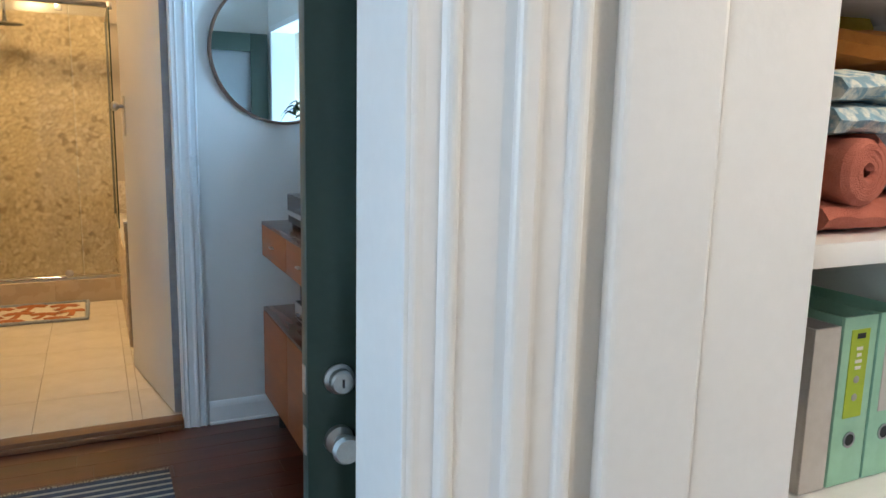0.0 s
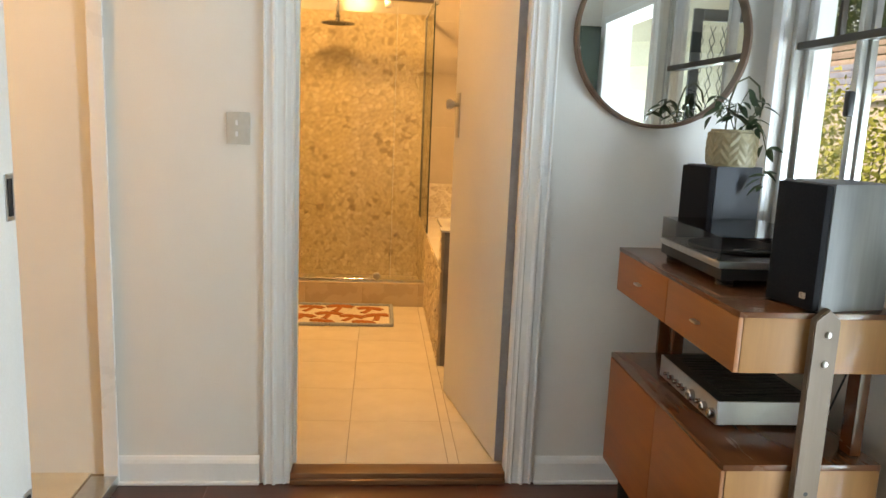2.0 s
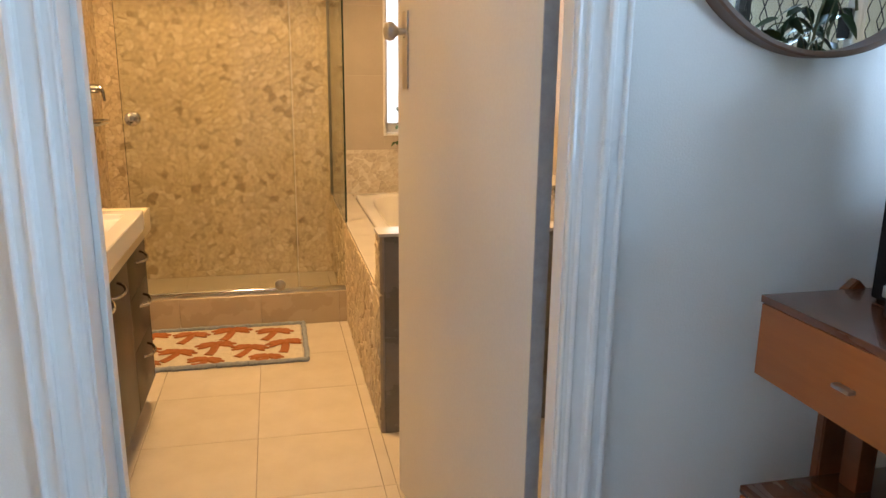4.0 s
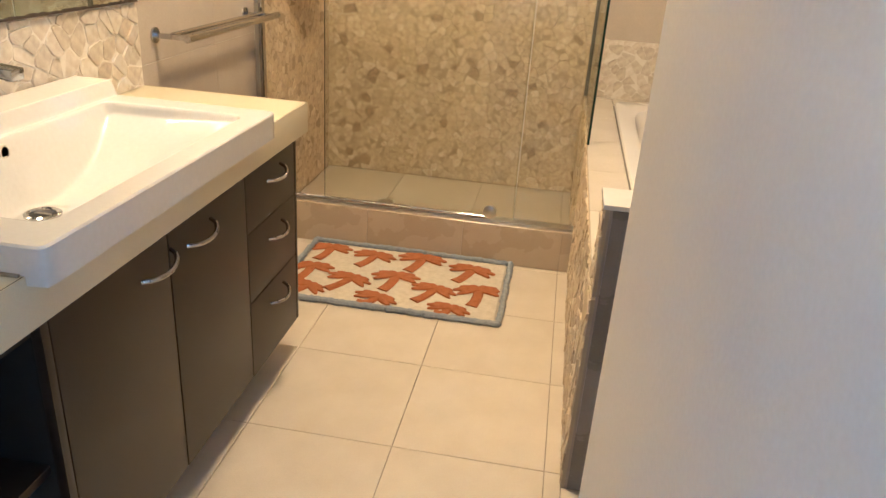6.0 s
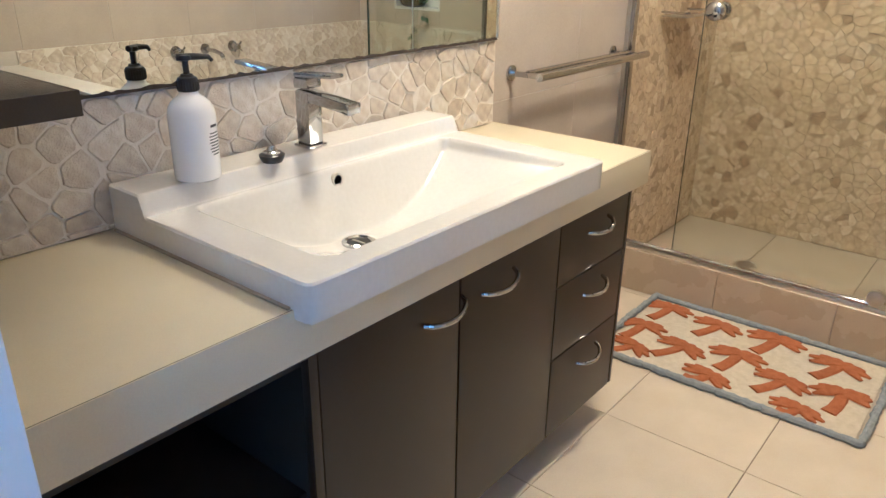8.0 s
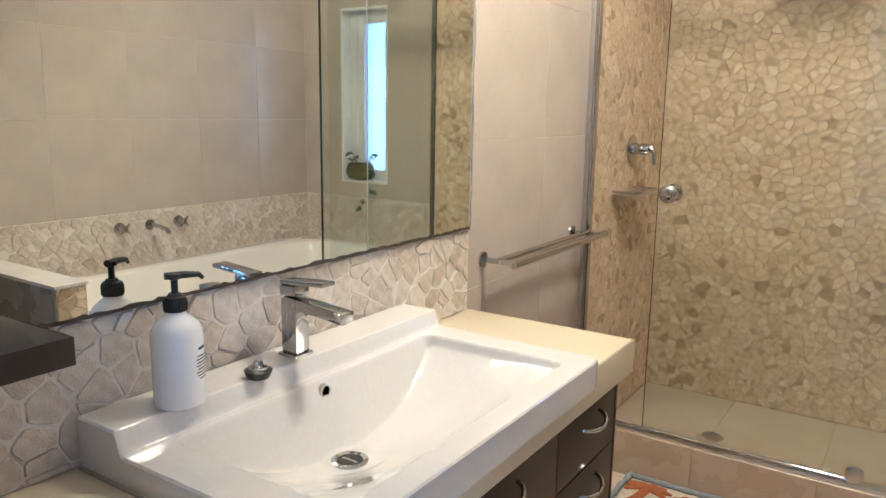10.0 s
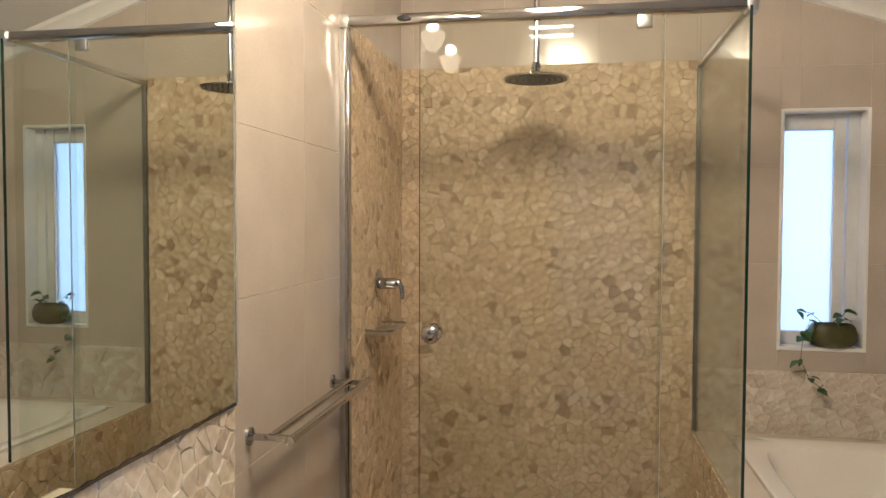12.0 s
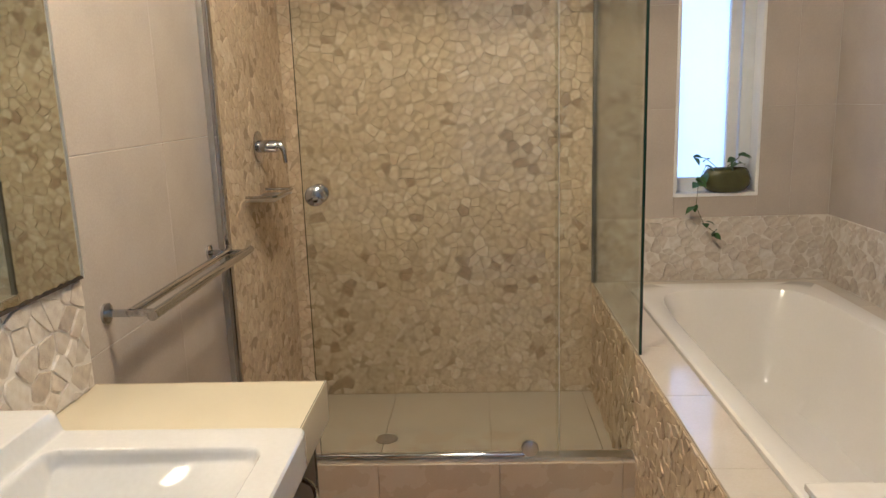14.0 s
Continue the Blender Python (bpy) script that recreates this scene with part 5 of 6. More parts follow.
part("back_rail", bx(1.16, 1.20, UY1 - 0.075, UY1 - 0.03, 0.548, 0.80, bevel=0.002), TEAK_TOP, unit)

amp = thing("stereo_amplifier", (1.2, 3.22, 0.607), "silver-fronted stereo amplifier with black vented top", "amplifier")
ax0, ax1, ay0, ay1 = 1.034, 1.335, 3.055, 3.480
part("case", bx(ax0 + 0.006, ax1, ay0, ay1, 0.619, 0.688, bevel=0.002), ALU, amp, "pale silver painted case")
part("front_panel", bx(ax0, ax0 + 0.006, ay0, ay1, 0.619, 0.690, bevel=0.001), SILVER, amp, "brushed silver front panel")
part("top_cover", bx(ax0 + 0.004, ax1, ay0, ay1, 0.688, 0.691), BLACK, amp, "black top cover")
for i in range(14):
    part("vent_rib", bx(ax0 + 0.04, ax1 - 0.02, ay0 + 0.035 + i * 0.026, ay0 + 0.047 + i * 0.026, 0.691, 0.6935), BLACK, amp)
for yy, r in ((3.075, 0.015), (3.125, 0.014), (3.165, 0.008), (3.215, 0.018), (3.265, 0.007), (3.295, 0.007), (3.33, 0.008), (3.37, 0.008), (3.405, 0.006)):
    part("knob", lathe(bm_new(), [(r, 0), (r, -0.014), (r * 0.8, -0.017)], (ax0, yy, 0.648), 20, "x"), CHROME, amp, "silver control knob")
for xx in (ax0 + 0.03, ax1 - 0.03):
    for yy in (ay0 + 0.03, ay1 - 0.03):
        part("foot", rod(bm_new(), (xx, yy, 0.607), (xx, yy, 0.619), 0.012, 12), BLACK, amp)

tt = thing("turntable", (1.2, 3.36, 1.008), "silver and black record player under a smoked lid", "record player")
tx_0, tx_1, ty_0, ty_1 = 1.020, 1.362, 3.105, 3.555
part("base", bx(tx_0 + 0.008, tx_1, ty_0, ty_1, 1.028, 1.062, bevel=0.004), BLACK, tt)
part("plinth_top", bx(tx_0, tx_1, ty_0, ty_1, 1.062, 1.082, bevel=0.003), SILVER, tt, "silver deck plate")
part("platter", lathe(bm_new(), [(0.148, 0), (0.150, 0.004), (0.148, 0.012), (0.03, 0.013)], (1.19, 3.345, 1.082), 48), BLACK, tt, "black platter with rubber mat")
part("tone_arm", tube(bm_new(), [(1.32, 3.15, 1.105), (1.20, 3.155, 1.108), (1.10, 3.19, 1.102)], 0.0045, 8), CHROME, tt)
lid = bm_new()
lx0, lx1, ly0, ly1, lz0, lz1 = tx_0 + 0.004, tx_1 - 0.004, ty_0 + 0.004, ty_1 - 0.004, 1.083, 1.150
box(lid, lx0, lx1, ly0, ly0 + 0.003, lz0, lz1)
box(lid, lx0, lx1, ly1 - 0.003, ly1, lz0, lz1)
box(lid, lx0, lx0 + 0.003, ly0 + 0.003, ly1 - 0.003, lz0, lz1)
box(lid, lx1 - 0.003, lx1, ly0 + 0.003, ly1 - 0.003, lz0, lz1)
box(lid, lx0, lx1, ly0, ly1, lz1, lz1 + 0.003)
lo = part("lid", lid, ACRYLIC, tt, "smoked clear plastic lid", smooth=False)
lo.visible_shadow = False
part("lid_catch", bx(tx_0 - 0.003, tx_0, ty_0 + 0.008, ty_0 + 0.02, 1.084, 1.092), BLACK, tt)
for xx in (tx_0 + 0.04, tx_1 - 0.04):
    for yy in (ty_0 + 0.04, ty_1 - 0.04):
        part("foot", lathe(bm_new(), [(0.024, 0), (0.026, 0.004), (0.022, 0.010), (0.026, 0.014), (0.020, 0.022)], (xx, yy, 1.008), 20), BLACK, tt)


def loudspeaker(x0, x1, y0, y1, z0, z1, turn, veneer, label):
    s = thing("loudspeaker", ((x0 + x1) / 2, (y0 + y1) / 2, z0), label, "loudspeaker", "pair of loudspeakers")
    part("cabinet", bx(x0 + 0.022, x1, y0, y1, z0, z1, bevel=0.003), veneer, s)
    part("grille", bx(x0, x0 + 0.022, y0 + 0.004, y1 - 0.004, z0 + 0.004, z1 - 0.004, bevel=0.005), CLOTH, s, "black cloth grille")
    part("badge", bx(x0 - 0.0012, x0 + 0.0005, y0 + 0.03, y0 + 0.05, z0 + 0.03, z0 + 0.045), BRUSHED, s)
    s.rotation_euler = (0, 0, radians(turn))
    s.location.z -= 0.055
    return s


loudspeaker(1.115, 1.345, 2.850, 3.020, 1.008, 1.330, 13, ASH, "bookshelf loudspeaker in grey ash veneer with black grille")
loudspeaker(1.150, 1.360, 3.560, 3.725, 1.008, 1.328, 13, mottled("dark_blue_grey_veneer", (0.018, 0.024, 0.034), (0.028, 0.036, 0.048), 8, 0.45, 0.6), "dark bookshelf loudspeaker with a plant pot on it")
CABLE = material("black_cable", (0.012, 0.012, 0.012), 0.5)
cab = bm_new()
tube(cab, [(1.385, 3.0, 1.2), (1.392, 3.03, 0.95), (1.39, 3.02, 0.80), (1.37, 3.06, 0.64), (1.35, 3.1, 0.613)], 0.003, 6)
cable = solid("speaker_cable", cab, CABLE, "thin black speaker cable behind the unit", "cable")

# plant on the far loudspeaker
QX, QY, QZ = 1.275, 3.625, 1.273
pp = thing("potted_plant", (QX, QY, QZ), "trailing hoya in a beige zigzag ceramic pot with a wire hoop", "potted plant")
BEIGE = mottled("beige_glaze", (0.25, 0.205, 0.12), (0.33, 0.275, 0.17), 30, 0.3, 0.45, 0.0008, 120)
bm = bm_new()
seg, rows = 144, 44
ringz = []
for j in range(rows + 1):
    t = j / rows
    r0 = 0.078 + 0.005 * math.sin(math.pi * t) - (0.004 if t > 0.93 else 0)
    ring = []
    for k in range(seg):
        a = 6.283185 * k / seg
        w = abs(((k / seg * 9) % 1) - 0.5) * 2
        ph = (t * 4.0 + w * 1.1) % 1
        rel = 0.0040 * (1 - 2.2 * abs(ph - 0.5)) if 0.06 < t < 0.92 else 0
        ring.append(bm.verts.new((QX + (r0 + rel) * math.cos(a), QY + (r0 + rel) * math.sin(a), QZ + 0.125 * t)))
    ringz.append(ring)
for r, h in ((0.070, 0.124), (0.068, 0.100)):
    ringz.append([bm.verts.new((QX + r * math.cos(6.283185 * k / seg), QY + r * math.sin(6.283185 * k / seg), QZ + h)) for k in range(seg)])
for a, b in zip(ringz, ringz[1:]):
    for k in range(seg):
        bm.faces.new((a[k], a[(k + 1) % seg], b[(k + 1) % seg], b[k]))
bm.faces.new(ringz[0][::-1])
bm.faces.new(ringz[-1])
bmesh.ops.recalc_face_normals(bm, faces=bm.faces)
part("pot", bm, BEIGE, pp, "beige glazed pot with zigzag relief")
part("hoop", tube(bm_new(), [(QX - 0.03, QY, QZ + 0.10), (QX - 0.02, QY + 0.01, QZ + 0.22), (QX + 0.0, QY + 0.012, QZ + 0.285), (QX + 0.04, QY + 0.01, QZ + 0.305), (QX + 0.075, QY, QZ + 0.275), (QX + 0.085, QY, QZ + 0.23)], 0.0035, 6), STEM, pp)
hoya = leaf_mesh(0.014, 0.060, 0.25)
rnd = random.Random(23)
for pts in ([(0.0, -0.02, 0.10), (-0.02, -0.04, 0.17), (-0.03, -0.06, 0.21), (-0.075, -0.07, 0.20), (-0.11, -0.075, 0.17)],
            [(0.01, 0, 0.10), (-0.02, 0.0, 0.18), (-0.055, 0.01, 0.235), (-0.08, 0.0, 0.215)],
            [(0.02, -0.02, 0.10), (0.045, -0.05, 0.16), (0.06, -0.07, 0.14), (0.08, -0.085, 0.06), (0.078, -0.09, -0.01), (0.07, -0.09, -0.05)],
            [(0.0, 0.0, 0.10), (0.01, 0.0, 0.20), (0.035, -0.01, 0.26), (0.07, -0.02, 0.22)],
            [(-0.01, -0.03, 0.10), (0.015, -0.06, 0.15), (0.035, -0.08, 0.19)]):
    pts = [(QX + a, QY + b, QZ + c) for a, b, c in pts]
    part("vine", tube(bm_new(), pts, 0.0020, 5), STEM, pp)
    for i, p in enumerate(pts[1:]):
        for k in range(3):
            add_leaf(hoya, LEAF_DARK, pp, (p[0] + rnd.uniform(-0.014, 0.014), p[1] + rnd.uniform(-0.014, 0.01), p[2] + rnd.uniform(-0.02, 0.02)), rnd.uniform(60, 300), rnd.uniform(-55, 15), rnd.uniform(-40, 40), rnd.uniform(0.7, 1.15))

amp.location.z -= 0.058
tt.location.z -= 0.055
cable.location.z -= 0.055

# round mirror
RX, RZ, RR = 1.082, 1.722, 0.331
rm = thing("round_mirror", (RX, YW, RZ - RR), "round wall mirror in a slim walnut frame", "mirror")
part("frame", lathe(bm_new(), [(RR - 0.020, -0.004), (RR, -0.004), (RR, -0.042), (RR - 0.004, -0.046), (RR - 0.012, -0.046), (RR - 0.014, -0.020), (RR - 0.020, -0.018)], (RX, YW, RZ), 96, "y"), FRAME_WOOD, rm)
part("glass", lathe(bm_new(), [(RR - 0.013, -0.012), (RR - 0.013, -0.020), (0.02, -0.020)], (RX, YW, RZ), 96, "y"), MIRROR, rm, smooth=False)

PLATE = mottled("pale_satin_plate", (0.50, 0.48, 0.43), (0.56, 0.54, 0.49), 9, 0.35, 0.5)
sw = thing("light_switch", (-0.450, YW, 1.33), "double light switch with a pale satin plate", "light switch")
part("plate", bx(-0.492, -0.408, YW - 0.010, YW, 1.272, 1.387, bevel=0.003), PLATE, sw, "pale satin plate")
for zz in (1.350, 1.310):
    part("rocker", bx(-0.460, -0.450, YW - 0.014, YW - 0.009, zz - 0.010, zz + 0.010, bevel=0.004), WHITE_PLASTIC, sw, "white rocker")

# striped runner
rug = thing("striped_rug", (-0.2, 3.0, F), "flat-woven runner in dark blue and cream stripes with a fringe", "rug")
STRIPE = [mottled("navy_weave", (0.03, 0.035, 0.05), (0.06, 0.065, 0.085), 60, 0.9, 1.0, 0.0015, 500), mottled("cream_weave", (0.30, 0.26, 0.20), (0.40, 0.35, 0.28), 60, 0.9, 1.0, 0.0015, 500)]
yy, k = 3.440, 0
while yy > 2.20:
    w = 0.030 if k % 2 == 0 else 0.016
    part("stripe", bx(-0.90, 0.487, yy - w, yy, F + 0.001, F + 0.008, bevel=0.0015), STRIPE[k % 2], rug)
    yy -= w
    k += 1
fr = bm_new()
rnd = random.Random(8)
x = -0.89
while x < 0.487:
    tube(fr, [(x, 3.440, F + 0.005), (x + rnd.uniform(-0.006, 0.006), 3.452, F + 0.006), (x + rnd.uniform(-0.008, 0.008), 3.464 + rnd.uniform(-0.004, 0.006), F + 0.003)], 0.0022, 4)
    x += 0.009
part("fringe", fr, STRIPE[1], rug, "short cream fringe")

# linen cupboard
CX0, CX1, CY0, CY1 = 0.952, 2.0, 0.985, 1.50
cup = structure("linen_cupboard", bx(0.80, CX1, CY1, CY1 + 0.03, F, 2.4), PAINT, "white lining of the linen cupboard", "cupboard")
for z in (0.878, 1.282, 1.625):
    s = thing("cupboard_shelf", (1.4, 1.2, z), "white painted shelf of the linen cupboard", "shelf", "cupboard shelves")
    part("board", bx(0.802, CX1, 0.955, CY1, z - 0.030, z, bevel=0.002), TRIM, s)


def folded(name, x0, x1, y0, y1, z0, layers, mats, label, seed):
    """A rolled or folded cloth: stacked rounded folds with a bulging front."""
    rnd = random.Random(seed)
    t = thing(name, ((x0 + x1) / 2, (y0 + y1) / 2, z0), label, "towel", "folded linen")
    z = z0
    for i in range(layers):
        h = rnd.uniform(0.042, 0.062)
        bm = bm_new()
        n, m = 18, 12
        rings = []
        for a in range(n + 1):
            xx = x0 + (x1 - x0) * a / n
            ring = []
            for k in range(m):
                an = 6.28319 * k / m
                py = (y0 + y1) / 2 + (y1 - y0) / 2 * math.copysign(abs(math.cos(an)) ** 0.45, math.cos(an))
                pz = z + h / 2 + h / 2 * math.copysign(abs(math.sin(an)) ** 0.75, math.sin(an))
                wob = 0.012 * noise.noise((xx * 16, py * 9, z * 30 + seed)) + 0.004 * noise.noise((xx * 55, py * 40, pz * 40))
                ring.append(bm.verts.new((xx, py + wob, max(pz + wob * 0.8, z0 + 0.0005))))
            rings.append(ring)
        for a, b in zip(rings, rings[1:]):
            for k in range(m):
                bm.faces.new((a[k], a[(k + 1) % m], b[(k + 1) % m], b[k]))
        bm.faces.new(rings[0][::-1])
        bm.faces.new(rings[-1])
        bmesh.ops.recalc_face_normals(bm, faces=bm.faces)
        part("fold", bm, mats[i % len(mats)], t)
        z += h * 0.92
    return z


CORAL = mottled("coral_terry", (0.50, 0.135, 0.085), (0.62, 0.20, 0.135), 40, 0.95, 1.0, 0.004, 500)
GREYT = mottled("grey_terry", (0.20, 0.19, 0.22), (0.29, 0.28, 0.31), 40, 0.95, 1.0, 0.004, 500)
FLORAL = mottled("blue_floral_cotton", (0.70, 0.72, 0.66), (0.24, 0.40, 0.50), 62, 0.8, 0.9, 0.002, 200, detail=4, spread=0.16)
YELLOW = mottled("mustard_terry", (0.50, 0.34, 0.03), (0.60, 0.44, 0.06), 40, 0.95, 1.0, 0.004, 500)
folded("coral_towel", 1.09, 1.44, 0.985, 1.36, 1.282, 1, [CORAL], "coral terry towel folded on the cupboard shelf", 1)


def rolled(name, x, z, r, y0, y1, mat, label):
    """A towel rolled along y, with the spiral of its layers showing at the end."""
    t = thing(name, (x, (y0 + y1) / 2, z - r), label, "towel", "folded linen")
    bm = bm_new()
    rows = []
    for i in range(61):
        a = i / 60 * 3.2 * 6.28319
        rr = 0.012 + (r - 0.014) * i / 60
        w = 0.004 * noise.noise((a * 1.3, x * 7, z * 3))
        rows.append([bm.verts.new((x + (rr + w + dr) * math.cos(a), yy, z + (rr + w + dr) * math.sin(a))) for dr, yy in ((-0.010, y0 + 0.004), (-0.003, y0 - 0.003), (0.004, y0 - 0.002), (0.011, y0 + 0.006), (0.011, y1))])
    for a, b in zip(rows, rows[1:]):
        for k in range(4):
            bm.faces.new((a[k], a[k + 1], b[k + 1], b[k]))
    part("roll", bm, mat, t)


rolled("rolled_towel", 1.150, 1.365, 0.040, 0.985, 1.34, CORAL, "coral terry towel rolled on the folded one")
rolled("mustard_towel", 1.098, 1.358, 0.032, 1.03, 1.34, YELLOW, "mustard terry towel rolled on the shelf")
folded("grey_towel", 1.185, 1.50, 1.00, 1.36, 1.336, 2, [GREYT], "grey terry towel on the pile", 3)
folded("floral_sheet", 1.09, 1.42, 0.985, 1.36, 1.405, 2, [FLORAL], "blue and white floral cotton sheet on the pile", 4)
folded("orange_cushion", 1.15, 1.42, 1.08, 1.40, 1.508, 1, [mottled("orange_cotton", (0.55, 0.17, 0.02), (0.66, 0.24, 0.04), 30, 0.9, 1.0)], "orange cotton cloth on top of the pile", 5)
folded("yellow_cloth", 1.12, 1.42, 1.20, 1.44, 1.557, 1, [YELLOW], "mustard cloth at the back of the pile", 6)

MINT = mottled("mint_card", (0.30, 0.56, 0.40), (0.35, 0.61, 0.45), 8, 0.45, 0.55)
GREYCARD = mottled("grey_card", (0.52, 0.49, 0.46), (0.58, 0.55, 0.52), 12, 0.6, 0.7)
LIME = mottled("lime_label", (0.34, 0.46, 0.02), (0.40, 0.52, 0.04), 8, 0.5, 0.6)
for x0, x1, mt, label in ((1.188, 1.243, GREYCARD, "grey card box file on the shelf"), (1.249, 1.324, MINT, "mint green lever arch file with a lime label"), (1.330, 1.405, MINT, "mint green lever arch file with a cream label")):
    b = thing("lever_arch_file" if mt is MINT else "box_file", ((x0 + x1) / 2, 1.2, 0.880), label, "file", "files on the shelf")
    part("spine", bx(x0, x1, 1.060, 1.065, 0.880, 1.146 - (0.012 if mt is GREYCARD else 0), bevel=0.001), mt, b)
    part("cover", bx(x0, x0 + 0.003, 1.065, 1.32, 0.880, 1.146 - (0.012 if mt is GREYCARD else 0)), mt, b)
    part("cover", bx(x1 - 0.003, x1, 1.065, 1.32, 0.880, 1.146 - (0.012 if mt is GREYCARD else 0)), mt, b)
    part("papers", bx(x0 + 0.005, x1 - 0.005, 1.070, 1.30, 0.884, 1.118), PAINT, b)
    if mt is MINT:
        c = (x0 + x1) / 2
        lb = part("spine_label", bx(c - 0.020, c + 0.020, 1.0588, 1.0600, 0.988, 1.126), LIME if x0 < 1.3 else GREYCARD, b, "printed spine label")
        part("logo_bar", bx(c - 0.008, c + 0.010, 1.0582, 1.0588, 1.112, 1.120), BLACK, lb)
        for i, w in enumerate((0.014, 0.010, 0.015, 0.013)):
            part("text_bar", bx(c - w / 2, c + w / 2, 1.0582, 1.0588, 1.094 - i * 0.010, 1.099 - i * 0.010), PAINT, lb)
        for zz in (1.048, 1.020):
            part("symbol", lathe(bm_new(), [(0.006, 0), (0.006, -0.0006), (0.003, -0.0006)], (c, 1.0588, zz), 16, "y"), DOOR_EDGE, lb)
        part("finger_ring", lathe(bm_new(), [(0.013, 0), (0.013, -0.002), (0.0095, -0.002), (0.0095, 0)], (c, 1.060, 0.952), 24, "y"), CHROME, b)
        part("finger_hole", lathe(bm_new(), [(0.0095, -0.0005), (0.0095, 0.001), (0.002, 0.001)], (c, 1.0598, 0.952), 24, "y"), BLACK, b)

# ---- outside ----
GRASS = mottled("lawn", (0.05, 0.085, 0.02), (0.10, 0.13, 0.04), 3, 0.9, 1.0, 0.02, 40)
structure("ground", bx(XE + 0.14, 400, -300, 300, -0.9, -0.62), GRASS, "grassy ground outside the house", "ground")
BOARDC = mottled("cream_weatherboard", (0.62, 0.57, 0.42), (0.68, 0.63, 0.48), 5, 0.5, 0.65, 0.0006, 80)
wb = thing("weatherboard_wall", (2.6, 1.60, -0.6), "cream painted weatherboard wall beside the outer door", "wall", kind="structure")
for i in range(18):
    bm = sweep(bm_new(), [(0, 0), (0.022, 0), (0.006, 0.165), (0, 0.165)], (XE + 0.15, 1.62, -0.6 + i * 0.16), (4.5, 1.62, -0.6 + i * 0.16), (0, 1, 0), (0, 0, 1))
    part("board", bm, BOARDC, wb)
deck = thing("timber_deck", (2.6, 3.0, -0.1), "grey timber deck boards outside the door", "deck", kind="structure")
DECKW = wood("grey_deck_timber", (0.20, 0.17, 0.14), (0.30, 0.26, 0.22), "y", 0.7, 0.0, 0.15)
for i in range(14):
    part("board", bx(XE + 0.17 + i * 0.098, XE + 0.26 + i * 0.098, 1.66, 5.4, F - 0.09, F - 0.06, bevel=0.003), DECKW, deck)
fence = thing("slat_fence", (7.6, 11.0, -0.6), "weathered grey-brown horizontal slat fence in the garden", "fence")
SLAT = wood("weathered_fence_slat", (0.30, 0.25, 0.22), (0.42, 0.36, 0.32), "y", 0.7, 0.0, 0.2)
for i in range(7):
    part("slat", bx(7.6, 7.62, 4.0, 18.0, 2.12 + i * 0.135, 2.235 + i * 0.135, bevel=0.003), SLAT, fence)
for yy in (4.2, 6.6, 8.8, 11.0, 13.2, 15.4, 17.6):
    part("post", bx(7.625, 7.70, yy, yy + 0.09, -0.65, 3.02), SLAT, fence)
BLUEW = mottled("blue_grey_paint", (0.20, 0.26, 0.38), (0.27, 0.33, 0.46), 5, 0.6, 0.7)
bench = thing("garden_screen", (7.2, 12.0, -0.62), "blue-grey slatted screen above the garden wall", "screen")
for i in range(5):
    part("slat", bx(7.20, 7.225, 10.6, 13.6, 1.99 + i * 0.105, 2.075 + i * 0.105, bevel=0.004), BLUEW, bench)
for yy in (10.6, 12.1, 13.5):
    part("post", bx(7.227, 7.29, yy, yy + 0.07, -0.62, 2.5), BLUEW, bench)
wall_low = thing("garden_wall", (7.0, 10.0, -0.62), "pale rendered garden wall", "wall", kind="structure")
part("wall", bx(6.9, 7.1, 3.0, 18.0, -0.62, 1.90, bevel=0.01), mottled("pale_render", (0.42, 0.40, 0.38), (0.52, 0.50, 0.47), 4, 0.8, 0.9, 0.002, 60), wall_low)
part("coping", bx(6.85, 7.15, 3.0, 18.0, 1.90, 1.97, bevel=0.008), mottled("pale_coping", (0.50, 0.48, 0.46), (0.58, 0.56, 0.54), 4, 0.8, 0.9, 0.002, 60), wall_low)


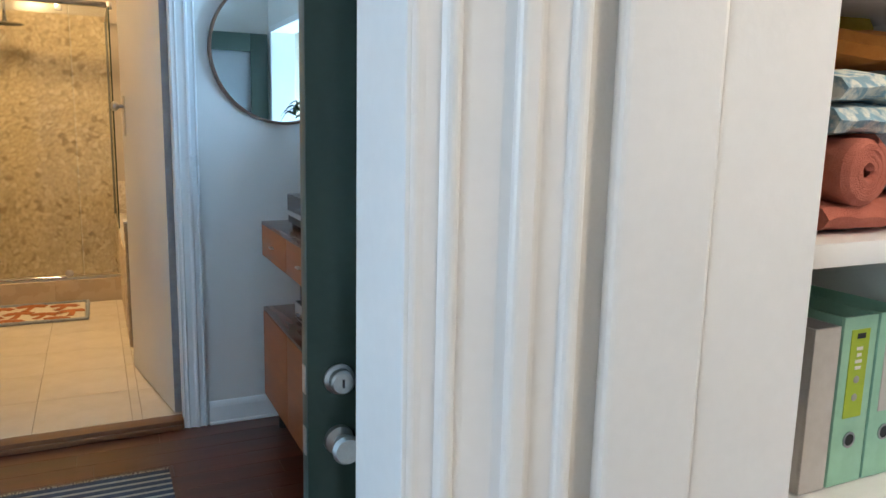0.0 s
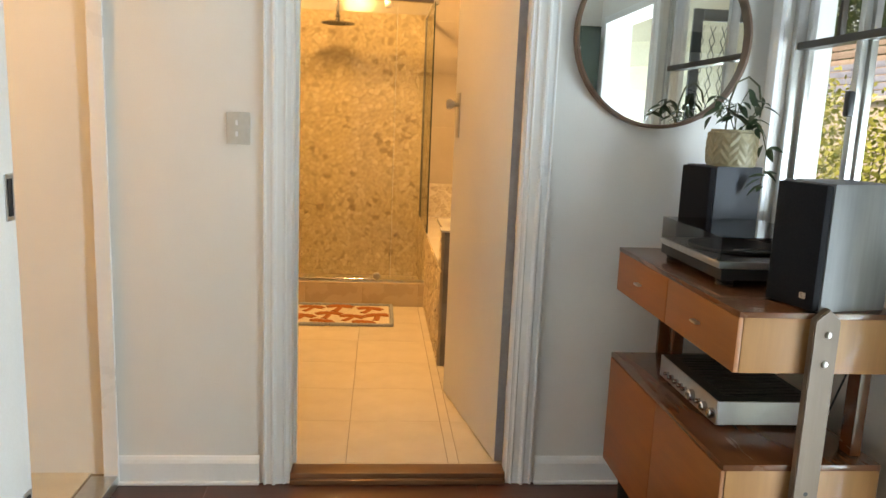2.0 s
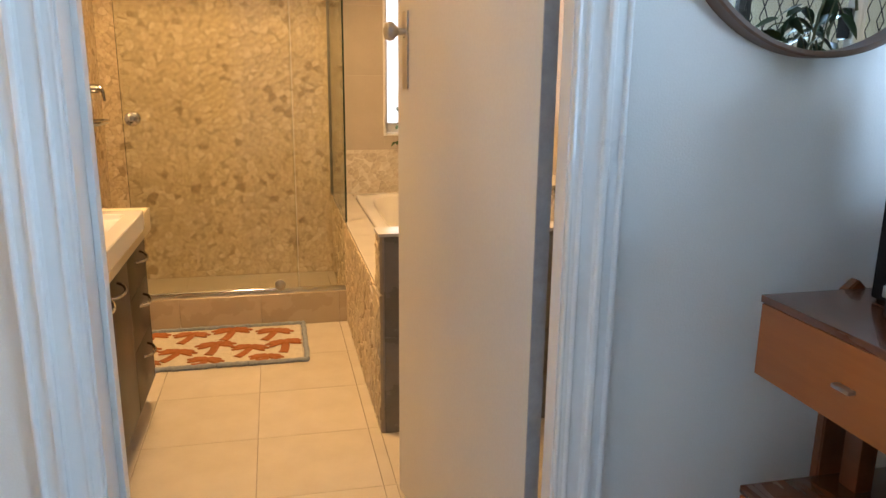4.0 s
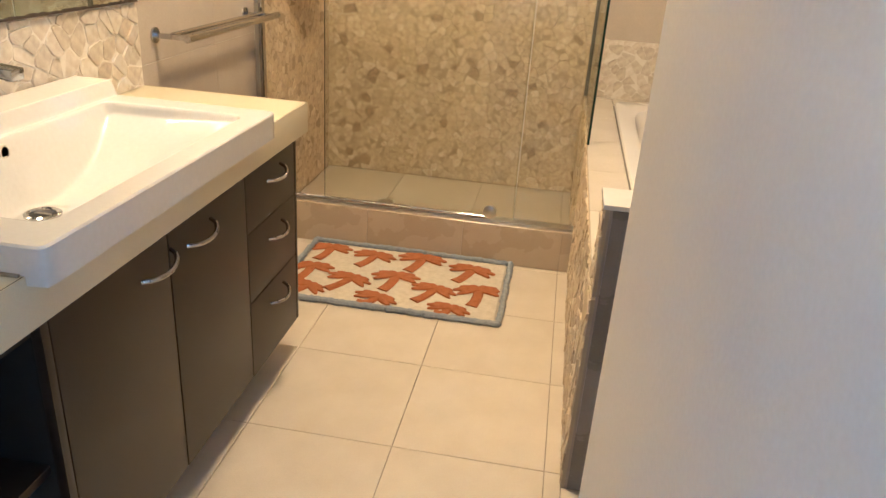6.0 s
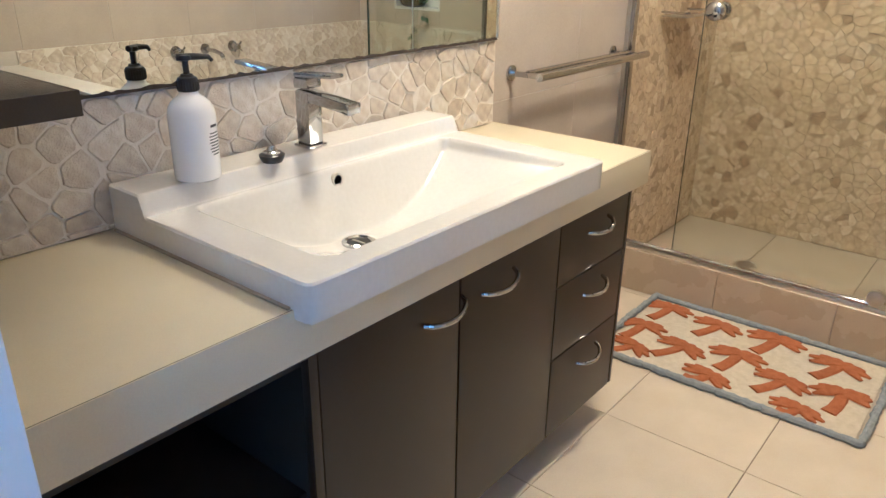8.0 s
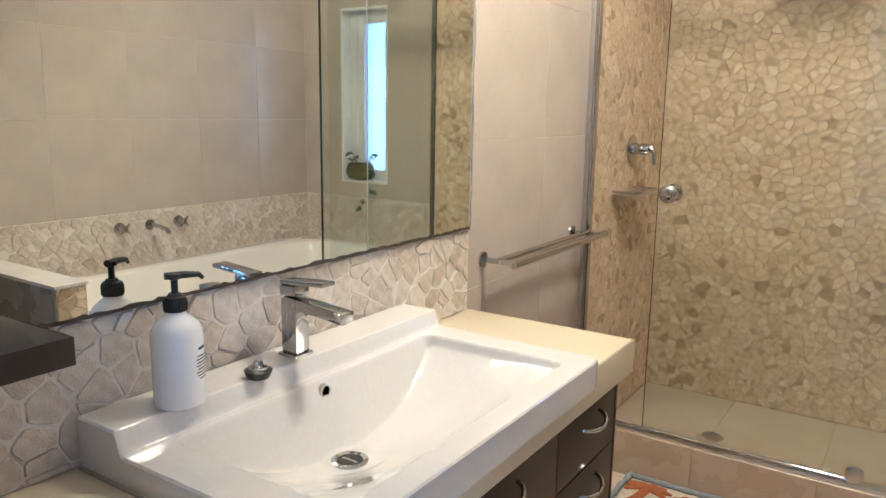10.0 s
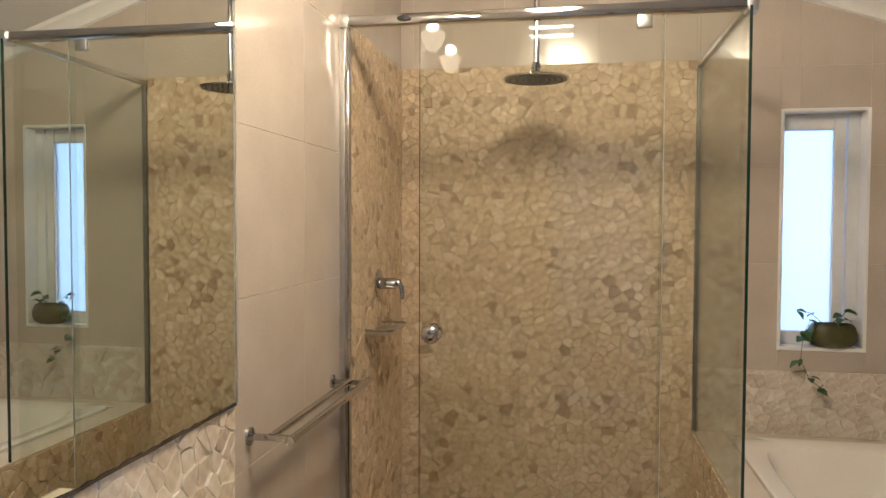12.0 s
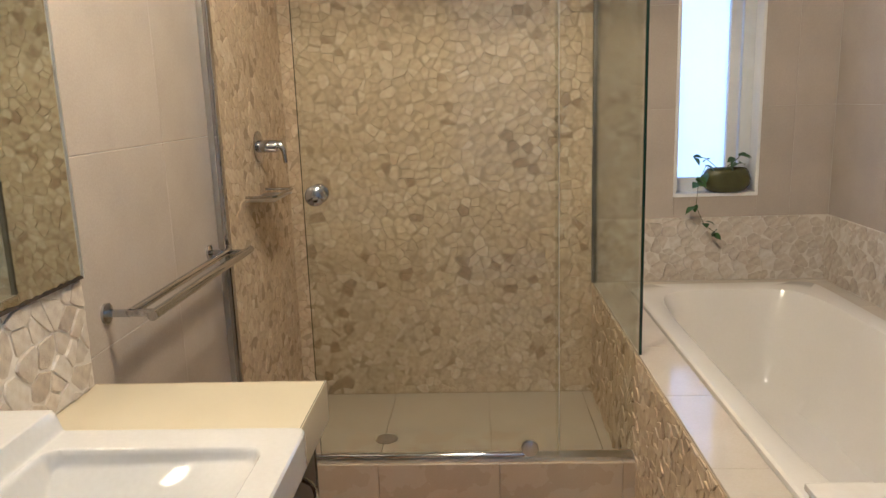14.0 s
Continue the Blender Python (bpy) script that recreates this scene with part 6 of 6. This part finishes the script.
def shrub(name, centre, r, h, n, mat, label, seed, size=0.05):
    """A leafy shrub: forked twigs and many small leaves in an uneven crown."""
    rnd = random.Random(seed)
    cx, cy, cz = centre
    t = thing(name, centre, label, "shrub")
    tw, lf = bm_new(), bm_new()
    for i in range(14):
        a, q = rnd.uniform(0, 6.28), rnd.uniform(0.3, 0.9)
        tip = (cx + r * q * math.cos(a), cy + r * q * math.sin(a), cz + h * rnd.uniform(0.5, 0.95))
        tube(tw, [(cx, cy, cz - 0.02), ((cx + tip[0]) / 2 + rnd.uniform(-.05, .05), (cy + tip[1]) / 2, cz + h * 0.35), tip], 0.01, 5, radii=[0.018, 0.010, 0.003])
    lobes = [(cx + r * 0.6 * math.cos(k * 1.3), cy + r * 0.6 * math.sin(k * 1.3), cz + h * rnd.uniform(0.4, 0.8), r * rnd.uniform(0.35, 0.6)) for k in range(8)]
    for i in range(n):
        lx, ly, lz, lr = rnd.choice(lobes)
        d = Vector((rnd.gauss(0, 1), rnd.gauss(0, 1), rnd.gauss(0, 0.9))).normalized() * lr * rnd.uniform(0.55, 1.05)
        p = Vector((lx, ly, lz)) + d
        if p.z < cz + 0.04:
            continue
        a = Vector((rnd.gauss(0, 1), rnd.gauss(0, 1), rnd.gauss(0, 0.7))).normalized()
        b = a.cross(Vector((rnd.gauss(0, 1), rnd.gauss(0, 1), rnd.gauss(0, 1)))).normalized()
        s = size * rnd.uniform(0.6, 1.3)
        v = [lf.verts.new(p), lf.verts.new(p + a * s * 0.5 + b * s * 0.28), lf.verts.new(p + a * s), lf.verts.new(p + a * s * 0.5 - b * s * 0.28)]
        lf.faces.new(v)
    part("twigs", tw, STEM, t)
    part("foliage", lf, mat, t, smooth=False)


LIMEY = mottled("yellow_green_leaves", (0.22, 0.27, 0.04), (0.36, 0.40, 0.09), 4, 0.6, 0.7)
GREENL = mottled("mid_green_leaves", (0.05, 0.10, 0.03), (0.09, 0.15, 0.05), 4, 0.6, 0.7)
shrub("shrub", (3.75, 6.75, -0.62), 1.10, 2.80, 11000, LIMEY, "yellow-green feathery shrub outside the window", 1)
shrub("shrub", (3.3, 5.2, -0.62), 0.6, 1.75, 3200, GREENL, "green leafy shrub under the window", 2)
shrub("shrub", (4.4, 8.0, -0.62), 0.8, 1.5, 3200, GREENL, "green leafy shrub by the garden wall", 3)
shrub("shrub", (8.6, 13.2, -0.62), 1.5, 5.0, 6000, GREENL, "green foliage hanging over the fence", 4, 0.07)
for i, (x, y) in enumerate(((9.8, 13.2), (11.5, 17.5), (13, 21), (10, 16.5))):
    rnd = random.Random(40 + i)
    tr = thing("tree", (x, y, -0.62), "leafy garden tree beyond the fence", "tree")
    tk, lf = bm_new(), bm_new()
    tube(tk, [(x, y, -0.7), (x + 0.1, y, 0.8), (x, y + 0.1, 2.2), (x - 0.1, y, 3.4)], 0.15, 8, radii=[0.17, 0.13, 0.10, 0.04])
    lobes = []
    for k in range(10):
        a = rnd.uniform(0, 6.28)
        tip = (x + rnd.uniform(0.8, 1.9) * math.cos(a), y + rnd.uniform(0.8, 1.9) * math.sin(a), rnd.uniform(2.9, 5.6))
        tube(tk, [(x, y, rnd.uniform(1.2, 2.6)), ((x + tip[0]) / 2, (y + tip[1]) / 2, tip[2] - 0.5), tip], 0.05, 6, radii=[0.06, 0.035, 0.01])
        lobes.append((*tip, rnd.uniform(0.5, 1.0)))
    for k in range(4200):
        lx, ly, lz, lr = rnd.choice(lobes)
        p = Vector((lx, ly, lz)) + Vector((rnd.gauss(0, 1), rnd.gauss(0, 1), rnd.gauss(0, 0.8))).normalized() * lr * rnd.uniform(0.4, 1.1)
        a = Vector((rnd.gauss(0, 1), rnd.gauss(0, 1), rnd.gauss(0, 0.7))).normalized()
        b = a.cross(Vector((0.3, 0.7, 0.6))).normalized()
        s = rnd.uniform(0.08, 0.17)
        lf.faces.new([lf.verts.new(p), lf.verts.new(p + a * s * 0.5 + b * s * 0.3), lf.verts.new(p + a * s), lf.verts.new(p + a * s * 0.5 - b * s * 0.3)])
    part("trunk", tk, STEM, tr)
    part("crown", lf, GREENL, tr, smooth=False)

# ---- pieces: tiles, stones and boards ----
TILE = {}


def tile_piece(name, parent, mat, axis, at, w, h, t=0.006, bevel=0.0012):
    """One tile with eased edges. axis: its normal (x, -x, y, -y or z); at: the middle of its back; w by h."""
    key = (round(w, 4), round(h, 4), t, mat.name)
    if key not in TILE:
        bm = bm_new()
        a, b, e = w / 2, h / 2, bevel
        ring = lambda u, v, z: [bm.verts.new(p) for p in ((-u, -v, z), (u, -v, z), (u, v, z), (-u, v, z))]
        r0, r1, r2 = ring(a, b, 0), ring(a, b, t - e), ring(a - e, b - e, t)
        for p, q in ((r0, r1), (r1, r2)):
            for k in range(4):
                bm.faces.new((p[k], p[(k + 1) % 4], q[(k + 1) % 4], q[k]))
        bm.faces.new(r2)
        me = bpy.data.meshes.new(name)
        bm.to_mesh(me)
        bm.free()
        me.materials.append(mat)
        TILE[key] = me
    ob = new(name, TILE[key])
    ob.parent = parent
    rot = {"z": Euler((0, 0, 0)), "-y": Euler((radians(90), 0, 0)), "x": Euler((radians(90), 0, radians(90))), "-x": Euler((radians(90), 0, radians(-90)))}[axis]
    ob.matrix_basis = Matrix.LocRotScale(Vector(at) - ORIGIN[parent.as_pointer()], rot, None)
    return ob


def tile_field(name, parent, mat, axis, plane, us, vs, gap=0.002, t=0.006, skip=None):
    """Tiles between the joint lines us and vs on a plane; skip(u0, u1, v0, v1) leaves one out."""
    for u0, u1 in zip(us, us[1:]):
        for v0, v1 in zip(vs, vs[1:]):
            if u1 - u0 < 0.012 or v1 - v0 < 0.012 or (skip and skip(u0, u1, v0, v1)):
                continue
            u, v = (u0 + u1) / 2, (v0 + v1) / 2
            at = {"z": (u, v, plane), "-y": (u, plane, v), "x": (plane, u, v), "-x": (plane, u, v)}[axis]
            tile_piece(name, parent, mat, axis, at, u1 - u0 - gap, v1 - v0 - gap, t)


def lines(first, stepw, lo, hi):
    k = math.ceil((lo - first) / stepw - 1e-6)
    out = [lo]
    while first + k * stepw < hi - 1e-6:
        if first + k * stepw > lo + 1e-6:
            out.append(first + k * stepw)
        k += 1
    return out + [hi]


T = 0.4185
tile_field("tile", floor_bath, FLOOR_TILE, "z", -0.006, lines(-0.047, T, XL, BF - 0.004), lines(5.634, T, 3.948, HY0 + 0.004))
tile_field("tile", floor_bath, FLOOR_TILE, "z", -0.006, lines(-0.047, T, BF - 0.004, XR), lines(5.634, T, 3.948, NY0 + 0.004))
tile_field("tile", floor_side, FLOOR_TILE, "z", F + 0.035, lines(-1.30, 0.30, -2.55, SX - 0.10), lines(3.62, 0.30, 2.1, YW))
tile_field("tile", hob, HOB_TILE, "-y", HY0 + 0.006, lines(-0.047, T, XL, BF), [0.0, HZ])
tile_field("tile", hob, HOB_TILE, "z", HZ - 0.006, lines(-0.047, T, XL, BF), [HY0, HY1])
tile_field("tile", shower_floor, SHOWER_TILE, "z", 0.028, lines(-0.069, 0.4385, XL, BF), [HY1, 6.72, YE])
# vanity wall: taupe tiles
WT = 0.439
tile_field("tile", wall_vanity, WALL_TILE, "x", XL - 0.006, [5.662, 6.165, 6.545], lines(0.876, WT, 0.0, 3.2))
tile_field("tile", wall_vanity, WALL_TILE, "x", XL - 0.006, lines(5.662, 0.5, YB, 5.662), [0.0, 0.437, 0.82])
tile_field("tile", wall_vanity, WALL_TILE, "x", XL - 0.006, lines(5.662, 0.5, YB, 5.662), lines(1.062, WT * 1.3, 1.062, 3.2))
tile_field("tile", wall_vanity, WALL_TILE, "x", XL - 0.006, [6.545, 6.98, 7.47], [2.24, 2.72, 3.2])
# end wall: tiles above the stone and round the window
gx = lines(0.845, 0.435, 0.425, XR)
tile_field("tile", wall_end, WALL_TILE, "-y", YE + 0.006, lines(0.845, 0.435, XL, 0.425), [2.24, 2.64, 3.08, 3.3])
us = sorted({*gx, WX0, WX1})
vs_ = sorted({0.850, 1.33, 1.765, 2.20, 2.64, 3.0, WZ0, WZ1})
for u0, u1 in ((0.425, WX0), (WX1, XR)):
    tile_field("tile", wall_end, WALL_TILE, "-y", YE + 0.006, [u for u in us if u0 <= u <= u1], [0.850, 1.33, 1.765, 2.20, 2.64, 3.0])
mid = [u for u in us if WX0 <= u <= WX1]
tile_field("tile", wall_end, WALL_TILE, "-y", YE + 0.006, mid, [0.850, WZ0])
tile_field("tile", wall_end, WALL_TILE, "-y", YE + 0.006, mid, [WZ1, 2.20, 2.64, 3.0])
# bath wall
tile_field("tile", wall_bath, WALL_TILE, "-x", XR + 0.006, lines(7.05, 0.435, YB, YE), [0.850, 1.33, 1.765, 2.20, 2.6])
tile_field("tile", wall_bath, WALL_TILE, "-x", XR + 0.006, lines(7.05, 0.435, YB, NY0), [0.0, 0.45, 0.850])
# nib wall, bath deck
tile_field("tile", nib, NIB_TILE, "-y", NY0 + 0.006, lines(0.85, T, BF, XR), [0.0, 0.39, NZ - 0.013])
DECKT = mottled("pale_deck_tile", (0.60, 0.54, 0.45), (0.67, 0.61, 0.52), 6, 0.06, 0.14, 0.0, 200, per_piece=0.02)
deck_us = [BF - 0.002, tx0 - 0.002]
tile_field("tile", surround, DECKT, "z", DZ - 0.008, deck_us, lines(5.75, T, NY1, YE), t=0.008)
fill = bm_new()
box(fill, tx0 - 0.02, tx1 + 0.02, NY1, ty0 + 0.03, DZ - 0.05, DZ - 0.008)
box(fill, tx1 - 0.02, XR, NY1, YE, DZ - 0.05, DZ - 0.008)
box(fill, tx0, tx1, ty1 - 0.03, YE, DZ - 0.05, DZ - 0.008)
structure("trim_bath_deck", fill, GROUT_PALE, "mortar bed under the deck tiles round the bath", "bath surround")
tile_field("tile", surround, DECKT, "z", DZ - 0.008, [tx0 - 0.002, 0.95, tx1 + 0.002], [NY1, ty0 + 0.002], t=0.008)
tile_field("tile", surround, DECKT, "z", DZ - 0.008, [tx0 - 0.002, 0.95, tx1 + 0.002], [ty1 - 0.002, YE], t=0.008)
tile_field("tile", surround, DECKT, "z", DZ - 0.008, [tx1 - 0.002, XR], lines(5.75, T, NY1, YE), t=0.008)


def chips(width, height, cell, seed, jitter=0.62):
    """Irregular stone outlines that fill width by height: cells round scattered seeds, clipped and eased."""
    rnd = random.Random(seed)
    nx, ny = max(2, round(width / (cell * 1.14))), max(2, round(height / (cell * 0.88)))
    cw, ch = width / nx, height / ny
    seeds = {}
    for i in range(-2, nx + 2):
        for j in range(-2, ny + 2):
            seeds[i, j] = ((i + 0.5 + (0.2 if j % 2 else -0.2) + rnd.uniform(-jitter, jitter)) * cw, (j + 0.5 + rnd.uniform(-jitter, jitter) * 0.8) * ch)
    out = []
    for i in range(-1, nx + 1):
        for j in range(-1, ny + 1):
            px, py = seeds[i, j]
            poly = [(max(0, px - 2 * cw), max(0, py - 2 * ch)), (min(width, px + 2 * cw), max(0, py - 2 * ch)), (min(width, px + 2 * cw), min(height, py + 2 * ch)), (max(0, px - 2 * cw), min(height, py + 2 * ch))]
            if poly[1][0] - poly[0][0] < 0.004 or poly[2][1] - poly[1][1] < 0.004:
                continue
            for di in (-2, -1, 0, 1, 2):
                for dj in (-2, -1, 0, 1, 2):
                    if (di or dj) and (i + di, j + dj) in seeds and poly:
                        qx, qy = seeds[i + di, j + dj]
                        nx_, ny_ = qx - px, qy - py
                        lim = (qx * qx + qy * qy - px * px - py * py) / 2
                        new_poly = []
                        for k in range(len(poly)):
                            a, b = poly[k], poly[(k + 1) % len(poly)]
                            da, db = a[0] * nx_ + a[1] * ny_ - lim, b[0] * nx_ + b[1] * ny_ - lim
                            if da <= 0:
                                new_poly.append(a)
                            if da * db < 0:
                                f = da / (da - db)
                                new_poly.append((a[0] + f * (b[0] - a[0]), a[1] + f * (b[1] - a[1])))
                        poly = new_poly
            if len(poly) < 3:
                continue
            area = abs(sum(a[0] * b[1] - b[0] * a[1] for a, b in zip(poly, poly[1:] + poly[:1]))) / 2
            if area < 0.00006:
                continue
            out.append(poly)
    return out


def stone_verts(poly, gap, thick, rnd, tilt):
    """Rings of one chip: foot, shoulder and top, corners eased, the top slightly tipped."""
    cx, cy = sum(p[0] for p in poly) / len(poly), sum(p[1] for p in poly) / len(poly)
    eased = []
    for k in range(len(poly)):
        a, b = poly[k], poly[(k + 1) % len(poly)]
        f = rnd.uniform(0.07, 0.20)
        eased.append((a[0] + f * (b[0] - a[0]), a[1] + f * (b[1] - a[1])))
        eased.append((b[0] - f * (b[0] - a[0]), b[1] - f * (b[1] - a[1])))
    size = max(0.006, math.sqrt(sum((p[0] - cx) ** 2 + (p[1] - cy) ** 2 for p in eased) / len(eased)))
    sh = lambda p, g: (cx + (p[0] - cx) * max(0.2, 1 - g / size), cy + (p[1] - cy) * max(0.2, 1 - g / size))
    t = thick * rnd.uniform(0.62, 1.20)
    tu, tv = rnd.uniform(-tilt, tilt), rnd.uniform(-tilt, tilt)
    rings = []
    for g, z in ((gap, -0.003), (gap + 0.0004, t * 0.72), (gap + 0.0022, t)):
        rings.append([(*sh(p, g), z + ((p[0] - cx) * tu + (p[1] - cy) * tv if z > 0 else 0)) for p in eased])
    return rings


def stone_panel(parent, origin, u, v, n, width, height, cell, seed, mat_piece, mat_joined, near, hole=None, thick=0.007, gap=0.0006, tilt=0.10, label="split stone chips"):
    """A face of stone chips; the ones for which near(u, v) holds are pieces of their own, 300 at most."""
    o, u, v, n = Vector(origin), Vector(u), Vector(v), Vector(n)
    rnd = random.Random(seed + 100)
    base = ORIGIN[parent.as_pointer()]
    rest_v, rest_f, count = [], [], 0
    for poly in chips(width, height, cell, seed):
        cu, cv = sum(p[0] for p in poly) / len(poly), sum(p[1] for p in poly) / len(poly)
        if hole and hole(cu, cv):
            continue
        rings = stone_verts(poly, gap, thick, rnd, tilt)
        k = len(rings[0])
        co = [o + u * a + v * b + n * c for ring in rings for a, b, c in ring]
        fs = [[r * k + i, r * k + (i + 1) % k, (r + 1) * k + (i + 1) % k, (r + 1) * k + i] for r in (0, 1) for i in range(k)] + [[2 * k + i for i in range(k)]]
        if count < 300 and near(cu, cv):
            count += 1
            mid_ = o + u * cu + v * cv
            me = bpy.data.meshes.new("stone")
            me.from_pydata([c - mid_ for c in co], [], fs)
            me.materials.append(mat_piece)
            ob = new("stone", me)
            ob.parent = parent
            ob.location = mid_ - base
        else:
            s = len(rest_v)
            rest_v += [c - base for c in co]
            rest_f += [[s + i for i in f] for f in fs]
    if rest_v:
        me = bpy.data.meshes.new("stones")
        me.from_pydata(rest_v, [], rest_f)
        me.materials.append(mat_joined)
        ob = new("stones", me)
        ob.parent = parent
        tagged(ob, label, kind="stuff")


bed = bm_new()
box(bed, XL, 0.425, YE - 0.0058, YE + 0.006, 0.03, 2.24)
structure("trim_stone_bed_end", bed, STONE_GROUT, "sandy grout between the shower stones", "grout")
structure("trim_stone_bed_side", bx(XL - 0.006, XL + 0.0050, 6.575, YE, 0.03, 2.24), STONE_GROUT, "sandy grout between the shower stones", "grout")
pale = bm_new()
box(pale, XL - 0.006, XL + 0.0064, YB, 5.662, 0.82, 1.062)
box(pale, 0.425, XR, YE - 0.0048, YE + 0.006, DZ, 0.850)
box(pale, XR - 0.0048, XR + 0.006, NY1, YE, DZ, 0.850)
structure("trim_stone_bed_pale", pale, PALE_GROUT, "pale grout between the stones round bath and basin", "grout")
structure("trim_stone_bed_bath", bx(BF - 0.0034, BF + 0.006, NY0 + 0.006, YE, 0.0, DZ - 0.008), STONE_GROUT, "sandy grout between the stones of the bath front", "grout")
EX, EY, EZ = Vector((1, 0, 0)), Vector((0, 1, 0)), Vector((0, 0, 1))
stone_panel(wall_end, (XL, YE - 0.001, 0.036), EX, EZ, -EY, 0.425 - XL, 2.204, 0.042, 1, STONE, STONE_J, lambda a, b: 0.50 < a < 1.15 and 0.95 < b < 1.65, thick=0.008)
stone_panel(wall_vanity, (XL + 0.001, 6.575, 0.036), EY, EZ, EX, YE - 6.575, 2.204, 0.042, 2, STONE, STONE_J, lambda a, b: 0.75 < b < 1.65, thick=0.0062, tilt=0.025)
stone_panel(wall_vanity, (XL + 0.001, YB, 0.822), EY, EZ, EX, 5.660 - YB, 0.238, 0.056, 3, PALE, PALE_J, lambda a, b: True, thick=0.0095, gap=0.0022, tilt=0.05)
stone_panel(wall_end, (0.425, YE - 0.001, DZ + 0.002), EX, EZ, -EY, XR - 0.425, 0.848 - DZ, 0.048, 4, PALE, PALE_J, lambda a, b: True)
stone_panel(wall_bath, (XR - 0.001, NY1, DZ + 0.002), EY, EZ, -EX, YE - NY1, 0.848 - DZ, 0.056, 5, PALE, PALE_J, lambda a, b: True)
stone_panel(surround, (BF + 0.001, NY0 + 0.008, 0.004), EY, EZ, -EX, YE - NY0 - 0.01, DZ - 0.014, 0.046, 6, STONE, STONE_J, lambda a, b: a < 1.32 and b > 0.06, thick=0.008)

structure("trim_stone_bed_nib", bx(BF - 0.0034, BF + 0.0055, NY0 + 0.006, NY1 - 0.004, DZ, NZ - 0.0125), STONE_GROUT, "sandy grout between the stones of the low wall", "grout")
stone_panel(nib, (BF + 0.001, NY0 + 0.008, DZ + 0.004), EY, EZ, -EX, NY1 - NY0 - 0.014, NZ - DZ - 0.018, 0.046, 7, STONE, STONE_J, lambda a, b: True, thick=0.008)

# floorboards of the hall
rnd = random.Random(77)
y = 3.86
while y > 0.2:
    x = -0.945 - rnd.uniform(0, 0.9)
    while x < XE:
        l = rnd.uniform(0.9, 1.5)
        x0, x1 = max(x, -2.55 if y < 0.9 else SX), min(x + l, XE)
        if x1 - x0 > 0.02:
            tile_piece("floorboard", floor_hall, BOARD, "z", ((x0 + x1) / 2, y - 0.061, F - 0.004), round(x1 - x0 - 0.0015, 3), 0.1205, 0.004, 0.0008)
        x += l
    y -= 0.122
